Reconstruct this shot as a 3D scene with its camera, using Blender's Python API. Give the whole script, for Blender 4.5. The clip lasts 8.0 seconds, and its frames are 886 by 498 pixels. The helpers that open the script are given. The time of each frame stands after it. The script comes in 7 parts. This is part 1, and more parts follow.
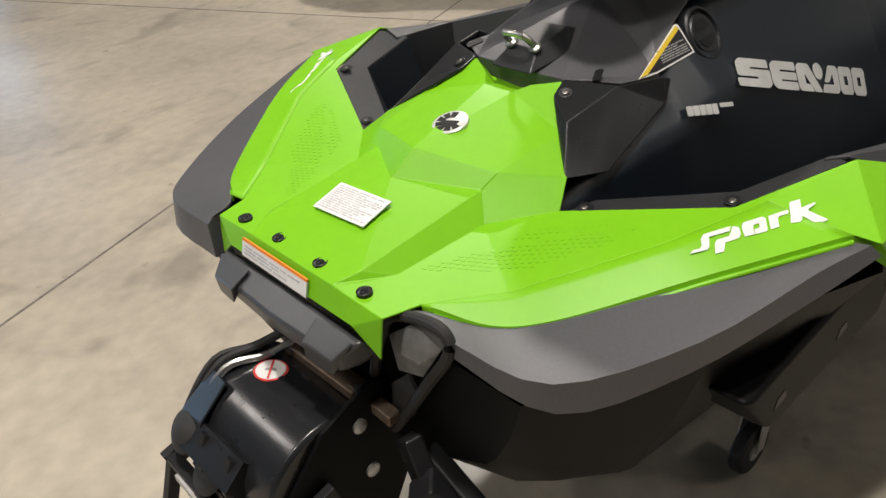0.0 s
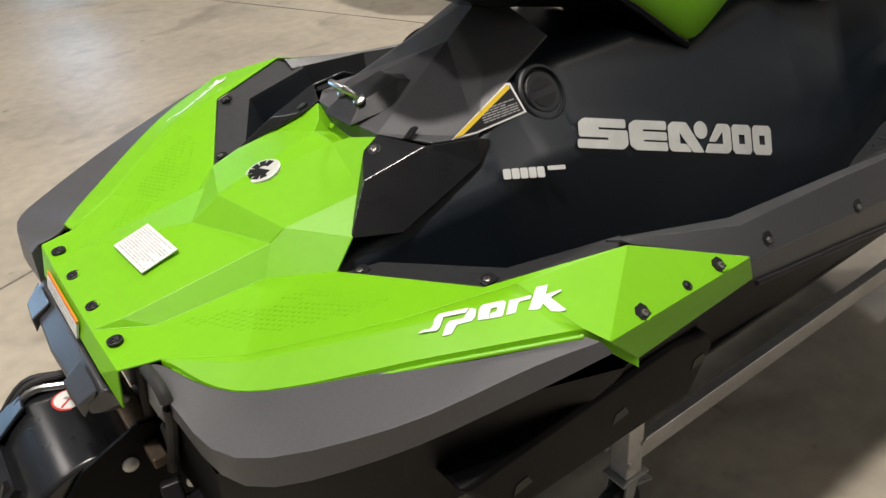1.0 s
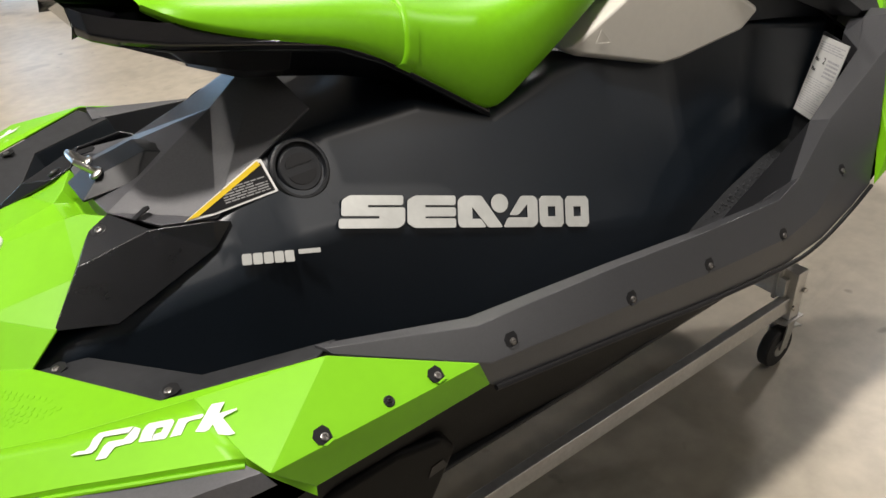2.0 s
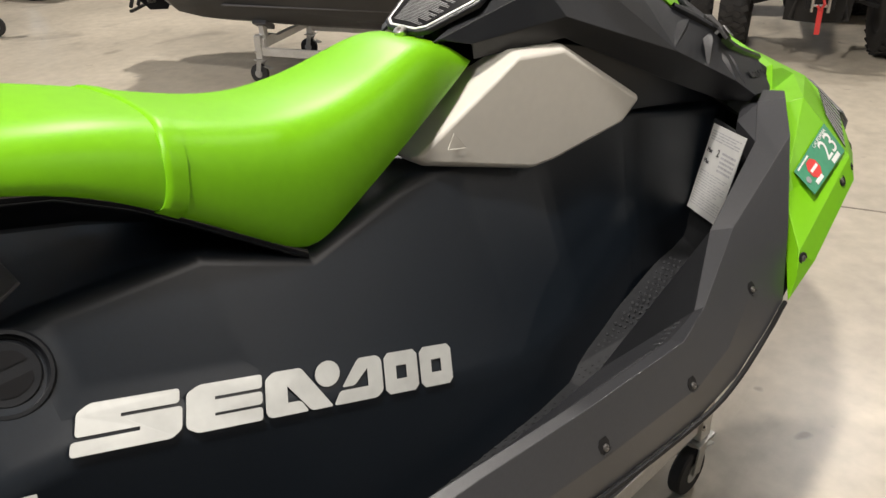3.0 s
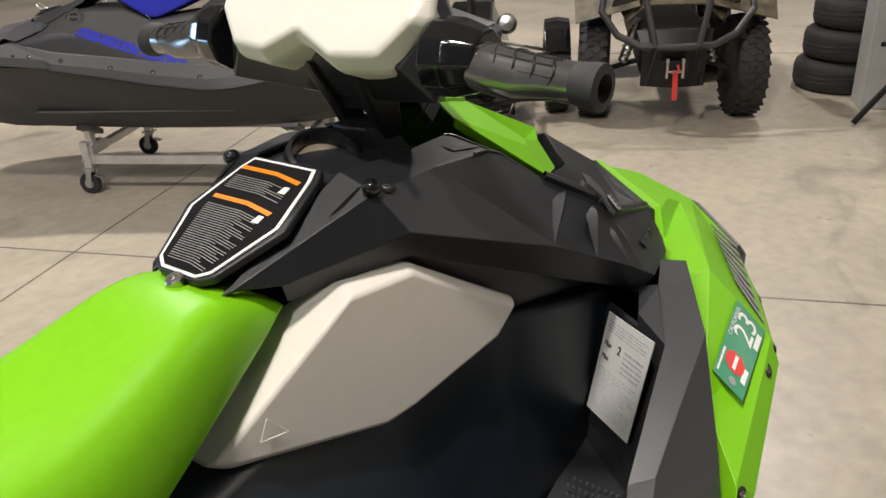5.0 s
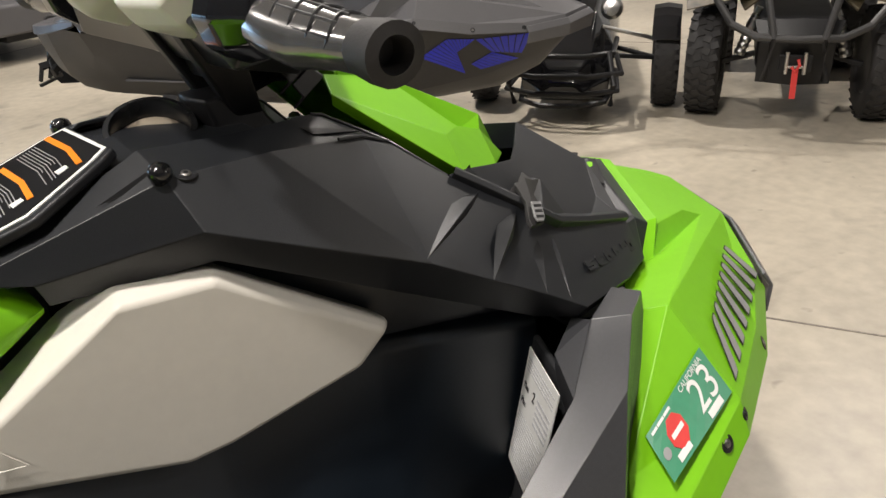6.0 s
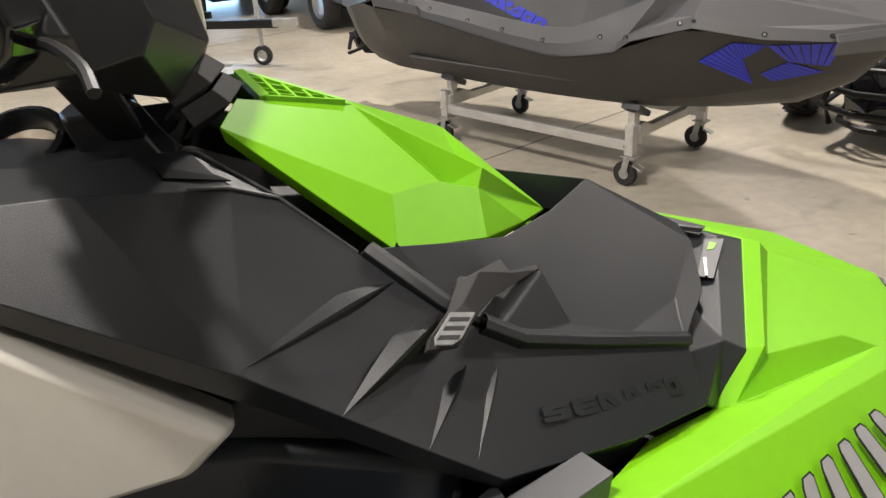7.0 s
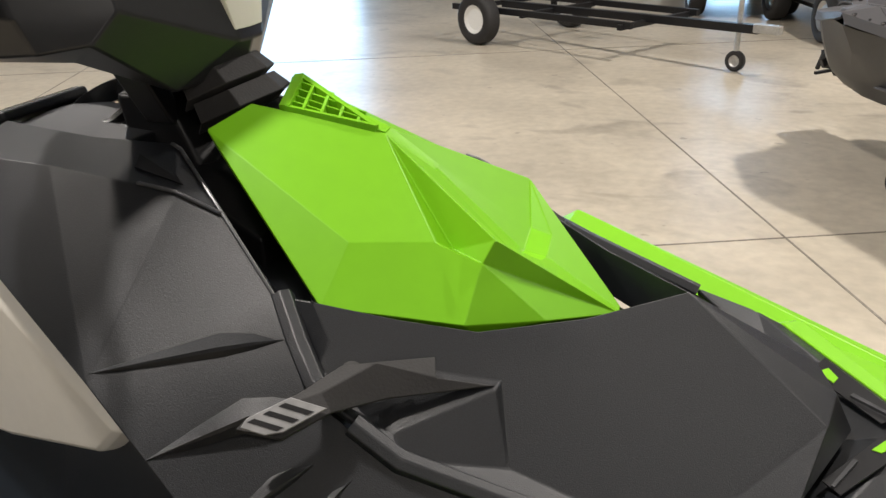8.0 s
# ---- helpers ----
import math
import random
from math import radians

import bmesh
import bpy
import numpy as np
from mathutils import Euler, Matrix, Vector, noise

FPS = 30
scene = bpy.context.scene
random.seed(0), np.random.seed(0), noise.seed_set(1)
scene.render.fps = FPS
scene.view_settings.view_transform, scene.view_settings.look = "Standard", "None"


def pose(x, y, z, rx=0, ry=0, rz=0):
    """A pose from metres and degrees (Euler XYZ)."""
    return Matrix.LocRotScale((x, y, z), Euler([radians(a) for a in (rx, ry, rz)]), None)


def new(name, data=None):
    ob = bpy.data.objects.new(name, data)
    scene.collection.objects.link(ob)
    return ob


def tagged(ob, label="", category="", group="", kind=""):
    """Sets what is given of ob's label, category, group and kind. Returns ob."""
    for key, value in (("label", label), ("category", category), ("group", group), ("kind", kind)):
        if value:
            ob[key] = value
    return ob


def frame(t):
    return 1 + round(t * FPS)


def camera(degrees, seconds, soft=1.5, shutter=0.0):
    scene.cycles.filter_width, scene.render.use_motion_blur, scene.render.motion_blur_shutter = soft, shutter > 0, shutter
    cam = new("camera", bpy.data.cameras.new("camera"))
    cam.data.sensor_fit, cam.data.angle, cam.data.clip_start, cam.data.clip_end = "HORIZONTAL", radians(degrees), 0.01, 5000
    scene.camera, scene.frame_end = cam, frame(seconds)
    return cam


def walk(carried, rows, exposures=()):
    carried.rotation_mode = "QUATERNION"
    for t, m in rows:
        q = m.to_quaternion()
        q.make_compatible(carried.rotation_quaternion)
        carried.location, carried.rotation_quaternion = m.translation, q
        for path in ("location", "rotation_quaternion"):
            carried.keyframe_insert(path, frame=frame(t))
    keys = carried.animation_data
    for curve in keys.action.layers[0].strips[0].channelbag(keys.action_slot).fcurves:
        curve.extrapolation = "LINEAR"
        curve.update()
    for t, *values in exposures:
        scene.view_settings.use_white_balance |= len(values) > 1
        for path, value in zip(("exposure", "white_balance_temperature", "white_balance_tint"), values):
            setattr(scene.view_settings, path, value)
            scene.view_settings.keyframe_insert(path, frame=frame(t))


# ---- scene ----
cam = camera(58.6, 8.0)
PATH = [
    (0.0, -0.4641, -0.8593, 1.4106, 57.61, 4.92, -43.65),
    (0.2, -0.3640, -0.9060, 1.4220, 57.69, 4.99, -41.31),
    (0.5, -0.2797, -0.9720, 1.4398, 57.56, 4.92, -39.18),
    (1.0, -0.0952, -1.1017, 1.4608, 57.49, 4.32, -36.56),
    (1.5, 0.1016, -1.2290, 1.4895, 57.43, 3.63, -35.50),
    (1.7, 0.1685, -1.2311, 1.5011, 57.55, 3.11, -35.95),
    (2.8, 0.5589, -1.0270, 1.4773, 60.50, 1.44, -42.73),
    (3.0, 0.6194, -0.9814, 1.4614, 61.61, 1.57, -44.71),
    (3.5, 0.7741, -0.8492, 1.5309, 63.70, 1.57, -50.03),
    (4.0, 0.8467, -0.7224, 1.5641, 64.75, 2.30, -54.63),
    (4.2, 0.8686, -0.6786, 1.5685, 65.16, 2.71, -56.03),
    (5.3, 1.0963, -0.7710, 1.5524, 64.54, 2.88, -53.44),
    (5.5, 1.1593, -0.8071, 1.5215, 64.93, 3.09, -51.88),
    (6.0, 1.3896, -0.8386, 1.4766, 64.33, 2.82, -44.35),
    (6.5, 1.6557, -0.8115, 1.4725, 64.22, 3.27, -33.14),
    (7.0, 1.9064, -0.8195, 1.4457, 64.43, 3.24, -18.87),
    (7.5, 2.1613, -0.7965, 1.4298, 65.06, 2.43, -1.92),
    (8.0, 2.3447, -0.6721, 1.4315, 65.66, 1.83, 17.75),
]
# the camera's own exposure drifts a little as it turns
EXPOSURES = [(0.0, -0.42), (1.5, -0.25), (2.8, 0.02), (4.0, -0.16), (5.5, -0.18), (6.0, 0.0), (6.5, 0.24), (7.5, 0.24), (8.0, 0.06)]
walk(cam, [(t, pose(x, y, z, rx, ry, rz)) for t, x, y, z, rx, ry, rz in PATH], EXPOSURES)


# ---- light ----
world = bpy.data.worlds.new("hall_air")
world.use_nodes = True
world.node_tree.nodes["Background"].inputs["Color"].default_value = (0.80, 0.86, 1.0, 1)
world.node_tree.nodes["Background"].inputs["Strength"].default_value = 0.012
scene.world = world
scene.view_settings.exposure = 0.0

# high-bay lamps, all unseen: place and watts; the two to starboard are added fill
LAMPS = ((0.1, -0.35, 400.0), (-3.0, -0.5, 240.0), (6.0, -5.6, 120.0), (-3.4, 6.2, 200.0), (5.2, 5.0, 480.0), (10.2, 1.2, 300.0), (-9.0, 0.0, 110.0), (9.0, -9.5, 170.0), (10.4, 9.0, 140.0))



# ---- materials ----
def shade(name, colour, rough, metal=0.0, vary=0.12, grain=60.0, bump=0.0, bump_scale=300.0, dirt=0.0, dirt_scale=4.0, coat=0.0, spec=0.5):
    """A surface with a fine grain, slow blotches of wear, and a fine relief."""
    m = bpy.data.materials.new(name)
    m.use_nodes = True
    nt = m.node_tree
    b = nt.nodes["Principled BSDF"]
    b.inputs["Metallic"].default_value = metal
    b.inputs["Coat Weight"].default_value = coat
    b.inputs["Specular IOR Level"].default_value = spec
    co = nt.nodes.new("ShaderNodeTexCoord")
    fine = nt.nodes.new("ShaderNodeTexNoise")
    fine.inputs["Scale"].default_value, fine.inputs["Detail"].default_value = grain, 6.0
    slow = nt.nodes.new("ShaderNodeTexNoise")
    slow.inputs["Scale"].default_value, slow.inputs["Detail"].default_value = dirt_scale, 5.0
    for n in (fine, slow):
        nt.links.new(co.outputs["Object"], n.inputs["Vector"])
    ramp = nt.nodes.new("ShaderNodeMapRange")
    ramp.inputs["From Min"].default_value, ramp.inputs["From Max"].default_value = 0.3, 0.7
    ramp.inputs["To Min"].default_value, ramp.inputs["To Max"].default_value = 1 - vary, 1 + vary
    nt.links.new(fine.outputs["Fac"], ramp.inputs["Value"])
    ramp2 = nt.nodes.new("ShaderNodeMapRange")
    ramp2.inputs["From Min"].default_value, ramp2.inputs["From Max"].default_value = 0.35, 0.7
    ramp2.inputs["To Min"].default_value, ramp2.inputs["To Max"].default_value = 1 + dirt, 1 - dirt
    nt.links.new(slow.outputs["Fac"], ramp2.inputs["Value"])
    mul = nt.nodes.new("ShaderNodeMath")
    mul.operation = "MULTIPLY"
    nt.links.new(ramp.outputs["Result"], mul.inputs[0])
    nt.links.new(ramp2.outputs["Result"], mul.inputs[1])
    tint = nt.nodes.new("ShaderNodeVectorMath")
    tint.operation = "SCALE"
    tint.inputs[0].default_value = colour
    nt.links.new(mul.outputs["Value"], tint.inputs["Scale"])
    nt.links.new(tint.outputs["Vector"], b.inputs["Base Color"])
    gloss = nt.nodes.new("ShaderNodeMapRange")
    gloss.inputs["To Min"].default_value, gloss.inputs["To Max"].default_value = max(rough - 0.07, 0.02), min(rough + 0.09, 1)
    nt.links.new(slow.outputs["Fac"], gloss.inputs["Value"])
    nt.links.new(gloss.outputs["Result"], b.inputs["Roughness"])
    if bump:
        rel = nt.nodes.new("ShaderNodeTexNoise")
        rel.inputs["Scale"].default_value, rel.inputs["Detail"].default_value = bump_scale, 3.0
        nt.links.new(co.outputs["Object"], rel.inputs["Vector"])
        bp = nt.nodes.new("ShaderNodeBump")
        bp.inputs["Strength"].default_value, bp.inputs["Distance"].default_value = bump, 0.001
        nt.links.new(rel.outputs["Fac"], bp.inputs["Height"])
        nt.links.new(bp.outputs["Normal"], b.inputs["Normal"])
    return m


def concrete(name):
    """Polished concrete: mottled grey-tan, dark stains and scuffs, a worn sealer that shines in places."""
    m = shade(name, (0.408, 0.364, 0.291), 0.34, vary=0.11, grain=14.0, dirt=0.17, dirt_scale=0.9, bump=0.12, bump_scale=40.0)
    nt = m.node_tree
    b = nt.nodes["Principled BSDF"]
    co = nt.nodes.new("ShaderNodeTexCoord")
    old = b.inputs["Base Color"].links[0].from_socket
    spots = nt.nodes.new("ShaderNodeTexNoise")
    spots.inputs["Scale"].default_value, spots.inputs["Detail"].default_value, spots.inputs["Distortion"].default_value = 1.7, 9.0, 1.2
    warp = nt.nodes.new("ShaderNodeMapping")
    warp.inputs["Rotation"].default_value, warp.inputs["Scale"].default_value = (0, 0, 0.38), (0.8, 1.25, 1)
    nt.links.new(co.outputs["Object"], warp.inputs["Vector"])
    nt.links.new(warp.outputs["Vector"], spots.inputs["Vector"])
    r = nt.nodes.new("ShaderNodeMapRange")
    r.inputs["From Min"].default_value, r.inputs["From Max"].default_value = 0.56, 0.72
    r.inputs["To Min"].default_value, r.inputs["To Max"].default_value = 1.0, 0.66
    nt.links.new(spots.outputs["Fac"], r.inputs["Value"])
    flecks = nt.nodes.new("ShaderNodeTexNoise")
    flecks.inputs["Scale"].default_value, flecks.inputs["Detail"].default_value = 9.0, 2.0
    nt.links.new(co.outputs["Object"], flecks.inputs["Vector"])
    r2 = nt.nodes.new("ShaderNodeMapRange")
    r2.inputs["From Min"].default_value, r2.inputs["From Max"].default_value = 0.70, 0.76
    r2.inputs["To Min"].default_value, r2.inputs["To Max"].default_value = 1.0, 0.6
    nt.links.new(flecks.outputs["Fac"], r2.inputs["Value"])
    mu = nt.nodes.new("ShaderNodeMath")
    mu.operation = "MULTIPLY"
    nt.links.new(r.outputs["Result"], mu.inputs[0])
    nt.links.new(r2.outputs["Result"], mu.inputs[1])
    sc = nt.nodes.new("ShaderNodeVectorMath")
    sc.operation = "SCALE"
    nt.links.new(old, sc.inputs[0])
    nt.links.new(mu.outputs["Value"], sc.inputs["Scale"])
    nt.links.new(sc.outputs["Vector"], b.inputs["Base Color"])
    return m


def glow(name, colour, power):
    m = bpy.data.materials.new(name)
    m.use_nodes = True
    b = m.node_tree.nodes["Principled BSDF"]
    b.inputs["Base Color"].default_value = (0.8, 0.8, 0.8, 1)
    b.inputs["Emission Color"].default_value, b.inputs["Emission Strength"].default_value = (*colour, 1), power
    return m


GREEN = shade("lime_plastic", (0.178, 0.48, 0.008), 0.42, vary=0.02, spec=0.3, bump=0.04, bump_scale=900, dirt=0.03)
VINYL = shade("lime_vinyl", (0.172, 0.47, 0.006), 0.38, vary=0.03, spec=0.26, bump=0.16, bump_scale=900, dirt=0.03)
GREY = shade("grey_plastic", (0.077, 0.077, 0.083), 0.36, vary=0.08, grain=240, bump=0.25, bump_scale=900, dirt=0.06)
DARK = shade("dark_textured_plastic", (0.0090, 0.0102, 0.0125), 0.40, vary=0.25, grain=700, spec=0.50, bump=0.30, bump_scale=1100, dirt=0.06)
BLACK = shade("black_satin_plastic", (0.0070, 0.0112, 0.0170), 0.36, spec=0.75, vary=0.1, grain=200, bump=0.1, bump_scale=800, dirt=0.08)
HULL = shade("black_hull_plastic", (0.0028, 0.0028, 0.0031), 0.50, spec=0.12, vary=0.12, grain=120, bump=0.2, bump_scale=500, dirt=0.1)
GLOSS = shade("black_gloss_plastic", (0.006, 0.006, 0.007), 0.10, vary=0.05, dirt=0.1, coat=0.5)
RAIL = shade("charcoal_rail_plastic", (0.038, 0.039, 0.043), 0.33, vary=0.08, grain=240, spec=0.70, bump=0.2, bump_scale=900, dirt=0.06)
MAT = shade("footwell_mat", (0.022, 0.023, 0.025), 0.56, vary=0.15, spec=0.22, dirt=0.1)
PODBLACK = shade("semi_gloss_pod", (0.017, 0.0175, 0.019), 0.30, vary=0.08, spec=0.5, dirt=0.1)
CAPBLACK = shade("cap_plastic", (0.012, 0.0125, 0.014), 0.24, vary=0.08, spec=0.55, bump=0.05, bump_scale=900, dirt=0.25, dirt_scale=30)
RUBBER = shade("black_rubber", (0.018, 0.017, 0.017), 0.7, vary=0.15, bump=0.3, bump_scale=400, dirt=0.1)
GRIP = shade("grip_rubber", (0.19, 0.185, 0.18), 0.17, metal=0.8, vary=0.1, dirt=0.1)
BEIGE = shade("beige_plastic", (0.68, 0.652, 0.585), 0.46, vary=0.02, bump=0.15, bump_scale=700, dirt=0.02)
STEEL = shade("steel", (0.55, 0.54, 0.52), 0.28, metal=1.0, vary=0.08, dirt=0.1)
ZINC = shade("galvanised_steel", (0.50, 0.50, 0.49), 0.42, metal=0.85, vary=0.1, grain=90, dirt=0.12, dirt_scale=12)
ALUM = shade("aluminium_tube", (0.60, 0.59, 0.57), 0.4, metal=0.7, vary=0.06, grain=90, dirt=0.1, dirt_scale=9)
ALUMGREY = shade("worn_grey_rubber", (0.20, 0.20, 0.20), 0.5, vary=0.15, dirt=0.15, dirt_scale=40)
WHITE = shade("white_print", (0.72, 0.72, 0.70), 0.4, vary=0.03)
SILVER = shade("silver_decal", (0.62, 0.63, 0.60), 0.3, metal=0.2, vary=0.04, dirt=0.12, dirt_scale=9)
INK = shade("black_ink", (0.010, 0.010, 0.011), 0.4, spec=0.3, vary=0.05)
LABELBLACK = shade("laminated_black_label", (0.010, 0.010, 0.011), 0.12, spec=0.22, vary=0.05, dirt=0.1)
LABELGREY = shade("printed_grey", (0.28, 0.28, 0.28), 0.4, vary=0.05)
# paler grey that puts the lamp glint of rounded edges into the colour
GLINTEDGE = shade("glint_edge_plastic", (0.045, 0.046, 0.049), 0.30, vary=0.3, grain=90, spec=0.6)
# tan of the hall floor as it shows through the ring holder
FLOORTAN = shade("floor_tan", (0.33, 0.28, 0.21), 0.6, vary=0.1, dirt=0.1, dirt_scale=30)
TAGGREY = shade("faded_grey_print", (0.47, 0.47, 0.49), 0.5, vary=0.15)
PRINTDIM = shade("dim_grey_print", (0.22, 0.22, 0.22), 0.45, vary=0.2)
BOLT = shade("dark_steel_bolt", (0.22, 0.21, 0.20), 0.35, metal=0.9, vary=0.1)
ORANGE = shade("orange_print", (0.80, 0.22, 0.01), 0.4, vary=0.03)
YELLOW = shade("yellow_print", (0.72, 0.50, 0.02), 0.4, vary=0.03)
RED = shade("red_print", (0.60, 0.05, 0.045), 0.4, vary=0.05)
TEAL = shade("green_sticker", (0.055, 0.25, 0.14), 0.4, vary=0.05)
BLUE = shade("blue_panel", (0.03, 0.04, 0.55), 0.32, vary=0.05)
SKIGREY = shade("charcoal_plastic", (0.076, 0.074, 0.078), 0.40, vary=0.08, grain=240, bump=0.2, bump_scale=800, dirt=0.06)
SKIHULL = shade("charcoal_hull", (0.030, 0.029, 0.029), 0.45, vary=0.1, grain=100, bump=0.2, bump_scale=600, dirt=0.08)
CAMO = shade("camouflage_plastic", (0.075, 0.060, 0.034), 0.45, vary=0.6, grain=14, dirt=0.3, dirt_scale=9)
BRASS = shade("bronze_bracket", (0.20, 0.15, 0.11), 0.5, metal=0.6, vary=0.15, dirt=0.2, dirt_scale=20)
COLUMNP = shade("grey_column_paint", (0.34, 0.335, 0.33), 0.5, vary=0.05, dirt=0.10, dirt_scale=3)
WALLP = shade("painted_wall", (0.30, 0.305, 0.31), 0.6, vary=0.05, dirt=0.06, dirt_scale=0.7)
CEILP = shade("ceiling_deck", (0.40, 0.40, 0.41), 0.7, vary=0.05, dirt=0.06, dirt_scale=0.6)
FLOOR = concrete("polished_concrete")
SEAM = shade("joint_filler", (0.17, 0.15, 0.125), 0.6, vary=0.3, dirt=0.3, dirt_scale=3)


# ---- building helpers ----
from mathutils.bvhtree import BVHTree


def finish(ob, bevel=0.0, segments=2, angle=14.0, thick=0.0, smooth=True):
    me = ob.data
    if smooth:
        me.shade_smooth()
    if thick:
        so = ob.modifiers.new("thickness", "SOLIDIFY")
        so.thickness, so.offset = thick, -1.0
    if bevel:
        be = ob.modifiers.new("rounded", "BEVEL")
        be.width, be.segments, be.limit_method, be.angle_limit = bevel, segments, "ANGLE", radians(angle)
        be.harden_normals = True
    return ob


def part(name, bm, material, parent=None, label="", bevel=0.0, segments=2, thick=0.0, smooth=False, sharp=35.0, angle=14.0):
    """Links a bmesh as one mesh object under a thing or a part."""
    if smooth and not bevel:
        for e in bm.edges:
            if len(e.link_faces) == 2 and e.calc_face_angle(0) > radians(sharp):
                e.smooth = False
    me = bpy.data.meshes.new(name)
    bm.to_mesh(me)
    bm.free()
    me.materials.append(material)
    ob = new(name, me)
    if parent is not None:
        ob.parent = parent
    finish(ob, bevel, segments, angle, thick, smooth or bevel > 0)
    return tagged(ob, label) if label else ob


def thing(name, label, category, group="", kind=""):
    ob = new(name)
    ob.empty_display_size = 0.1
    return tagged(ob, label, category, group, kind)


def facets(points, faces, inside=(1.2, 0.0, 0.55), mirror=True, side=1):
    """A faceted skin. points: name -> (x, out, z), out measured to starboard; mirrored to port."""
    bm = bmesh.new()
    made = {}
    for k, (x, s, z) in points.items():
        made[k, 1] = bm.verts.new((x, -s * side, z))
        if mirror:
            made[k, -1] = made[k, 1] if abs(s) < 1e-6 else bm.verts.new((x, s * side, z))
    for f in faces:
        for sg in ((1, -1) if mirror else (1,)):
            vs = []
            for k in f.split():
                if made[k, sg] not in vs:
                    vs.append(made[k, sg])
            if len(vs) > 2:
                try:
                    bm.faces.new(vs)
                except ValueError:
                    pass
    bmesh.ops.recalc_face_normals(bm, faces=bm.faces)
    ref = Vector(inside)
    if sum((f.calc_center_median() - ref).dot(f.normal) * f.calc_area() for f in bm.faces) < 0:
        bmesh.ops.reverse_faces(bm, faces=bm.faces)
    big = [f for f in bm.faces if len(f.verts) > 4]
    if big:
        bmesh.ops.triangulate(bm, faces=big)
    return bm


def loft(rings, close=False, caps=True, bm=None):
    """Joins rings of equally many points into a skin."""
    bm = bm or bmesh.new()
    rows = [[bm.verts.new(p) for p in r] for r in rings]
    n = len(rows[0])
    for a, b in zip(rows, rows[1:]):
        for i in range(n if close else n - 1):
            j = (i + 1) % n
            if len({a[i], a[j], b[j], b[i]}) == 4:
                bm.faces.new((a[i], a[j], b[j], b[i]))
    if caps and close:
        bm.faces.new(rows[0][::-1])
        bm.faces.new(rows[-1])
    bmesh.ops.remove_doubles(bm, verts=bm.verts, dist=1e-5)
    bmesh.ops.recalc_face_normals(bm, faces=bm.faces)
    return bm


def rounded(points, n):
    """A smooth line through the points, with n steps between two of them."""
    p = [Vector(q) for q in points]
    p = [p[0] * 2 - p[1]] + p + [p[-1] * 2 - p[-2]]
    line = []
    for a, b, c, d in zip(p, p[1:], p[2:], p[3:]):
        for k in range(n):
            t = k / n
            line.append(0.5 * (2 * b + (c - a) * t + (2 * a - 5 * b + 4 * c - d) * t * t + (3 * b - a - 3 * c + d) * t * t * t))
    return line + [p[-2]]


def skew_pose(o, u, v, w, h):
    """The pose of a flat thing w wide and h high whose corners o, u (end of its foot) and v (top of its left side) are given."""
    o, u, v = Vector(o), Vector(u), Vector(v)
    x, y = (u - o) / w, (v - o) / h
    m = Matrix((x, y, x.cross(y).normalized())).transposed().to_4x4()
    m.translation = o
    return m


def box(cx, cy, cz, sx, sy, sz, turn=None, bm=None):
    bm = bm or bmesh.new()
    m = Matrix.Translation((cx, cy, cz)) @ (turn if turn else Matrix()) @ Matrix.Diagonal((sx, sy, sz, 1))
    bmesh.ops.create_cube(bm, size=1.0, matrix=m)
    return bm


def prism(outline, height, m, bm=None):
    """A flat outline given in its own plane, raised by height along its z, at the pose m."""
    bm = bm or bmesh.new()
    low = [bm.verts.new(m @ Vector((x, y, 0))) for x, y in outline]
    top = [bm.verts.new(m @ Vector((x, y, height))) for x, y in outline]
    n = len(low)
    fs = [bm.faces.new(low[::-1]), bm.faces.new(top)]
    for i in range(n):
        fs.append(bm.faces.new((low[i], low[(i + 1) % n], top[(i + 1) % n], top[i])))
    bmesh.ops.recalc_face_normals(bm, faces=fs)
    return bm


def turned(profile, m, sides=24, bm=None):
    """A body of revolution about its own z: profile of (radius, height)."""
    rings = [[m @ Vector((r * math.cos(a), r * math.sin(a), h)) for a in [2 * math.pi * i / sides for i in range(sides)]] for r, h in profile]
    return loft(rings, close=True, bm=bm)


def tube(points, radius, sides=10, bm=None, close=False):
    """A round bar along a chain of points."""
    pts = [Vector(p) for p in points]
    rings = []
    for i, p in enumerate(pts):
        a, b = pts[max(i - 1, 0)], pts[min(i + 1, len(pts) - 1)]
        d = (b - a).normalized()
        q = d.to_track_quat("Z", "Y").to_matrix()
        rings.append([p + q @ Vector((radius * math.cos(t), radius * math.sin(t), 0)) for t in [2 * math.pi * k / sides for k in range(sides)]])
    return loft(rings, close=True, bm=bm)


def bar(a, b, w, h, bm=None):
    """A square bar from a to b, w wide and h deep."""
    a, b = Vector(a), Vector(b)
    d = b - a
    x = d.normalized()
    up = Vector((0, 0, 1)) if abs(x.z) < 0.95 else Vector((1, 0, 0))
    y = up.cross(x).normalized()
    z = x.cross(y)
    m = Matrix((x, y, z)).transposed().to_4x4()
    m.translation = (a + b) / 2
    bm = bm or bmesh.new()
    bmesh.ops.create_cube(bm, size=1.0, matrix=m @ Matrix.Diagonal((d.length, w, h, 1)))
    return bm


def plane_pose(o, u, v):
    """The pose of a flat thing: origin o, its x towards u, its y on the side of v."""
    o, u, v = Vector(o), Vector(u), Vector(v)
    x = (u - o).normalized()
    z = x.cross(v - o).normalized()
    y = z.cross(x)
    m = Matrix((x, y, z)).transposed().to_4x4()
    m.translation = o
    return m


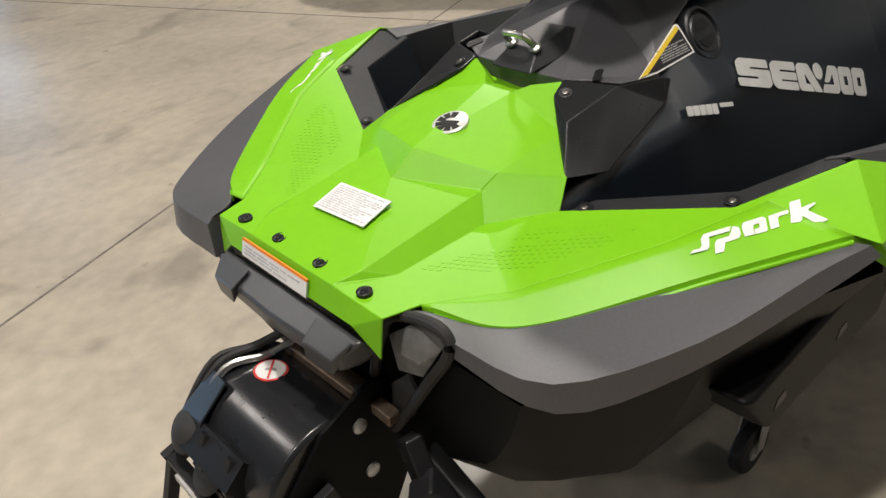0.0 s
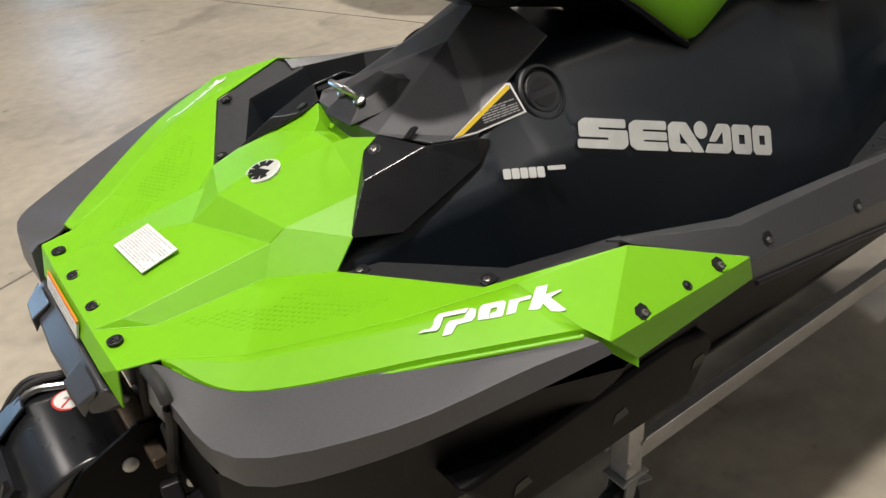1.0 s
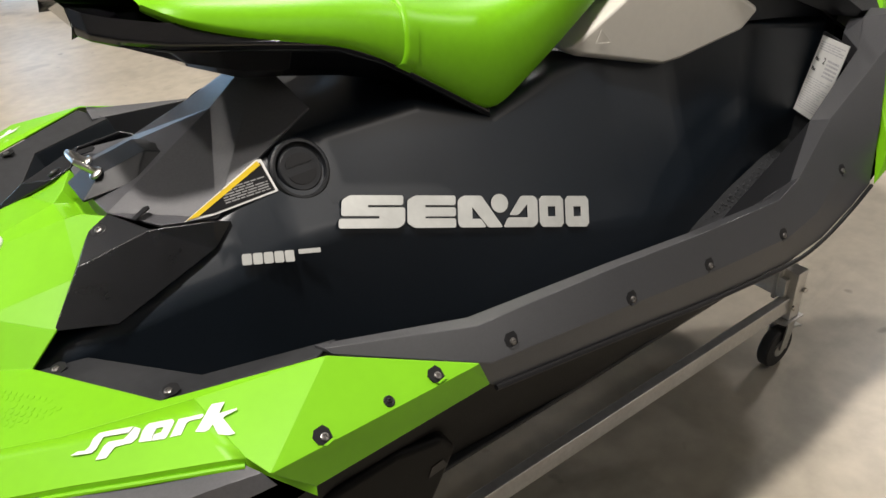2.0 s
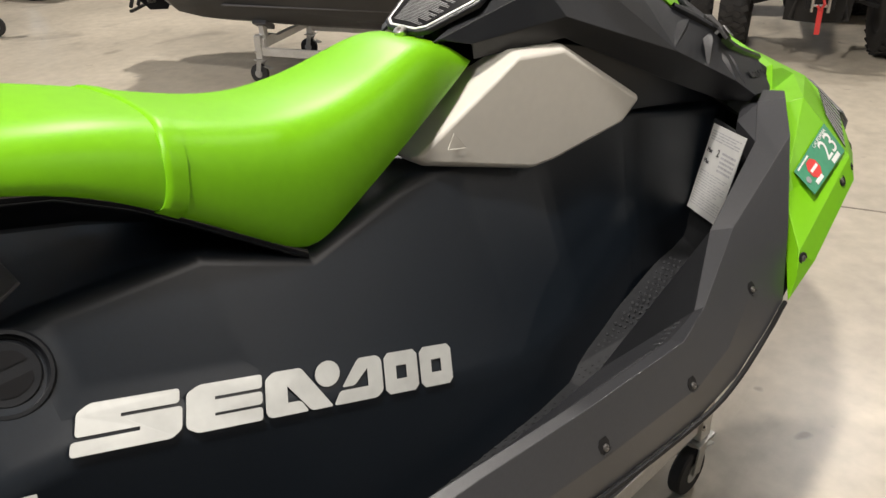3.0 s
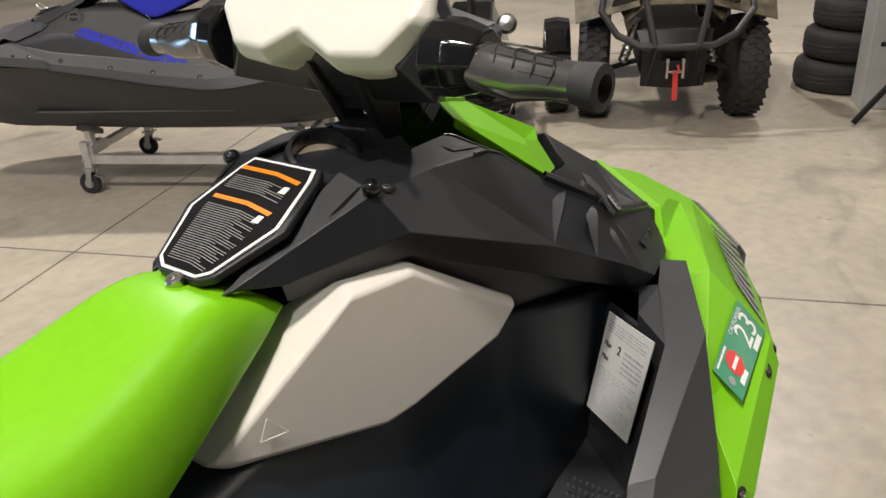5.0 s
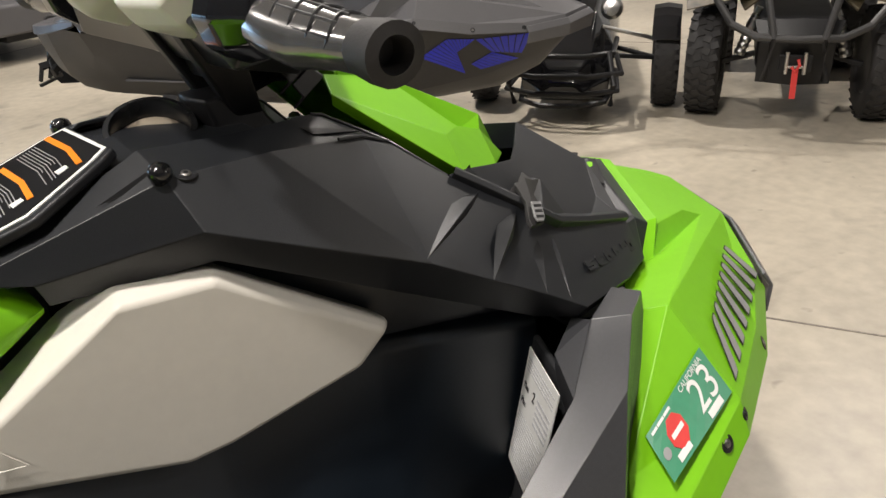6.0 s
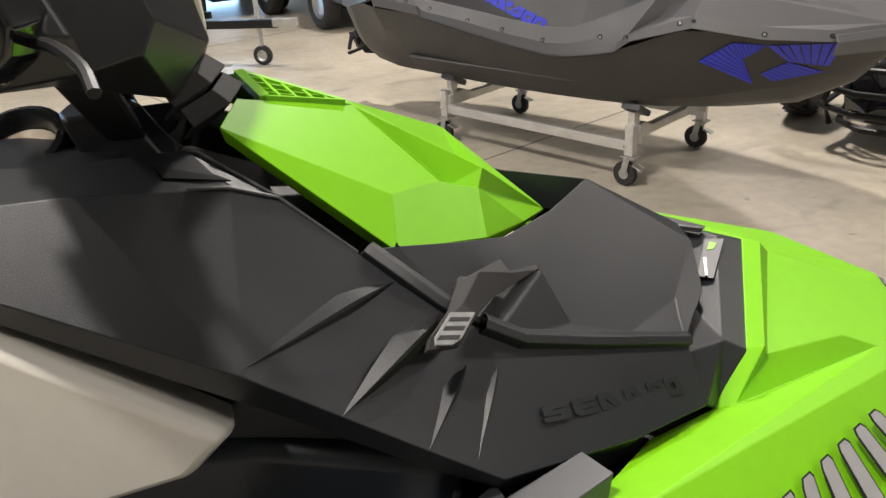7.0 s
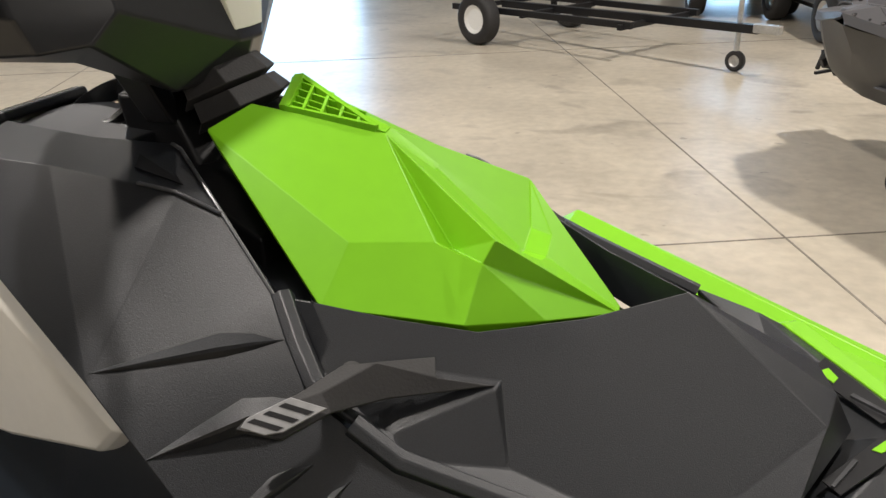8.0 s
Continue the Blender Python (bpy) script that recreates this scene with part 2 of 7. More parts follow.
class Patch:
    """A bent four-cornered face to lay flat things on: it maps (x, y, lift), in metres from its first corner, on to the face."""

    def __init__(self, a, b, c, d, at=(0.0, 0.0, 0.0)):
        self.a, self.b, self.c, self.d, self.at = Vector(a), Vector(b), Vector(c), Vector(d), at
        self.w, self.h = (self.b - self.a).length, (self.d - self.a).length

    def shift(self, x, y, z=0.0):
        return Patch(self.a, self.b, self.c, self.d, (self.at[0] + x, self.at[1] + y, self.at[2] + z))

    def __matmul__(self, v):
        u, t = (v[0] + self.at[0]) / self.w, (v[1] + self.at[1]) / self.h
        low, top = self.a.lerp(self.b, u), self.d.lerp(self.c, u)
        n = ((self.b - self.a).lerp(self.c - self.d, t)).cross(top - low).normalized()
        return low.lerp(top, t) + n * (v[2] + self.at[2])


def shifted(m, x, y, z=0.0):
    return m.shift(x, y, z) if isinstance(m, Patch) else m @ Matrix.Translation((x, y, z))


# ---- the hall ----
HALL = (-14.0, -13.0, 15.0, 15.0, 7.0)


def hall():
    x0, y0, x1, y1, h = HALL
    bm = bmesh.new()
    bmesh.ops.create_grid(bm, x_segments=1, y_segments=1, size=0.5, matrix=Matrix.Translation(((x0 + x1) / 2, (y0 + y1) / 2, 0)) @ Matrix.Diagonal((x1 - x0 + 1, y1 - y0 + 1, 1, 1)))
    ex = bmesh.ops.extrude_face_region(bm, geom=bm.faces[:])
    bmesh.ops.translate(bm, verts=[v for v in ex["geom"] if isinstance(v, bmesh.types.BMVert)], vec=(0, 0, -0.2))
    bmesh.ops.recalc_face_normals(bm, faces=bm.faces)
    floor = part("floor", bm, FLOOR)
    tagged(floor, "polished tan-grey concrete floor with stains and scuffs", "floor", kind="structure")
    # saw-cut joints, on two crossing families of lines
    u, v, o = Vector((0.929, 0.371, 0)), Vector((-0.371, 0.929, 0)), Vector((2.765, 2.80, 0))
    bm = bmesh.new()
    for k in (-2, -1, 0, 1):
        c = o + v * (4.6 * k)
        bar(c - u * 12 + Vector((0, 0, 0.0005)), c + u * 10 + Vector((0, 0, 0.0005)), 0.009, 0.003, bm)
        c = o + u * (4.6 * k)
        bar(c - v * 11 + Vector((0, 0, 0.0005)), c + v * 9 + Vector((0, 0, 0.0005)), 0.009, 0.003, bm)
    tagged(part("floor_joint", bm, SEAM), "dark saw-cut joints in the concrete floor", "joint", kind="structure")
    t = 0.3
    for name, c, s in (("wall_west", (x0 - t / 2, (y0 + y1) / 2, h / 2), (t, y1 - y0, h)), ("wall_east", (x1 + t / 2, (y0 + y1) / 2, h / 2), (t, y1 - y0, h)),
                       ("wall_south", ((x0 + x1) / 2, y0 - t / 2, h / 2), (x1 - x0 + 2 * t, t, h))):
        tagged(part(name, box(*c, *s), WALLP), "plain painted grey hall wall", "wall", kind="structure")
    # the north wall has two door openings that let daylight in
    spans = ((x0 - t, -8.6, 0, h), (-4.6, 2.3, 0, h), (3.5, x1 + t, 0, h), (-8.6, -4.6, 3.6, h), (2.3, 3.5, 2.5, h))
    for (a, b, z0, z1), tail in zip(spans, ("", "_middle", "_east", "_over_gate", "_over_door")):
        w = part("wall_north" + tail, box((a + b) / 2, y1 + t / 2, (z0 + z1) / 2, b - a, t, z1 - z0), WALLP)
        tagged(w, "plain painted grey hall wall beside open doors", "wall", kind="structure")
    sky = part("backdrop", box(-2.0, y1 + 3.0, 3.0, 26, 0.05, 9), glow("daylight", (0.42, 0.68, 1.0), 9.0))
    tagged(sky, "bright daylight outside the open hall door", "daylight", kind="structure")
    ce = part("ceiling", box((x0 + x1) / 2, (y0 + y1) / 2, h + 0.15, x1 - x0 + 2 * t, y1 - y0 + 2 * t, 0.3), CEILP)
    tagged(ce, "plain grey hall ceiling", "ceiling", kind="structure")
    # high-bay lamps, out of view, some of them added only as fill
    for x, y, watts in LAMPS:
        lamp = thing("high_bay_lamp", "unseen round white high-bay lamp set up to light the hall", "lamp", "hall lamps")
        lamp.location = (x, y, h - 0.55)
        bm = turned([(0.05, 0.30), (0.09, 0.28), (0.10, 0.14), (0.26, 0.02), (0.26, 0.0), (0.25, 0.0), (0.25, 0.015), (0.02, 0.10)], Matrix(), 20)
        part("housing", bm, WHITE, lamp)
        part("rod", tube([(0, 0, 0.28), (0, 0, 0.56)], 0.012), STEEL, lamp)
        light = bpy.data.lights.new("lamp_light", "AREA")
        light.shape, light.size, light.energy, light.color = "DISK", 0.46, watts, (1.0, 0.93, 0.865)
        ob = new("lamp_light", light)
        ob.location, ob.parent = (0, 0, -0.02), lamp


hall()


# ---- the watercraft ----
# the craft leans a little to starboard on its dolly; its loose front panels sit higher to port: a step and a rise for each metre
LEAN = {"bow_fairing": (0.030, 0.050), "bow_bumper": (0.030, 0.050), "front_frame": (0.030, 0.040), "lid": (0.0, 0.075), "scoop": (0.0, 0.12), "storage_tub": (0.030, 0.020)}
LEVEL = ("glovebox_lid", "ring_holder", "holder_floor", "dash", "knob", "steering_column", "inner_cowl", "tow_base", "seat")


def screw(at, normal, parent, r=0.009):
    """A dark recessed screw: a black washer with a small worn steel head."""
    n = Vector(normal).normalized()
    m = Matrix.Translation(Vector(at)) @ n.to_track_quat("Z", "Y").to_matrix().to_4x4()
    w = part("screw", turned([(r * 1.25, -0.002), (r * 1.25, 0.0004), (r * 1.1, 0.0009), (r * 0.8, 0.0003), (0.0004, 0.0002)], m, 14), INK, parent, smooth=True)
    bm = turned([(r * 0.62, 0.0), (r * 0.60, 0.0012), (r * 0.4, 0.0022), (r * 0.28, 0.0022), (r * 0.24, 0.0008), (0.0004, 0.0008)], m, 12)
    part("screw_head", bm, BOLT if r > 0.0085 else INK, w, smooth=True)
    return w


def pocket(at, out, parent):
    """A moulded pocket in a sloping rail: its shaded well painted as a flat ink plate, a lit lower lip and a steel
    screw.
    """
    out = out.normalized()
    up = (Vector((0, 0, 1)) - out * out.z).normalized()
    m = Matrix((up.cross(out), up, out)).transposed().to_4x4()
    m.translation = Vector(at)
    well = part("screw_pocket", prism([(-0.011, -0.003), (-0.004, -0.009), (0.008, -0.009), (0.012, 0.004), (0.009, 0.012), (-0.004, 0.013), (-0.011, 0.007)], 0.0012, m @ pose(0, 0, -0.0002)), INK, parent)
    part("pocket_lip", prism([(-0.008, -0.0075), (-0.004, -0.0105), (0.009, -0.0105), (0.0115, -0.006), (0.008, -0.0075)], 0.0018, m), parent.data.materials[0], well)
    part("screw_head", turned([(0.0056, 0.0), (0.0052, 0.002), (0.0034, 0.0028), (0.0024, 0.0028), (0.0020, 0.0016), (0.0004, 0.0016)], m @ pose(0.001, -0.001, 0.0008), 12), BOLT, well, smooth=True)
    return well


def seated(tree, at, hub):
    """The nearest place on a skin and its outward direction."""
    spot = tree.find_nearest(Vector(at))
    n = spot[1] if spot[1].dot(spot[0] - Vector(hub)) > 0 else -spot[1]
    return spot[0], n


def soft_corners(outline, r):
    """The outline with every outward corner cut round."""
    out = []
    n = len(outline)
    for k in range(n):
        a, p, b = Vector(outline[k - 1]), Vector(outline[k]), Vector(outline[(k + 1) % n])
        u, v = a - p, b - p
        if u.length < 1e-6 or v.length < 1e-6 or (p - a).cross(b - p) <= 0:
            out.append(tuple(p))
            continue
        d = min(r, u.length * 0.45, v.length * 0.45)
        u, v = u.normalized() * d, v.normalized() * d
        out += [tuple(p + u), tuple(p + (u + v) * 0.3), tuple(p + v)]
    return out


def slug(m, w, h, kind, lift, bm):
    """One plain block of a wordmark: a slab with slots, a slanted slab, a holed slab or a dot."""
    shapes = dict(
        fold=[(0, 0), (0.90, 0), (1, 0.15), (1, 0.63), (0.42, 0.63), (0.42, 0.70), (0.97, 0.70), (0.97, 1), (0.14, 1), (0.03, 0.85), (0.03, 0.37), (0.60, 0.37), (0.60, 0.29), (0, 0.29)],
        slot=[(0.14, 0), (1, 0), (1, 0.29), (0.36, 0.29), (0.36, 0.35), (1, 0.35), (1, 0.63), (0.36, 0.63), (0.36, 0.70), (1, 0.70), (1, 1), (0.16, 1), (0, 0.86), (0, 0.14)],
        wedge=[(0.06, 0), (0.62, 0), (0.50, 0.27), (0.31, 0.27), (0.31, 0.64), (0.66, 0), (1, 0), (0.52, 1), (0.12, 1), (0, 0.86), (0, 0.1)],
        hook=[(0, 0), (0.86, 0), (1, 0.14), (1, 0.88), (0.90, 1), (0.52, 1), (0.17, 0.38), (0.42, 0.38), (0.70, 0.74), (0.70, 0.31), (0.13, 0.31)],
        dot=[(0.5 + 0.5 * math.cos(t), 0.5 + 0.5 * math.sin(t)) for t in [math.tau * i / 20 for i in range(20)]])
    if kind in shapes:
        ol = [(x * w, y * h) for x, y in shapes[kind]]
        prism(ol if kind == "dot" else soft_corners(ol, h * 0.07), lift, m, bm)
    elif kind in ("ring", "leanring"):
        k = 0.30 if kind == "leanring" else 0.0
        t = 0.30 if kind == "leanring" else 0.34
        outer = [(0.12, 0), (0.88, 0), (1, 0.12), (1, 0.88), (0.88, 1), (0.12, 1), (0, 0.88), (0, 0.12)]
        inner = [(t, t), (1 - t, t), (1 - t, t + 0.01), (1 - t, 1 - t - 0.01), (1 - t, 1 - t), (t, 1 - t), (t, 1 - t - 0.01), (t, t + 0.01)]
        rows = []
        for loop, z in ((outer, 0), (outer, lift), (inner, lift), (inner, 0)):
            rows.append([m @ Vector((x * w + k * h * y, y * h, z)) for x, y in loop])
        loft(rows, close=True, caps=False, bm=bm)
    elif kind == "lean":
        k = 0.38
        prism(soft_corners([(0, 0), (w, 0), (w + k * h, h), (k * h, h)], min(w, h) * 0.2), lift, m, bm)
    else:
        prism(soft_corners([(0, 0), (w, 0), (w, h), (0, h)], min(w, h) * 0.15), lift, m, bm)


def wordmark(name, parent, m, blocks, material, label, lift=0.0012):
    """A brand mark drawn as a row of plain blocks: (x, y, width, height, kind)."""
    mark = None
    for x, y, w, h, kind in blocks:
        bm = bmesh.new()
        slug(shifted(m, x, y), w, h, kind, lift, bm)
        mark = part(name, bm, material, parent, label)
    return mark


def text_bars(name, parent, m, w, h, rows, material, seed=1, lift=0.0014, thick=0.5):
    """Lines of small print that cannot be read, as thin bars."""
    rnd = random.Random(seed)
    bm = bmesh.new()
    for i in range(rows):
        y = h * (1 - (i + 0.7) / rows)
        t = h / rows * thick
        x = 0.0
        while x < w * (0.98 if rnd.random() > 0.2 else 0.6):
            l = min(w * rnd.uniform(0.08, 0.26), w - x)
            if l > w * 0.03:
                prism([(x, y), (x + l, y), (x + l, y + t), (x, y + t)], lift, m, bm)
            x += l + w * 0.025
    return tagged(part(name, bm, material, parent), kind="stuff")


def hull_ring(x, top, chine, low, keel):
    pts = [(top[0], top[1]), ((top[0] + chine[0]) / 2 + 0.006, (top[1] + chine[1]) / 2), chine, (chine[0] - 0.02, chine[1] - 0.025), low, (low[0] * 0.5, (low[1] + keel) / 2 - 0.005), (0.0, keel)]
    star = [(x, -s, z) for s, z in pts]
    return star + [(x, s, z) for s, z in pts[-2::-1]]


def seat_ring(x, zb, sb, zt):
    """Half a seat section from the underside to the crown, then mirrored."""
    hgt = zt - zb
    pts = [(sb * 0.80, zb - 0.004), (sb * 0.97, zb), (sb, zb + 0.012), (sb * 0.99, zb + hgt * 0.35), (sb * 0.93, zb + hgt * 0.68), (sb * 0.80, zb + hgt * 0.88), (sb * 0.62, zb + hgt * 0.965), (sb * 0.35, zt - 0.002), (0.0, zt)]
    star = [(x, -s, z) for s, z in pts]
    return star + [(x, s, z) for s, z in pts[-2::-1]]


def rear_deck(root, main, trim):
    V = dict(a0=(-0.015, 0, 0.826), a1=(-0.015, 0.10, 0.824), a2=(-0.012, 0.20, 0.815), a3=(-0.022, 0.197, 0.752), a4=(-0.028, 0, 0.79), a5=(-0.028, 0.15, 0.788),
             e4=(0.182, 0, 0.871), e3=(0.254, 0.120, 0.857), r1=(0.025, 0.115, 0.832), e2=(0.275, 0.134, 0.881), lg=(0.232, 0, 0.901),
             w1=(0.06, 0.145, 0.819), w2=(0.226, 0.149, 0.822), p0=(0.041, 0.215, 0.814), d3=(0.108, 0.329, 0.797), q1=(0.13, 0.285, 0.816), q2=(0.30, 0.405, 0.855))
    V.update(q3=(0.44, 0.465, 0.874), k3=(0.593, 0.512, 0.888), g1=(0.30, 0.475, 0.838), d4=(0.452, 0.572, 0.857), d5=(0.513, 0.61, 0.80), gb=(0.80, 0.575, 0.767), gt=(0.780, 0.577, 0.816),
             h1=(0.465, 0.604, 0.849), h2=(0.763, 0.581, 0.820), d8=(0.305, 0.226, 0.836), d7=(0.409, 0.435, 0.868), dA=(0.350, 0.203, 0.864), dB=(0.404, 0.150, 0.900),
             dC=(0.472, 0.095, 0.950), n1=(0.447, 0.050, 0.943), n0=(0.425, 0.030, 0.934), nc=(0.425, 0, 0.934), n2=(0.455, 0.034, 0.922), n3=(0.455, 0, 0.922), n4=(0.49, 0.085, 0.925), n5=(0.49, 0, 0.922))
    F = ["a4 a0 a1 a2 a3 a5", "a0 a1 r1 e3 e4", "a1 w1 r1", "r1 w1 w2 e3", "a1 a2 p0 w1", "w1 p0 q1 w2", "w2 q1 q2 d8", "d8 q2 q3 d7", "d7 q3 k3", 
         "q3 d4 h1 k3", "d4 d5 h1", "k3 h1 h2 gt", "h1 d5 gb h2", "h2 gb gt", "e4 e3 e2 lg", "lg e2 dB dC n1 n0 nc", "n0 n1 n2", "nc n0 n2 n3", "n1 dC n4 n2", "n2 n4 n5 n3", "e3 w2 d8", "e3 d8 dA e2", "e2 dA dB"]
    for k in ("d4", "d5"):
        x, o, z = V[k]
        V[k + "L"] = (x - 0.002, o + 0.003, z - 0.013)
    F.append("d4 d5 d5L d4L")
    skin = facets(V, F)
    tree = BVHTree.FromBMesh(skin)
    deck = part("rear_deck", skin, main, root, bevel=0.004, segments=3, thick=0.004, angle=7)
    for sg in (1, -1):
        edge = rounded([V[k] for k in ("p0", "d3", "g1", "d4")], 8)
        if sg < 0:  # the port edge stands a little further out towards the stern
            edge = [e + Vector((-0.006, 0.022, 0.003)) * (1 - (k / (len(edge) - 1)) ** 2) for k, e in enumerate(edge)]
        crest = sum(([Vector(V[a]).lerp(Vector(V[b]), n / 8) for n in range(8)] for a, b in (("p0", "q1"), ("q1", "q2"), ("q2", "q3"))), []) + [Vector(V["q3"])]
        lip = Vector((-0.002, 0.003, -0.013))
        rows = [[c.lerp(e, u) for u in (0, 0.25, 0.5, 0.75, 1)] + [e + lip * 0.25, e + lip * 0.5, e + lip] for c, e in zip(crest, edge)]
        bm = loft([[(p.x, -p.y * sg, p.z) for p in r] for r in rows])
        if sum(f.normal.z for f in bm.faces) < 0:
            bmesh.ops.reverse_faces(bm, faces=bm.faces)
        part("deck_flank", bm, main, deck, thick=0.003, smooth=True, sharp=38)
        bead = [e + lip * 0.72 + Vector((-0.001, 0.001, 0)) for e in edge[1:]]
        part("edge_bead", tube([(p.x, -p.y * sg, p.z) for p in bead], 0.0036, 8), main, deck, smooth=True)
    # grip pads: fields of low six-sided studs laid on the side plates
    for sg in (1, -1):
        for field in (((0.082, 0.152), (0.165, 0.186), (0.215, 0.228), (0.318, 0.352), (0.285, 0.350), (0.185, 0.278)), ((0.208, 0.208), (0.262, 0.232), (0.322, 0.335), (0.300, 0.318), (0.225, 0.228))):
            bm = bmesh.new()
            for i in range(28):
                for j in range(26):
                    x, s = 0.075 + 0.0105 * (i + 0.5 * (j % 2)), 0.145 + 0.0088 * j
                    wind = 0
                    for (x1, y1), (x2, y2) in zip(field, field[1:] + field[:1]):
                        if (y1 > s) != (y2 > s) and x < x1 + (s - y1) / (y2 - y1) * (x2 - x1):
                            wind += 1
                    if wind % 2 == 0:
                        continue
                    hit = tree.ray_cast(Vector((x, -s * sg, 1.2)), Vector((0, 0, -1)))
                    if hit[0] is None or hit[1].z < 0.9:
                        continue
                    q = hit[1].to_track_quat("Z", "Y").to_matrix().to_4x4()
                    prism([(0.0047 * math.cos(t), 0.0040 * math.sin(t)) for t in [math.tau * n / 6 for n in range(6)]], 0.0006, Matrix.Translation(hit[0] - hit[1] * 0.0002) @ q, bm)
            tagged(part("grip_pad", bm, main, deck), kind="stuff")
    for s in (0.146, 0.05, -0.05, -0.146):
        z, zup = (0.8262, 0.0030) if abs(s) < 0.1 else (0.8238, 0.0)
        # black disc on the deck paints the shade inside the screw recess
        part("screw_recess", turned([(0.0112, -0.004), (0.0112, 0.0010), (0.0102, 0.0014), (0.0092, 0.0006), (0.0004, 0.0004)], pose(0.004, -s, z + zup, 0, -3, 0), 16), INK, deck)
        screw((0.002, -s, z + zup + 0.0004), (-0.1, 0, 1), deck, 0.0066)
    for sg in (1, -1):
        for x, o, z, r in ((0.711, 0.575, 0.831, 0.0085), (0.539, 0.5930, 0.850, 0.009), (0.635, 0.584, 0.842, 0.006)):
            spot, out = seated(tree, (x, -o * sg, z), (x, 0, 0.4))
            if r > 0.007:
                pocket(spot, out, deck)
            else:
                screw(spot + out * 0.0003, out, deck, r)
    return deck


def bumper(root, trim):
    V = dict(i0=(-0.012, 0.203, 0.806), i1=(0.032, 0.208, 0.809), i2=(0.098, 0.318, 0.794), i3=(0.25, 0.440, 0.822), i4=(0.36, 0.518, 0.836), i5=(0.447, 0.569, 0.849),
             c0=(-0.030, 0.212, 0.800), c1=(-0.026, 0.335, 0.800), c2=(0.05, 0.424, 0.796), c3=(0.206, 0.516, 0.810), c4=(0.377, 0.568, 0.838), c5=(0.460, 0.594, 0.846),
             l0=(-0.034, 0.206, 0.742), l1=(-0.032, 0.340, 0.748), l2=(0.05, 0.429, 0.753), l3=(0.190, 0.510, 0.766), l4=(0.360, 0.570, 0.802), l5=(0.470, 0.606, 0.830))
    V.update(m0=(0.0, 0.206, 0.735), m1=(0.0, 0.32, 0.740), m2=(0.06, 0.405, 0.745), m3=(0.20, 0.49, 0.757), m4=(0.36, 0.55, 0.790), m5=(0.46, 0.585, 0.82))
    cut = dict(V, i0=(0.022, 0.206, 0.808), i1=(0.040, 0.222, 0.808), c0=(0.020, 0.216, 0.807), c1=(0.022, 0.290, 0.803), l0=(0.020, 0.222, 0.798), l1=(0.020, 0.296, 0.780), m0=(0.05, 0.215, 0.79), m1=(0.05, 0.285, 0.772))
    wide = {k: (v[0] - 0.006 * u, v[1] + 0.022 * u, v[2] + 0.003 * u) for k, v, u in ((k, V[k], u) for k, u in (("i0", 0.6), ("i1", 1.0), ("i2", 0.95), ("i3", 0.75), ("i4", 0.4)))}
    for sg, ends in ((1, cut), (-1, dict(V, **wide))):
        lines = {k: rounded([ends["%s%d" % (k, n)] for n in range(6)], 4) for k in "iclm"}
        W = {"%s%d" % (k, n): tuple(p) for k, ps in lines.items() for n, p in enumerate(ps)}
        last = len(lines["i"]) - 1
        F = []
        for a, b in (("i", "c"), ("c", "l"), ("l", "m")):
            F += ["%s%d %s%d %s%d %s%d" % (a, k, a, k + 1, b, k + 1, b, k) for k in range(last)]
        F += ["i0 c0 l0 m0", "i%d c%d l%d m%d" % (last, last, last, last)]
        part("bumper", facets(W, F, inside=(0.35, -0.2 * sg, 0.7), mirror=False, side=sg), trim, root, bevel=0.012, segments=3, thick=0.006, angle=24)


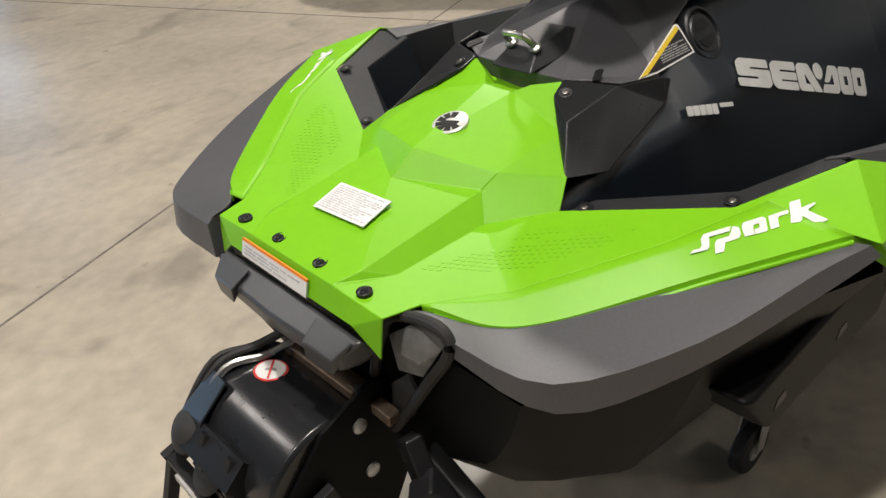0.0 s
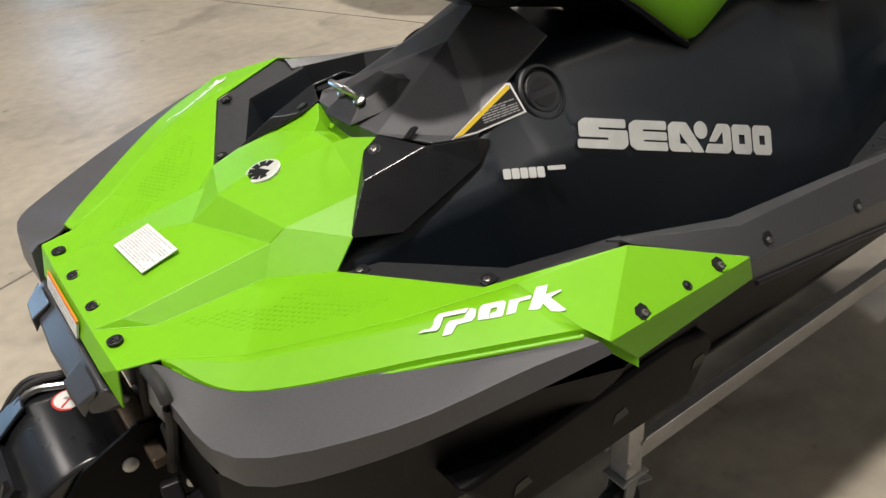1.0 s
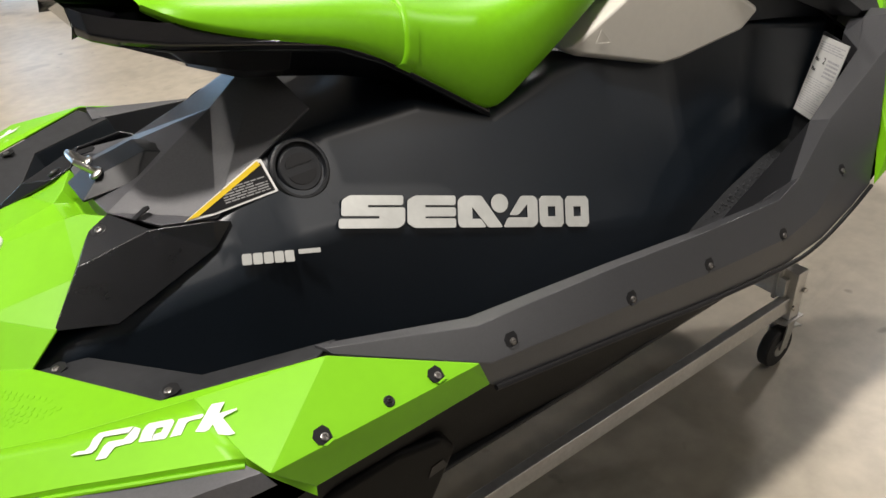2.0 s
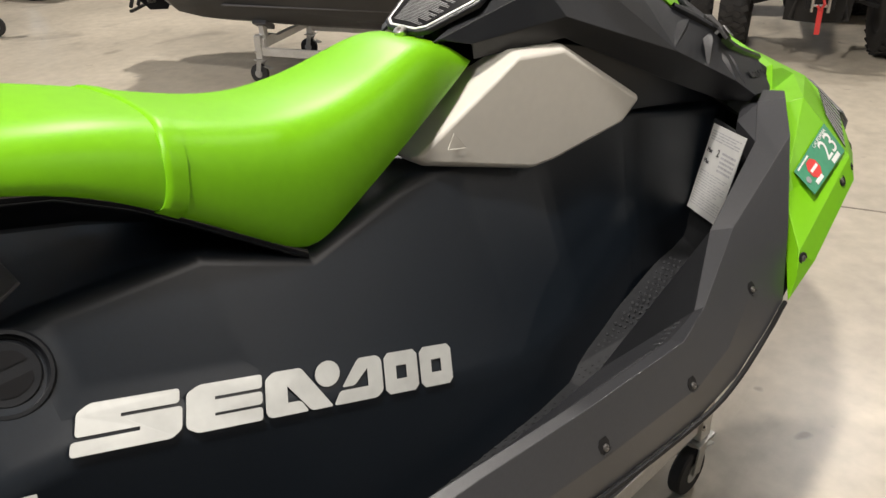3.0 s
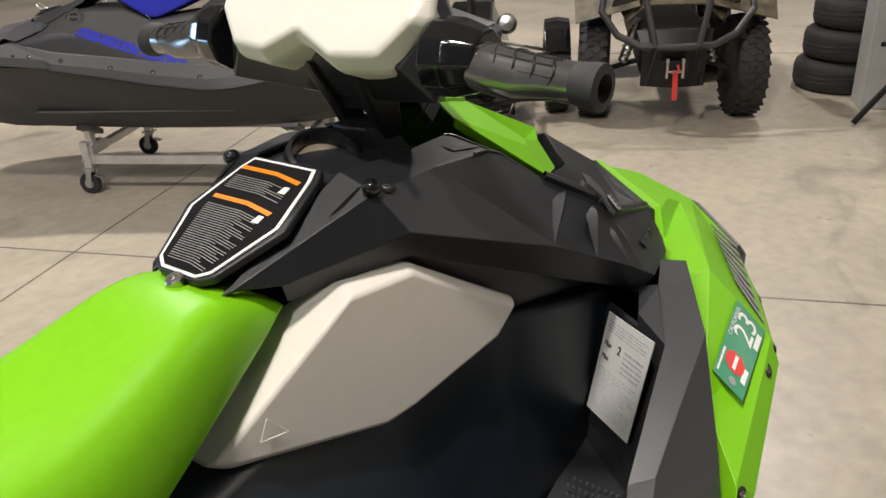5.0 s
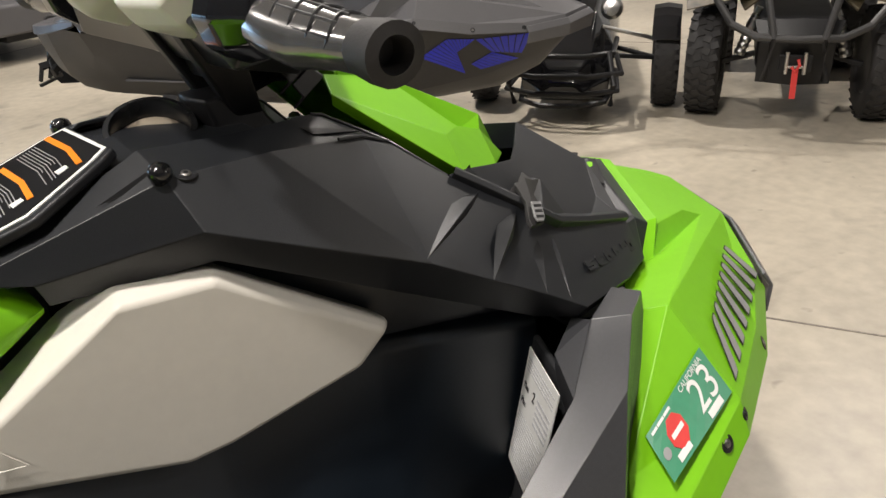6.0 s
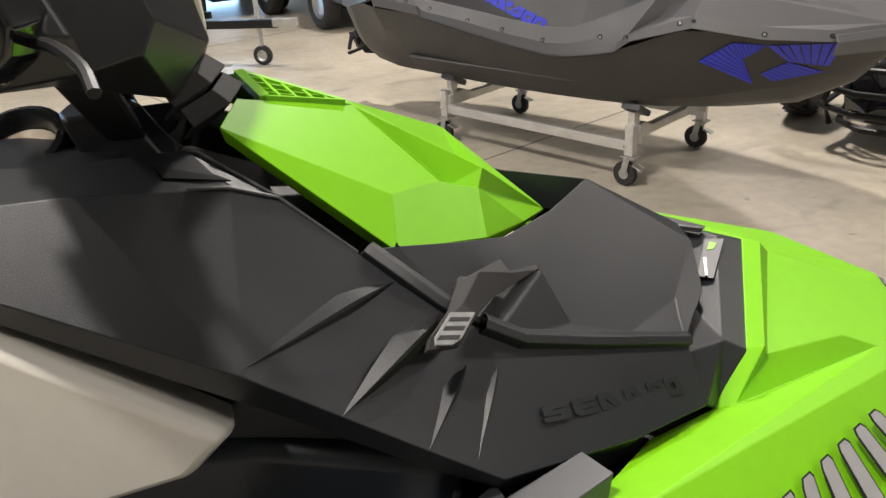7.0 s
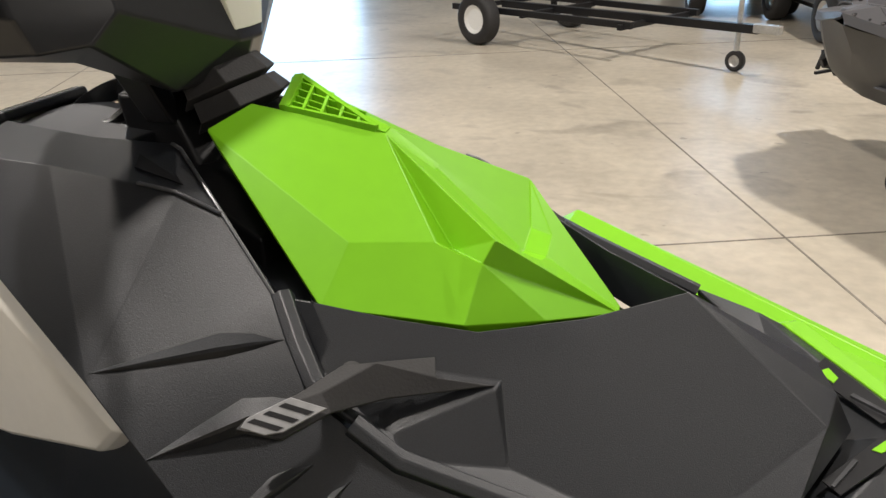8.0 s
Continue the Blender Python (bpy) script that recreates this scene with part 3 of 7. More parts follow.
def hull(root, mat):
    S = [(0.03, (0.392, 0.757), (0.345, 0.635), (0.24, 0.565), 0.51), (0.12, (0.458, 0.762), (0.388, 0.560), (0.29, 0.475), 0.42), (0.22, (0.520, 0.768), (0.428, 0.525), (0.33, 0.43), 0.37), (0.38, (0.572, 0.802), (0.432, 0.505), (0.34, 0.405), 0.315), (0.49, (0.606, 0.795), (0.440, 0.52), (0.34, 0.40), 0.31),
         (0.56, (0.582, 0.780), (0.445, 0.52), (0.34, 0.40), 0.31),
         (0.80, (0.566, 0.768), (0.450, 0.51), (0.33, 0.39), 0.30), (1.10, (0.566, 0.715), (0.45, 0.49), (0.32, 0.38), 0.295), (1.40, (0.566, 0.672), (0.425, 0.46), (0.30, 0.375), 0.295),
         (1.60, (0.566, 0.652), (0.41, 0.45), (0.28, 0.375), 0.30), (1.88, (0.540, 0.692), (0.385, 0.46), (0.25, 0.385), 0.32), (2.15, (0.505, 0.800), (0.33, 0.50), (0.20, 0.42), 0.36),
         (2.45, (0.400, 0.795), (0.23, 0.57), (0.13, 0.48), 0.43), (2.65, (0.25, 0.80), (0.13, 0.65), (0.07, 0.58), 0.55), (2.80, (0.06, 0.81), (0.03, 0.76), (0.02, 0.74), 0.73)]
    rings = [hull_ring(*s) for s in S]
    bm = loft(rings)
    bm.verts.ensure_lookup_table()
    for ring in (rings[0], rings[-1]):
        vs = [min(bm.verts, key=lambda v: (v.co - Vector(p)).length) for p in ring]
        try:
            bm.faces.new(vs)
        except ValueError:
            pass
    bmesh.ops.recalc_face_normals(bm, faces=bm.faces)
    h = part("hull", bm, mat, root, bevel=0.008, segments=2, angle=18)
    for sg in (1, -1):
        if mat is SKIHULL:
            continue
        ring = ((0.262, 0.692), (0.655, 0.712), (0.728, 0.696), (0.754, 0.662), (0.708, 0.583), (0.34, 0.592))
        P = {"%s%d" % (k, n): (x, o, z) for k, o in (("o", 0.557), ("i", 0.440)) for n, (x, z) in enumerate(ring)}
        skin = facets(P, ["o0 o1 o2 o3 o4 o5"] + ["o%d o%d i%d i%d" % (n, (n + 1) % 6, (n + 1) % 6, n) for n in range(6)], inside=(0.5, -0.49 * sg, 0.63), mirror=False, side=sg)
        tree = BVHTree.FromBMesh(skin)
        sp = part("sponson", skin, mat, h, "black sponson panel on the hull side", bevel=0.010, segments=3)
        for x, z in ((0.345, 0.625), (0.530, 0.632), (0.700, 0.636)):
            hit = tree.ray_cast(Vector((x + 0.017, -1.0 * sg, z + 0.01)), Vector((0, sg, 0)))
            y = abs(hit[0].y) if hit[0] else 0.55
            m = Matrix(((1, 0, 0, 0), (0, 0, -sg, -(y - 0.002) * sg), (0, 1, 0, 0), (0, 0, 0, 1)))
            part("sponson_slot", prism([(x, z), (x + 0.034, z + 0.004), (x + 0.026, z + 0.020), (x + 0.006, z + 0.017)], 0.003, m), INK, sp)


def gunwale(root, trim):
    """The raised grey rail round each footwell. Stations of inner edge, crest and outer foot."""
    ST = [((0.60, 0.466, 0.872), (0.60, 0.496, 0.885), (0.605, 0.512, 0.883)), ((0.81, 0.488, 0.846), (0.81, 0.535, 0.838), (0.81, 0.572, 0.757)), ((1.10, 0.488, 0.806), (1.10, 0.532, 0.812), (1.10, 0.574, 0.712)),
          ((1.30, 0.483, 0.776), (1.30, 0.530, 0.787), (1.30, 0.574, 0.678)), ((1.55, 0.477, 0.748), (1.55, 0.528, 0.765), (1.55, 0.573, 0.648)), ((1.65, 0.470, 0.738), (1.65, 0.506, 0.770), (1.67, 0.568, 0.652)),
          ((1.79, 0.430, 0.829), (1.82, 0.457, 0.832), (1.80, 0.553, 0.672)), ((1.990, 0.397, 0.926), (2.032, 0.442, 0.938), (1.885, 0.541, 0.690)), ((2.095, 0.343, 0.964), (2.125, 0.384, 0.974), (2.02, 0.452, 0.825)), ((2.185, 0.312, 0.962), (2.195, 0.352, 0.966), (2.14, 0.40, 0.88))]
    for sg in (1, -1):
        rings = []
        for a, b, c in ST:
            low = (a[0], a[1] - 0.15, 0.55) if 0.9 < a[0] < 1.7 else (a[0], a[1] + 0.012, a[2] - 0.22)
            u = 0.55 if 0.7 < a[0] < 1.66 else 0.0
            edge = tuple(p + (q - p) * u for p, q in zip(a, b))
            crease = tuple(p + (q - p) * 0.56 for p, q in zip(b, c))
            crease = (crease[0], crease[1] + (0.010 if 0.7 < a[0] < 1.75 else 0.004), crease[2])
            rings.append([(p[0], -p[1] * sg, p[2]) for p in (low, edge, b, crease, c)])
        bm = loft(rings)
        if sum(f.normal.z * f.calc_area() for f in bm.faces) < 0:
            bmesh.ops.reverse_faces(bm, faces=bm.faces)
        tree = BVHTree.FromBMesh(bm)
        g = part("gunwale", bm, trim, root, bevel=0.009, segments=4, thick=0.006)
        C = dict(a=(1.990, 0.399, 0.9255), b=(2.097, 0.345, 0.9635), c=(2.031, 0.338, 0.942), d=(2.064, 0.326, 0.72), e=(1.99, 0.41, 0.70), f=(2.10, 0.31, 0.952))
        part("rail_corner", facets(C, ["a b c", "c a e d", "c b f"], inside=(2.1, -0.40 * sg, 0.85), mirror=False, side=sg), trim, g, bevel=0.004, segments=3, thick=0.003)
        bm = bmesh.new()
        for k in range(60):
            x = 1.12 + 0.0088 * k
            i = max(n for n, st in enumerate(ST) if st[0][0] <= x)
            (xa, sa, za), (xb, sb, zb) = [[p + (q - p) * (0.55 if 0.7 < st[0][0] < 1.66 else 0.0) for p, q in zip(st[0], st[1])] for st in ST[i:i + 2]]
            u = (x - xa) / (xb - xa)
            s0, z0 = sa + (sb - sa) * u, za + (zb - za) * u
            for j in range(9):
                v = 0.10 + 0.095 * j + 0.047 * (k % 2)
                px, ps, pz = x, s0 - 0.165 * v, z0 + (0.55 - z0) * v
                prism([(0.0036, 0), (0, 0.0045), (-0.0036, 0), (0, -0.0045)], 0.0022, pose(px, -ps * sg, pz, -50 * sg, 0, 0), bm)
        tagged(part("tread_studs", bm, trim, g, "fine raised studs of the footwell mat"), kind="stuff")
        for x, s, z in ((0.856, 0.562, 0.806), (1.103, 0.561, 0.762), (1.308, 0.561, 0.738), (1.535, 0.560, 0.709), (1.80, 0.532, 0.752)):
            spot, out = seated(tree, (x, -s * sg, z), (x, 0, 0.4))
            pocket(spot, out, g)
        seam = rounded([(x, -(s + 0.004) * sg, z - 0.002) for x, s, z in [st[2] for st in ST[1:8]]], 4)
        part("rub_seam", tube(seam, 0.0045, 6), INK, g, "dark seam between rail and hull", smooth=True)


def tray(root, trim, dark):
    """The sloping plates at the back of the footwells, and the two corner caps."""
    V = dict(d8=(0.306, 0.230, 0.834), d7=(0.409, 0.434, 0.865), k3=(0.585, 0.503, 0.885), t1=(0.372, 0.237, 0.828), t2=(0.470, 0.410, 0.858), t3=(0.632, 0.466, 0.866))
    X = dict(t1=(0.371, 0.237, 0.826), t2=(0.469, 0.410, 0.856), t3=(0.631, 0.466, 0.864), f1=(0.42, 0.250, 0.70), f2=(0.52, 0.400, 0.70), f3=(0.67, 0.458, 0.72), g1=(0.80, 0.28, 0.53), g2=(0.80, 0.44, 0.53), g3=(0.80, 0.48, 0.60))
    for sg in (1, -1):
        tr = part("tray", facets(V, ["d8 d7 t2 t1", "d7 k3 t3 t2"], inside=(0.6, -0.3 * sg, 0.3), mirror=False, side=sg), MAT if trim is GREY else trim, root, bevel=0.006, thick=0.005)
        part("tray_wall", facets(X, ["t1 t2 f2 f1", "t2 t3 f3 f2", "f1 f2 g2 g1", "f2 f3 g3 g2"], inside=(0.6, -0.3 * sg, 0.3), mirror=False, side=sg), dark, tr, bevel=0.004, thick=0.004)
        for x, o, z in ((0.330, 0.250, 0.8375), (0.424, 0.424, 0.8665)):
            pocket(Vector((x, -o * sg, z)), Vector((-0.15, 0, 1)).normalized(), tr)
    C = dict(a=(0.474, 0.096, 0.954), b=(0.508, 0.179, 0.950), t=(0.441, 0.102, 0.939), r=(0.404, 0.160, 0.921), e=(0.346, 0.202, 0.863), d=(0.412, 0.204, 0.872), u=(0.588, 0.206, 0.945), n=(0.584, 0.216, 0.905), f=(0.425, 0.222, 0.848), w=(0.62, 0.20, 0.93))
    for sg in (1, -1):
        c = part("corner_cap", facets(C, ["a b r t", "t r e", "b d r", "r d e", "b n f d", "b u n", "d f e", "u w n"], inside=(0.5, -0.1 * sg, 0.8), mirror=False, side=sg), CAPBLACK if trim is GREY else dark, root, "semi-gloss black corner cap", bevel=0.003, segments=3, thick=0.006)
        screw((0.452, -0.118 * sg, 0.9435), (-0.35, -0.30 * sg, 1), c)


def middle(root, dark, trim):
    """The central body that carries the seat, with the footwells beside it."""
    ST = [(0.30, (0.10, 0.835), (0.17, 0.828), (0.208, 0.812), (0.235, 0.55)), (0.40, (0.10, 0.885), (0.172, 0.862), (0.212, 0.835), (0.252, 0.55)), (0.50, (0.14, 0.915), (0.196, 0.880), (0.228, 0.850), (0.268, 0.53)), (0.60, (0.187, 0.935), (0.222, 0.896), (0.246, 0.862), (0.285, 0.52)), (0.70, (0.146, 0.99), (0.205, 0.93), (0.244, 0.880), (0.29, 0.51)),
          (0.80, (0.140, 1.0), (0.202, 0.916), (0.2415, 0.872), (0.29, 0.51)), (1.0, (0.142, 1.0), (0.213, 0.850), (0.249, 0.798), (0.295, 0.51)), (1.16, (0.150, 0.935), (0.222, 0.797), (0.256, 0.739), (0.295, 0.51)),
          (1.35, (0.112, 0.96), (0.232, 0.733), (0.265, 0.670), (0.295, 0.51)), (1.52, (0.088, 0.96), (0.215, 0.70), (0.262, 0.62), (0.29, 0.51)), (1.70, (0.105, 0.95), (0.19, 0.72), (0.24, 0.61), (0.27, 0.51)),
          (1.90, (0.18, 0.96), (0.20, 0.78), (0.22, 0.68), (0.24, 0.56)), (2.08, (0.27, 0.95), (0.27, 0.80), (0.26, 0.72), (0.25, 0.66))]
    rings = []
    for x, *pts in ST:
        star = [(x, -s, z) for s, z in pts[::-1]]
        rings.append(star + [(x, 0, pts[0][1] + 0.004)] + [(x, s, z) for s, z in pts])
    bm = loft(rings)
    b = part("body", bm, dark, root, bevel=0.02, segments=3, angle=8)
    for sg in (1, -1):
        W = dict(a=(0.60, 0.27, 0.515), b=(0.60, 0.47, 0.515), c=(1.62, 0.46, 0.515), d=(1.62, 0.25, 0.515), e=(1.93, 0.40, 0.655), f=(2.06, 0.235, 0.655), g=(1.993, 0.408, 0.915), h=(2.075, 0.268, 0.922), i=(1.80, 0.45, 0.58))
        fw = part("footwell", facets(W, ["a b c d", "d c i e f", "f e g h"], inside=(1.4, -0.3 * sg, 0.2), mirror=False, side=sg), MAT if dark is BLACK else dark, root, bevel=0.012, segments=3, thick=0.01)
        bm = bmesh.new()
        for i in range(56):
            for j in range(13):
                if i < 32:
                    x, s, z, ry = 1.20 + 0.0135 * i, 0.295 + 0.0125 * j + 0.006 * (i % 2), 0.516, 0
                else:
                    k = (i - 32) / 24
                    x, s, z, ry = 1.63 + 0.33 * k, 0.275 + 0.011 * j + 0.0055 * (i % 2), 0.518 + 0.142 * k, -23
                prism([(0.0036, 0), (0, 0.0032), (-0.0036, 0), (0, -0.0032)], 0.0010, pose(x, -s * sg, z, 0, ry, 0), bm)
        tagged(part("tread_studs", bm, MAT, fw, "raised studs of the footwell mat"), kind="stuff")
    T = dict(a0=(0.468, 0, 0.955), a1=(0.474, 0.094, 0.953), b=(0.526, 0.170, 0.946), c=(0.602, 0.187, 0.937), d=(0.70, 0.148, 0.991), e=(0.715, 0.075, 1.035), e0=(0.69, 0, 1.03), f=(0.80, 0.135, 1.04), f0=(0.78, 0, 1.10), a2=(0.480, 0.09, 0.90), a3=(0.474, 0, 0.90))
    part("tow_panel", facets(T, ["a0 a1 b c d e e0", "e d f", "e0 e f f0", "a0 a1 a2 a3"]), trim, root, "dark grey plastic panel behind the seat", bevel=0.008, segments=3, thick=0.005)
    for sg in (1, -1):
        for x, o, z, r in ((0.512, 0.135, 0.9555, 25), (0.555, 0.040, 0.978, 25)):
            part("panel_slot", prism([(-0.016, -0.006), (0.012, -0.007), (0.016, 0.0), (0.012, 0.007), (-0.016, 0.006)], 0.002, pose(x, -o * sg, z, -12 * sg, -14, r * sg)), INK, b)
    return b


def tow_eye(root):
    base = dict(a=(0.455, 0.042, 0.957), b=(0.455, 0, 0.957), c=(0.535, 0.06, 0.972), d=(0.565, 0.03, 1.003), e=(0.565, 0, 1.003), f=(0.49, 0.028, 0.985), g=(0.49, 0, 0.985), h=(0.60, 0.03, 0.99), i=(0.60, 0, 0.995))
    bs = part("tow_base", facets(base, ["b a f g", "a c f", "g f d e", "f c d", "e d h i", "d c h"]), DARK, root, bevel=0.004, thick=0.004)
    pts = [(0.487, 0.026, 0.99), (0.474, 0.026, 1.004), (0.466, 0.020, 1.012), (0.464, 0.0, 1.014), (0.466, -0.020, 1.012), (0.474, -0.026, 1.004), (0.487, -0.026, 0.99)]
    bm = tube(pts, 0.0055, 10)
    for s in (0.026, -0.026):
        turned([(0.011, 0), (0.011, 0.004), (0.007, 0.007), (0.001, 0.008)], pose(0.489, s, 0.986, 0, -30, 0), 12, bm)
    part("tow_eye", bm, STEEL, bs, "bright steel tow eye", smooth=True)


def seat(root, cover, dark):
    ST = [(0.590, 1.226, 0.10, 1.236), (0.605, 1.216, 0.135, 1.240), (0.64, 1.196, 0.152, 1.238), (0.75, 1.155, 0.162, 1.219), (0.85, 1.132, 0.166, 1.204), (0.925, 1.094, 0.166, 1.189), (1.0, 1.044, 0.166, 1.167),
          (1.08, 0.988, 0.164, 1.142), (1.16, 0.931, 0.160, 1.122), (1.23, 0.960, 0.148, 1.117), (1.32, 0.998, 0.133, 1.127), (1.41, 1.038, 0.116, 1.155), (1.47, 1.064, 0.103, 1.166), (1.53, 1.090, 0.090, 1.145), (1.565, 1.104, 0.078, 1.116)]
    bm = loft([seat_ring(*s) for s in ST])
    st = part("seat", bm, cover, root, smooth=True, sharp=60)
    su = st.modifiers.new("soft", "SUBSURF")
    su.levels = su.render_levels = 2
    def across(x0, x1):
        """The crossing line of a seam: x0 at the crown, x1 at the foot."""
        line = []
        for k in range(29):
            u = -1 + k / 14
            x = x0 + (x1 - x0) * abs(u) ** 1.4
            i = max(n for n in range(len(ST) - 1) if ST[n][0] <= x)
            f = (x - ST[i][0]) / (ST[i + 1][0] - ST[i][0])
            ring = seat_ring(x, *[ST[i][n] + (ST[i + 1][n] - ST[i][n]) * f for n in (1, 2, 3)])[1:-1]
            q = (u + 1) / 2 * (len(ring) - 1)
            n = min(int(q), len(ring) - 2)
            line.append(Vector(ring[n]).lerp(Vector(ring[n + 1]), q - n))
        return line
    one, two = across(1.000, 0.950), across(1.030, 0.978)
    mid = [a.lerp(b, 0.5) for a, b in zip(one, two)]
    hub = Vector((0.95, 0, 1.05))
    band = [[p - (p - hub).normalized() * 0.004 if k % 4 == 0 else p + (p - hub).normalized() * d for k, (p, d) in enumerate(((a, 0), (a.lerp(b, 0.06), 0.0016), (m + (a - m) * 0.3, 0.0024), (m + (b - m) * 0.88, 0.0016), (b, 0)))] for a, b, m in zip(one, two, mid)]
    part("seam_band", loft(band), cover, st, "sewn band across the seat", smooth=True, sharp=70)
    rings = []
    for x, zb, sb in ((0.500, 1.212, 0.085), (0.512, 1.208, 0.118), (0.54, 1.200, 0.140), (0.60, 1.184, 0.156), (0.68, 1.168, 0.160), (0.75, 1.154, 0.161), (0.85, 1.131, 0.163), (0.925, 1.093, 0.163), (1.0, 1.043, 0.163), (1.08, 0.987, 0.161), (1.155, 0.934, 0.157)):
        drop = 0.010 + 0.065 * min(1.0, (x - 0.50) / 0.15) - 0.02 * max(0.0, min(1.0, (x - 0.85) / 0.1))
        half = [(x, sb * 0.86, zb + 0.030), (x, sb * 0.99, zb + 0.006), (x, sb * 0.97, zb - 0.006), (x + 0.03, sb * 0.74, zb - drop * 0.7), (x + 0.04, sb * 0.5, zb - drop)]
        rings.append([(px, -o, z) for px, o, z in half] + [(x + 0.04, 0, zb - drop - 0.008)] + [(px, o, z) for px, o, z in half[::-1]])
    bm = loft(rings)
    bm.faces.new([min(bm.verts, key=lambda v: (v.co - Vector(p)).length) for p in rings[0]])
    part("seat_base", bm, dark, root, "glossy black seat base", bevel=0.004, segments=2)
    return st


def knee_pad(root, mat):
    """A padded shield with a broad soft rim round a flat face."""
    V = dict(p1=(1.405, 0.094, 0.987), p2=(1.580, 0.092, 1.093), p3=(1.620, 0.126, 1.124), p4=(1.710, 0.156, 1.124), p5=(1.893, 0.201, 0.999), p6=(1.850, 0.190, 0.955), p7=(1.690, 0.150, 0.916), p8=(1.640, 0.141, 0.911), p9=(1.43, 0.098, 0.968),
             i1=(1.428, 0.110, 0.990), i2=(1.562, 0.126, 1.082), i3=(1.600, 0.146, 1.112), i4=(1.694, 0.174, 1.108), i5=(1.862, 0.211, 0.994), i6=(1.832, 0.206, 0.966), i7=(1.688, 0.168, 0.930), i8=(1.646, 0.158, 0.926), i9=(1.444, 0.114, 0.980))
    face = [k for k in V if k[0] == "i"]
    mid = sum((Vector(V[k]) for k in face), Vector()) / 9
    flat = Vector(np.linalg.svd(np.array([Vector(V[k]) - mid for k in face]))[2][2])
    for k in face:
        q = Vector(V[k]).lerp(Vector(V["p" + k[1]]), 0.50)
        q -= flat * (q - mid).dot(flat)
        V[k] = tuple(q)
    V.update({"b" + k[1]: (v[0], v[1] - 0.035, v[2]) for k, v in V.items() if k[0] == "p"})
    F = []
    for k in range(1, 10):
        j = k % 9 + 1
        F += ["p%d p%d i%d i%d" % (k, j, j, k), "p%d p%d b%d b%d" % (k, j, j, k)]
    F.append(" ".join("i%d" % k for k in range(1, 10)))
    for sg in (1, -1):
        p = part("knee_pad", facets(V, F, inside=(1.65, 0.0, 1.0), mirror=False, side=sg), mat, root, "beige moulded knee pad", bevel=0.007, segments=4, angle=16)
        m = plane_pose((1.466, -0.1185 * sg, 0.992), (1.52, -0.1315 * sg, 0.992), (1.469, -0.118 * sg, 1.06))
        if sg < 0:
            m = m @ pose(0, 0, 0, 180, 0, 0)
        bm = bmesh.new()
        for a, b in (((0, 0), (0.036, -0.004)), ((0.036, -0.004), (0.012, 0.026)), ((0.012, 0.026), (0, 0))):
            tube([m @ Vector((*a, 0.002)), m @ Vector((*b, 0.002))], 0.0007, 6, bm)
        part("moulded_mark", bm, mat, p)


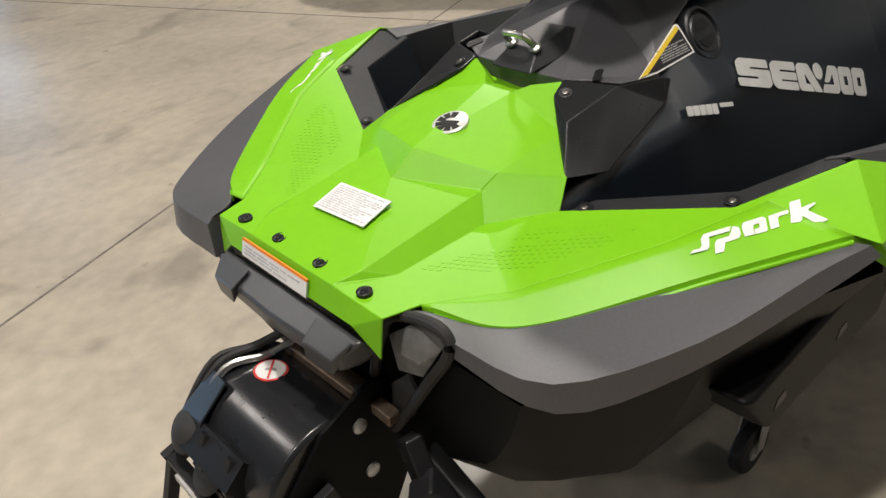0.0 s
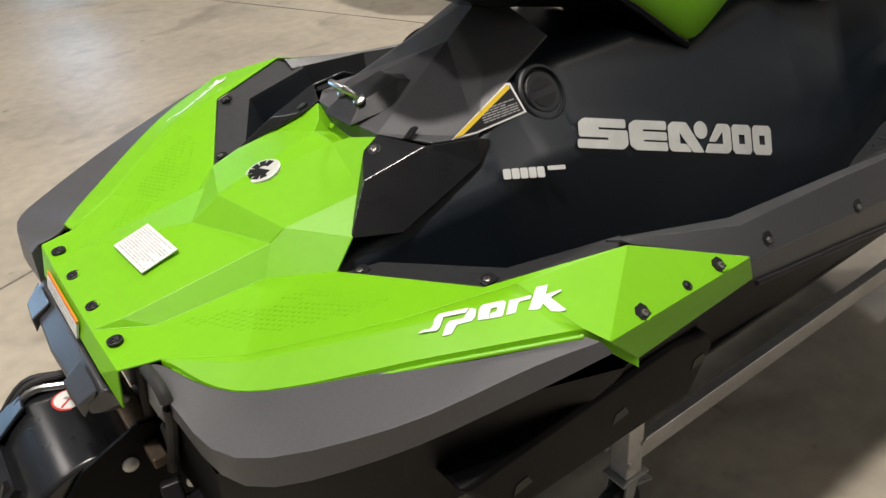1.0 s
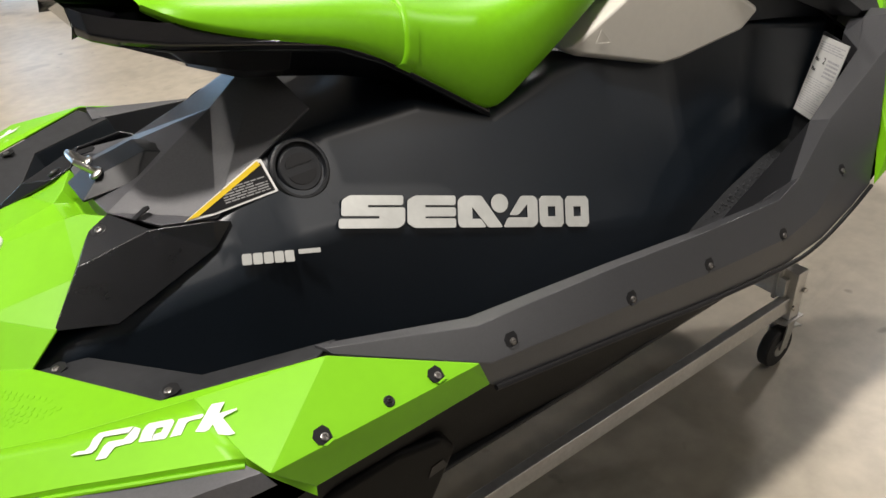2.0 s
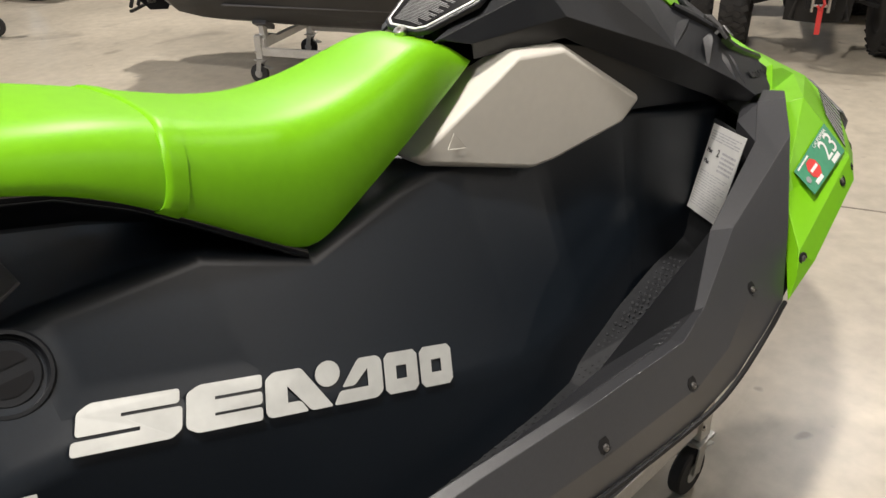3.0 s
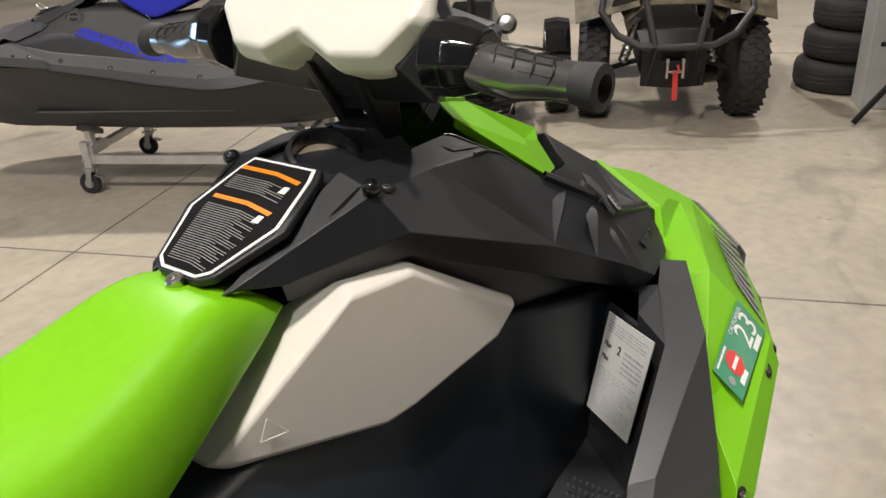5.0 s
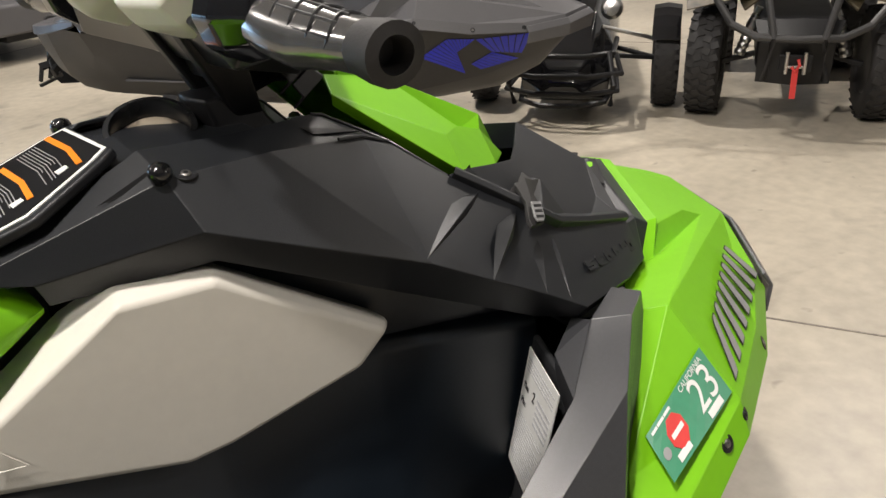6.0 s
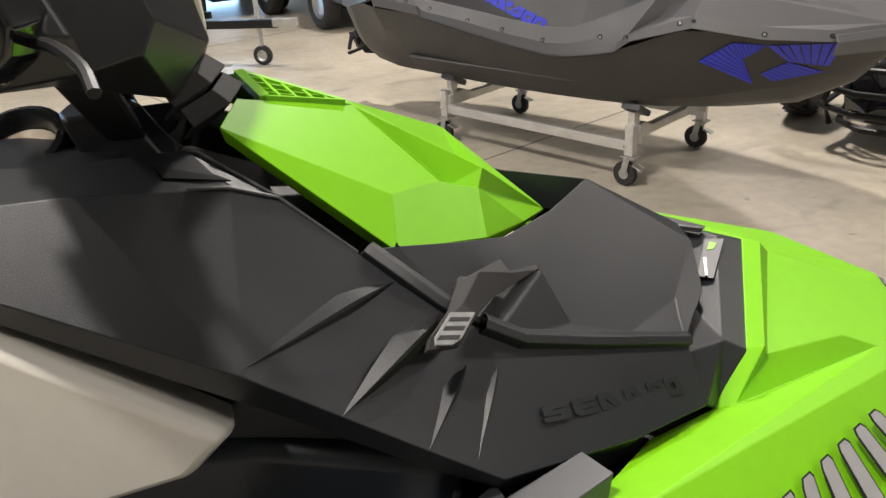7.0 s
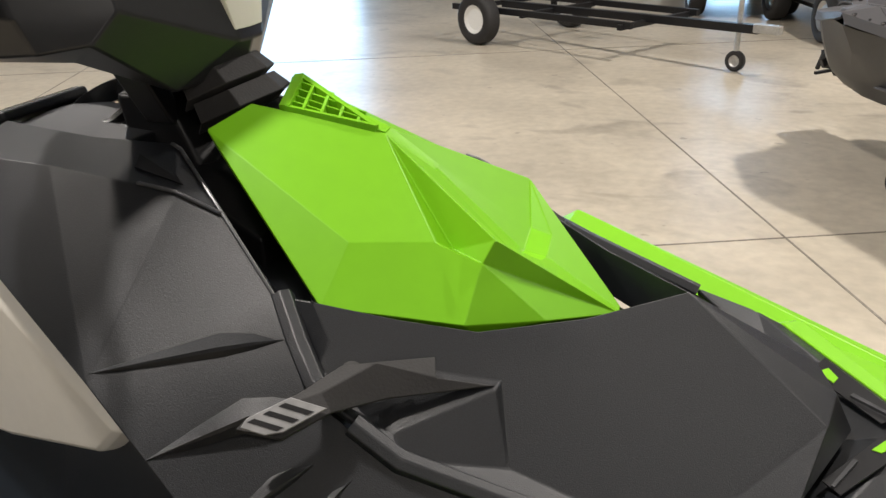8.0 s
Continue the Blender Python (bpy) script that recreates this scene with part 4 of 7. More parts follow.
def hood(root, dark):
    V = dict(hs=(1.50, 0.070, 1.157), kn=(1.69, 0.128, 1.220), pa=(1.800, 0.142, 1.221), pa2=(1.926, 0.139, 1.204), ht=(1.896, 0.088, 1.231), pb=(1.966, 0.136, 1.187), lt=(2.027, 0.170, 1.133), l1=(2.085, 0.233, 1.091), l2=(2.158, 0.241, 1.040), l3=(2.365, 0.212, 0.973),
             hr=(2.370, 0.248, 0.914), hb=(2.255, 0.298, 0.944), c0=(1.56, 0.086, 1.140), c1=(1.70, 0.172, 1.172), c2=(1.908, 0.265, 1.088), c3=(2.041, 0.321, 1.014), c4=(2.10, 0.335, 0.976),
             e0=(1.57, 0.080, 1.112), e1=(1.713, 0.158, 1.132), e2=(1.92, 0.232, 1.030), e3=(2.05, 0.292, 0.968), e4=(2.10, 0.325, 0.958), e5=(2.25, 0.285, 0.925))
    V.update(cn=(1.69, 0.072, 1.238), cf=(1.80, 0.085, 1.232), g0=(1.85, 0.062, 1.15), g1=(1.95, 0.085, 1.12), g2=(2.05, 0.15, 1.08), g3=(1.85, 0, 1.14), g4=(2.1, 0, 1.06), g5=(2.1, 0.14, 1.06), w0=(1.49, 0.060, 1.150))
    F = ["hs c0 c1 kn", "c1 c2 pa2 pa kn", "c2 pb pa2", "cf pa pa2 ht", "pa2 pb ht", "c2 l1 lt pb", "c2 c3 l2 l1", "c3 c4 hb l2", "hb hr l3 l2", "c0 e0 e1 c1", "c1 e1 e2 c2", "c2 e2 e3 c3", "c3 e3 e4 c4", "c4 e4 e5 hb", "w0 hs kn cn", "cn kn pa cf",
         "ht pb g1 g0", "pb lt g2 g1", "cf ht g0", "g0 g1 g4 g3", "g1 g2 g5 g4"]
    skin = facets(V, F, inside=(1.9, 0, 0.9))
    tree = BVHTree.FromBMesh(skin)
    h = part("hood", skin, dark, root, "black textured front hood", bevel=0.006, segments=3, thick=0.005, angle=13)
    for sg in (1, -1):
        # no hole is cut: an ink patch paints the darkness of the opening
        spot = tree.find_nearest(Vector((1.872, -0.112 * sg, 1.222)))
        up = spot[1] if spot[1].z > 0 else -spot[1]
        along = (Vector((1, 0, 0)) - up * up.x).normalized()
        m = Matrix((along, up.cross(along), up)).transposed().to_4x4()
        m.translation = spot[0]
        part("hood_opening", prism(soft_corners([(q.x, q.y) for q in [m.inverted() @ Vector((x, -o * sg, z)) for x, o, z in ((1.866, 0.103, 1.228), (1.896, 0.106, 1.224), (1.928, 0.129, 1.205), (1.872, 0.119, 1.216))][::sg]], 0.004), 0.0014, m), INK, h, "ink patch for the shaded opening beside the steering column")
        # rims in a lighter grey, painted in for the glint along the hood edges
        for rim in (((1.892, 0.088, 1.2305), (1.904, 0.093, 1.228), (1.966, 0.135, 1.188), (2.027, 0.169, 1.134)), ((1.890, 0.1405, 1.2110), (1.926, 0.1395, 1.2055), (1.966, 0.1365, 1.188))):
            part("hood_rim", tube([(x, -o * sg, z) for x, o, z in rim], 0.0019, 8), GLINTEDGE, h, "thin rounded rim of the hood panel, paler for the lamp glint", smooth=True)
        # three-cornered hollow round the knob: only its shade, as a flat ink plate
        a, b, c = [Vector((x, -o * sg, z + 0.0015)) for x, o, z in ((1.628, 0.104, 1.203), (1.682, 0.108, 1.224), (1.722, 0.120, 1.2225))]
        bm = bmesh.new()
        bm.faces.new([bm.verts.new(p) for p in (a, c, b)[::sg]])
        part("knob_hollow", bm, INK, h, "flat dark plate painting the shade of the hollow round the knob", thick=0.001)
    # pressed ribs on the flanks: long blades that narrow to both ends
    for sg in (1, -1):
        for a, b, w in (((2.046, 0.205, 1.116), (1.905, 0.260, 1.094), 0.017), ((2.078, 0.252, 1.090), (1.976, 0.295, 1.052), 0.018), ((2.098, 0.270, 1.058), (2.040, 0.320, 1.016), 0.012), ((2.128, 0.268, 1.046), (2.082, 0.326, 0.998), 0.009)):
            A, B = Vector((a[0], -a[1] * sg, a[2])), Vector((b[0], -b[1] * sg, b[2]))
            hit = tree.find_nearest(A.lerp(B, 0.5))
            out = hit[1] if hit[1].z > 0 else -hit[1]
            A, B = tree.find_nearest(A)[0], tree.find_nearest(B)[0]
            ax = (B - A).normalized()
            out = (out - ax * out.dot(ax)).normalized()
            sd = ax.cross(out) * sg
            bm = bmesh.new()
            rows = []
            for u, k in ((-0.05, 0.15), (0.12, 0.75), (0.30, 1.0), (0.6, 0.62), (1.0, 0.03)):
                c = A.lerp(B, u)
                rows.append([c + sd * w * k * 1.0 - out * 0.002, c + sd * w * k * 0.05 + out * w * k * 0.42, c - sd * w * k * 0.12 + out * w * k * 0.30, c - sd * w * k * 0.5 - out * 0.003])
            part("hood_rib", loft(rows, bm=bm), dark, h, bevel=0.0006)
    part("under_cowl", loft([[(x, -w, 0.86), (x, -w, z - 0.01), (x, -w * 0.8, z), (x, w * 0.8, z), (x, w, z - 0.01), (x, w, 0.86)] for x, w, z in ((1.60, 0.055, 1.10), (1.76, 0.11, 1.12), (1.93, 0.178, 1.085), (2.06, 0.232, 1.01), (2.14, 0.262, 0.975))]), BLACK, root, "black bulkhead under the hood", bevel=0.005)
    return h


def scoop(root, main, dark):
    V = dict(s1=(1.928, 0.084, 1.245), s2=(1.95, 0.040, 1.259), s3=(2.068, 0.008, 1.2285), sc=(2.068, 0, 1.2285), k3=(2.138, 0.078, 1.154), s7=(2.076, 0.120, 1.165), t3=(2.181, 0.080, 1.139), k2=(2.190, 0.070, 1.158), n=(2.293, 0.006, 1.066), nc=(2.293, 0, 1.066),
             b1=(2.066, 0.163, 1.124), bm=(2.115, 0.146, 1.1145), b2=(2.175, 0.117, 1.097), b3=(2.237, 0.072, 1.086), v1=(2.115, 0.006, 1.196), vc=(2.115, 0, 1.196), v2=(2.200, 0.030, 1.126), vd=(2.200, 0, 1.118), v3=(2.222, 0.026, 1.122), ve=(2.222, 0, 1.114), x1=(1.931, 0.079, 1.229), x2=(2.063, 0.154, 1.112))
    V.update(mv=(2.151, 0.066, 1.1425), x3=(2.182, 0.106, 1.082), x4=(2.284, 0.0, 1.054))
    F = ["s1 s2 s3 k3 s7", "s3 k2 mv", "k2 t3 mv", "s3 mv k3", "k3 mv t3", "s7 k3 bm b1", "k3 t3 b2 bm", "s1 s7 b1", "t3 b3 b2", "t3 n b3", "t3 k2 n", "s3 v1 v2 k2", "sc s3 v1 vc", "vc v1 v2 vd", "vd v2 v3 ve", "v2 k2 v3", "k2 n v3", "v3 n nc ve", "s1 b1 x2 x1", "b1 bm x2", "bm b2 x3 x2", "b2 b3 x3", "b3 n x4 x3"]
    s = part("scoop", facets(V, F, inside=(2.08, 0, 1.0)), main, root, "lime green front scoop cover", bevel=0.010, segments=5, thick=0.004, angle=8)
    # the mesh grille: a triangle of crossing slats over a dark well
    A, B, C = Vector((1.978, -0.029, 1.2520)), Vector((1.961, 0.038, 1.2620)), Vector((2.060, -0.009, 1.2318))
    bm = bmesh.new()
    bm.faces.new([bm.verts.new(p - Vector((0, 0, 0.012))) for p in (A, B, C)])
    part("grille_well", bm, INK, s, thick=0.003)
    bm = bmesh.new()
    for a, b in ((A, B), (B, C), (C, A)):
        bar(a, b, 0.010 if a is A else 0.006, 0.008, bm)
    part("grille_frame", bm, main, s)
    bm = bmesh.new()
    bm.faces.new([bm.verts.new(p) for p in (B, C, (2.068, -0.006, 1.2285), (2.068, 0.008, 1.2285), (1.95, 0.042, 1.261))])
    bmesh.ops.recalc_face_normals(bm, faces=bm.faces)
    part("grille_side", bm, main, s, thick=0.003)
    bm = bmesh.new()
    for k in (0.2, 0.4, 0.6, 0.8):
        bar(A.lerp(C, k), B.lerp(C, k), 0.0028, 0.008, bm)
    for k in (-0.6, -0.2, 0.2, 0.6):
        e = A.lerp(B, (k + 1) / 2)
        far = e.lerp(C, 1 - abs(k))
        far.y = e.y
        bar(e, far, 0.0026, 0.0075, bm)
    part("grille", bm, main, s)
    return s


def lid(root, dark, main):
    V = dict(lt=(2.029, 0.172, 1.136), l1=(2.083, 0.228, 1.096), l2=(2.160, 0.236, 1.046), l3=(2.366, 0.206, 0.972), r1=(2.064, 0.172, 1.135), ra=(2.13, 0.154, 1.118), r2=(2.19, 0.130, 1.102), r3=(2.27, 0.068, 1.092), k1=(2.352, 0, 1.094),
             c1=(2.083, 0.186, 1.108), ca=(2.15, 0.174, 1.086), c2=(2.215, 0.152, 1.072), c3=(2.29, 0.082, 1.072), q1=(2.077, 0.198, 1.092), q2=(2.117, 0.214, 1.068), la=(2.163, 0.176, 1.076), rb=(2.214, 0.166, 1.072), rg=(2.150, 0.224, 1.060),
             f1=(2.311, 0.186, 0.986), f2=(2.405, 0.128, 0.976), f3=(2.478, 0.050, 1.004), k3=(2.490, 0, 1.006), l4=(2.455, 0.112, 0.968), k2=(2.508, 0, 0.970), m1=(2.232, 0.196, 1.022))
    V.update(u1=(2.08, 0.165, 1.09), u2=(2.2, 0.12, 1.05), u3=(2.30, 0.04, 1.045), u4=(2.345, 0, 1.05))
    F = ["lt l1 q1 c1 r1", "r1 c1 ca ra", "ra ca c2 r2", "r2 c2 c3 r3", "r3 c3 k1", "l1 q2 q1", "q1 q2 la c1", "c1 la ca", "l1 l2 rg q2", "q2 rg la", "la rg rb", "ca la rb c2", "rg l2 m1 rb", "l2 l3 f1 m1", "rb m1 c2", "m1 f1 f2 f3 k3 k1 c3 c2", "f1 l3 f2", "f2 l3 l4 f3", "f3 l4 k2 k3",
         "r1 ra u1", "ra r2 u2 u1", "r2 r3 u3 u2", "r3 k1 u4 u3"]
    l = part("lid", facets(V, F, inside=(2.25, 0, 0.9)), dark, root, "dark grey textured storage lid", bevel=0.004, segments=3, thick=0.006, angle=12)
    for sg in (1, -1):
        # raised border bead of the lid, in two lengths with a gap for the strap
        for P in (((2.034, 0.174, 1.137), (2.062, 0.206, 1.116), (2.086, 0.229, 1.097), (2.098, 0.235, 1.089)), ((2.122, 0.240, 1.072), (2.160, 0.243, 1.048), (2.24, 0.231, 1.018), (2.366, 0.212, 0.976))):
            rows = []
            for i, (x, s, z) in enumerate(P):
                a, b = Vector(P[max(i - 1, 0)]), Vector(P[min(i + 1, len(P) - 1)])
                d = (b - a).normalized()
                n = Vector((0.15, 0.5, 0.85))
                n = (n - d * n.dot(d)).normalized()
                t = n.cross(d)
                t = t if t.y > 0 else -t
                c = Vector((x, s, z))
                rows.append([(p.x, -p.y * sg, p.z) for p in (c + t * 0.005 - n * 0.010, c + t * 0.005 + n * 0.003, c - t * 0.003 + n * 0.006, c - t * 0.011 + n * 0.003, c - t * 0.013 - n * 0.006)])
            part("lid_edge", loft(rows), dark, l, bevel=0.0015)
        # strap: a forked rubber wing that narrows to a slotted tab
        K = dict(t=(2.167, 0.171, 1.099), n=(2.172, 0.185, 1.089), p=(2.214, 0.163, 1.074), u=(2.106, 0.214, 1.107), l=(2.142, 0.214, 1.083), r=(2.132, 0.206, 1.109), a=(2.085, 0.248, 1.100), q=(2.102, 0.242, 1.100), b=(2.112, 0.248, 1.088), c=(2.060, 0.274, 1.094), d=(2.086, 0.277, 1.081), e=(2.054, 0.285, 1.089))
        st = part("strap", facets(K, ["t u r n", "p n r l", "u a q r", "r q b l", "a c q", "q c d b", "c e d"], inside=(2.12, -0.15 * sg, 1.0), mirror=False, side=sg), RUBBER, l, "black rubber hood strap", bevel=0.0012, thick=0.007)
        tip, foot, top = [Vector((x, -o * sg, z)) for x, o, z in ((2.056, 0.283, 1.0925), (2.083, 0.2765, 1.0825), (2.085, 0.251, 1.1005))]
        m = skew_pose(tip, foot, top, 0.030, 0.042) if sg > 0 else skew_pose(foot, tip, foot + top - tip, 0.030, 0.042)
        plate = part("strap_plate", prism([(0.006, -0.004), (0.024, -0.004), (0.030, 0.004), (0.029, 0.038), (0.001, 0.038), (0.000, 0.006)], 0.0025, m @ pose(0, 0, 0.003)), ALUMGREY, st, "worn grey slotted tab of the strap", bevel=0.0008)
        for k in range(3):
            part("strap_slot", prism([(0.004, 0.003), (0.026, 0.003), (0.026, 0.008), (0.004, 0.008)], 0.0008, m @ pose(0, 0.0115 * k, 0.0052)), INK, plate)
        part("strap_pin", turned([(0.008, -0.012), (0.008, 0.001), (0.005, 0.003), (0.001, 0.003)], pose(2.114, -0.213 * sg, 1.103, 25 * sg, 15, 0), 14), RUBBER, l, smooth=True)
    W = dict(a=(2.12, 0.30, 0.925), b=(2.31, 0.262, 0.880), c=(2.43, 0.225, 0.865), d=(2.60, 0, 0.905), e=(2.30, 0, 0.96), f=(2.06, 0.20, 1.00), g=(2.06, 0, 1.02))
    part("storage_tub", facets(W, ["g f a e", "a b e", "b c d e"], inside=(2.3, 0, 0.7)), INK, root, "black storage tub under the lid", thick=0.004)
    # the front frame with its two vents and the green seen through them
    FR = dict(l3=(2.366, 0.206, 0.958), k2=(2.490, 0, 0.952), l4=(2.440, 0.108, 0.950), n0=(2.556, 0, 0.975), n1=(2.430, 0.188, 0.947), o0=(2.604, 0, 0.958), o1=(2.464, 0.196, 0.927), hr=(2.372, 0.246, 0.913), p1=(2.400, 0.228, 0.886))
    fr = part("front_frame", facets(FR, ["k2 n0 n1 l4", "n0 o0 o1 n1", "l4 n1 l3", "n1 o1 p1 hr l3"], inside=(2.4, 0, 0.8)), dark, root, "dark grey frame in front of the lid", bevel=0.004, segments=3, thick=0.006)
    for sg in (1, -1):
        a, b, c = Vector((2.474, -0.074 * sg, 0.9575)), Vector((2.536, -0.003 * sg, 0.9715)), Vector((2.497, -0.094 * sg, 0.9605))
        m = plane_pose(a, b, c) if sg < 0 else plane_pose(b, a, b + c - a)
        v = part("vent", prism([(0.004, 0.0), (0.090, 0.0), (0.094, 0.020), (0.0, 0.024)], 0.0012, m @ pose(0, 0, 0.0035)), INK, fr, "dark vent slot")
        part("vent_rib", prism([(0.010, 0.006), (0.030, 0.005), (0.028, 0.013), (0.013, 0.016)], 0.0008, m @ pose(0, 0, 0.0048)), main, v)
        part("vent_bar", prism([(0.052, 0.003), (0.092, 0.010), (0.092, 0.013), (0.052, 0.007)], 0.0030, m @ pose(0, 0, 0.0048)), GLINTEDGE, v)
    return l


def bow(root, main, trim):
    V = dict(i0=(2.598, 0, 0.962), i1=(2.460, 0.192, 0.931), i2=(2.393, 0.228, 0.889), i3=(2.285, 0.268, 0.910), i4=(2.178, 0.350, 0.941), R1=(2.417, 0.236, 0.892), R2=(2.693, 0.168, 0.858), R3=(2.480, 0.200, 0.933), R4=(2.638, 0.158, 0.884), R5=(2.812, 0.030, 0.860), Rc=(2.816, 0, 0.860), R6=(2.630, 0, 0.950), R7=(2.645, 0, 0.932), R8=(2.487, 0.196, 0.918),
             N=(2.860, 0, 0.847), V1=(2.194, 0.392, 0.960), V2=(2.793, 0.160, 0.829), a1=(2.02, 0.457, 0.826), a2=(1.886, 0.549, 0.692), b0=(1.902, 0.551, 0.735), b1=(1.935, 0.534, 0.768), b2=(2.20, 0.500, 0.862), b3=(2.43, 0.412, 0.824), b4=(2.64, 0.306, 0.812), b5=(2.800, 0.168, 0.805), b6=(2.868, 0, 0.812))
    V.update(d1=(1.96, 0.556, 0.745), d2=(2.20, 0.518, 0.815), d3=(2.44, 0.432, 0.778), d4=(2.65, 0.328, 0.772), d5=(2.81, 0.18, 0.77), d6=(2.875, 0, 0.775))
    F = ["i0 i1 R3 R6", "i1 i2 R1 R3", "R6 R3 R8 R7", "R7 R8 R4 R5 Rc", "R3 R1 R8", "R8 R1 R2 R4", "R4 R2 R5", "R5 R2 V2 N Rc", "i2 i3 R1", "R1 i3 V1 V2 R2", "i3 i4 V1", "i4 a1 V1", "a1 b2 V1", "a1 b1 b2", "a1 a2 b0 b1", "V1 b2 b3 V2", "V2 b3 b4", "V2 b4 b5", "N V2 b5 b6",
         "b0 a2 d1 b1", "b1 d1 d2 b2", "b2 d2 d3 b3", "b3 d3 d4 b4", "b4 d4 d5 b5", "b5 d5 d6 b6"]
    skin = facets(V, F, inside=(2.3, 0, 0.75))
    tree = BVHTree.FromBMesh(skin)
    b = part("bow_fairing", skin, main, root, "lime green bow fairing", bevel=0.007, segments=3, thick=0.004, angle=9)
    for sg in (1, -1):
        for x, s, z, r in ((2.205, 0.511, 0.843, 0.007), (2.149, 0.517, 0.832, 0.0095), (1.933, 0.556, 0.765, 0.0095), (2.442, 0.424, 0.798, 0.009), (2.644, 0.318, 0.792, 0.0085)):
            spot, out = seated(tree, (x, -s * sg, z), (x - 0.2, 0, 0.6))
            screw(spot + out * 0.0004, out, b, r)
    E = dict(a=(2.655, 0.322, 0.800), b=(2.806, 0.176, 0.818), c0=(2.875, 0, 0.838), d=(2.67, 0.335, 0.772), e=(2.824, 0.188, 0.792), f0=(2.898, 0, 0.812), g=(2.66, 0.335, 0.720), h=(2.815, 0.19, 0.735), i0=(2.885, 0, 0.745))
    part("bow_bumper", facets(E, ["a b e d", "b c0 f0 e", "d e h g", "e f0 i0 h"], inside=(2.4, 0, 0.75)), trim, root, "dark grey bow bumper", bevel=0.008, segments=3, thick=0.008)
    return b


def steering(root, cover, dark, rubber):
    st = part("steering_column", loft([[(1.835 - (z - 1.19) * 0.35 + dx * a, dy * a, z) for dx, dy in ((-0.03, -0.05), (0.06, -0.05), (0.075, 0), (0.06, 0.05), (-0.03, 0.05), (-0.04, 0))] for a, z in ((1.1, 1.17), (0.9, 1.20), (0.75, 1.225), (0.65, 1.26))], close=True), INK, root, "black faceted steering column", bevel=0.006)
    part("inner_cowl", loft([[(x, -w, 1.00), (x, -w, z - 0.02), (x, -w * 0.6, z), (x, w * 0.6, z), (x, w, z - 0.02), (x, w, 1.00)] for x, w, z in ((1.66, 0.06, 1.20), (1.78, 0.085, 1.212), (1.90, 0.075, 1.195), (1.97, 0.085, 1.16))], close=True), INK, root, "black inner cowl under the bars", bevel=0.004)
    # boot: two folded collars that wrap the front of the column
    for dx, dz, k in ((0.0, 0.0, 1.0), (0.014, -0.020, 1.08)):
        B = dict(a=(1.930 + dx, 0, 1.298 + dz), b=(1.915 + dx, 0.040 * k, 1.292 + dz), c=(1.882 + dx, 0.050 * k, 1.279 + dz), d=(1.948 + dx, 0, 1.284 + dz), e=(1.930 + dx, 0.046 * k, 1.278 + dz), f=(1.892 + dx, 0.056 * k, 1.262 + dz), g=(1.93 + dx, 0, 1.268 + dz), h=(1.915 + dx, 0.038 * k, 1.262 + dz), i=(1.882 + dx, 0.048 * k, 1.248 + dz))
        part("boot_block", facets(B, ["a b e d", "b c f e", "d e h g", "e f i h"], inside=(1.86, 0, 1.27)), RUBBER, st, bevel=0.003, segments=2, thick=0.004)
    # pod: a faceted block from the bar cover to a blunt nose, with a chamfer all round
    P = dict(a=(1.737, 0.140, 1.361), b=(1.756, 0.178, 1.318), q=(1.775, 0.196, 1.362), r=(1.833, 0.176, 1.352), k=(1.838, 0.166, 1.322), p=(1.893, 0.128, 1.353), v=(1.879, 0.150, 1.328), u=(1.895, 0.072, 1.273), u0=(1.925, 0, 1.283), n=(1.936, 0.020, 1.312), n0=(1.936, 0, 1.312),
             c=(1.800, 0.085, 1.300), c0=(1.800, 0, 1.298), t=(1.765, 0.172, 1.412), s=(1.800, 0.165, 1.440), g=(1.868, 0.120, 1.430), h=(1.918, 0.055, 1.405), h0=(1.924, 0, 1.400), s0=(1.790, 0, 1.450), a0=(1.752, 0, 1.372))
    pod = part("steering_pod", facets(P, ["a b c c0 a0", "a q b", "b q r k", "k r p v", "b k v u c", "c u u0 c0", "v p n u", "u n n0 u0", "p g h n", "n h h0 n0", "q t s r", "r s g p", "s s0 h0 h g", "a t q", "a a0 s0 s t"], inside=(1.82, 0, 1.36)), PODBLACK, st, "glossy black faceted steering pod", bevel=0.003, segments=3)
    X = dict(a=(1.9275, 0.030, 1.326), b=(1.9285, 0.0, 1.326), c=(1.921, 0.046, 1.392), d=(1.926, 0.0, 1.392), e=(1.934, 0.024, 1.322), f=(1.936, 0, 1.322), g=(1.930, 0.046, 1.394), h=(1.934, 0, 1.394))
    part("nose_panel", facets(X, ["e f h g", "e g c a"], inside=(1.8, 0, 1.36)), cover, pod, "beige panel on the nose of the pod", bevel=0.002, thick=0.003)
    # padded cover: two lobes with a chamfered lower edge
    C = dict(a0=(1.731, 0.0, 1.380), a=(1.724, 0.060, 1.351), b=(1.736, 0.130, 1.354), b2=(1.744, 0.138, 1.362), c=(1.760, 0.176, 1.412), d=(1.790, 0.166, 1.468), d0=(1.775, 0, 1.478), e=(1.765, 0.060, 1.335), f=(1.770, 0.128, 1.340), e0=(1.77, 0, 1.365), g=(1.83, 0.14, 1.455), g0=(1.83, 0, 1.465), h=(1.80, 0.172, 1.405),
             i0=(1.716, 0, 1.404), i=(1.706, 0.058, 1.377), j=(1.718, 0.122, 1.379), k=(1.742, 0.160, 1.418))
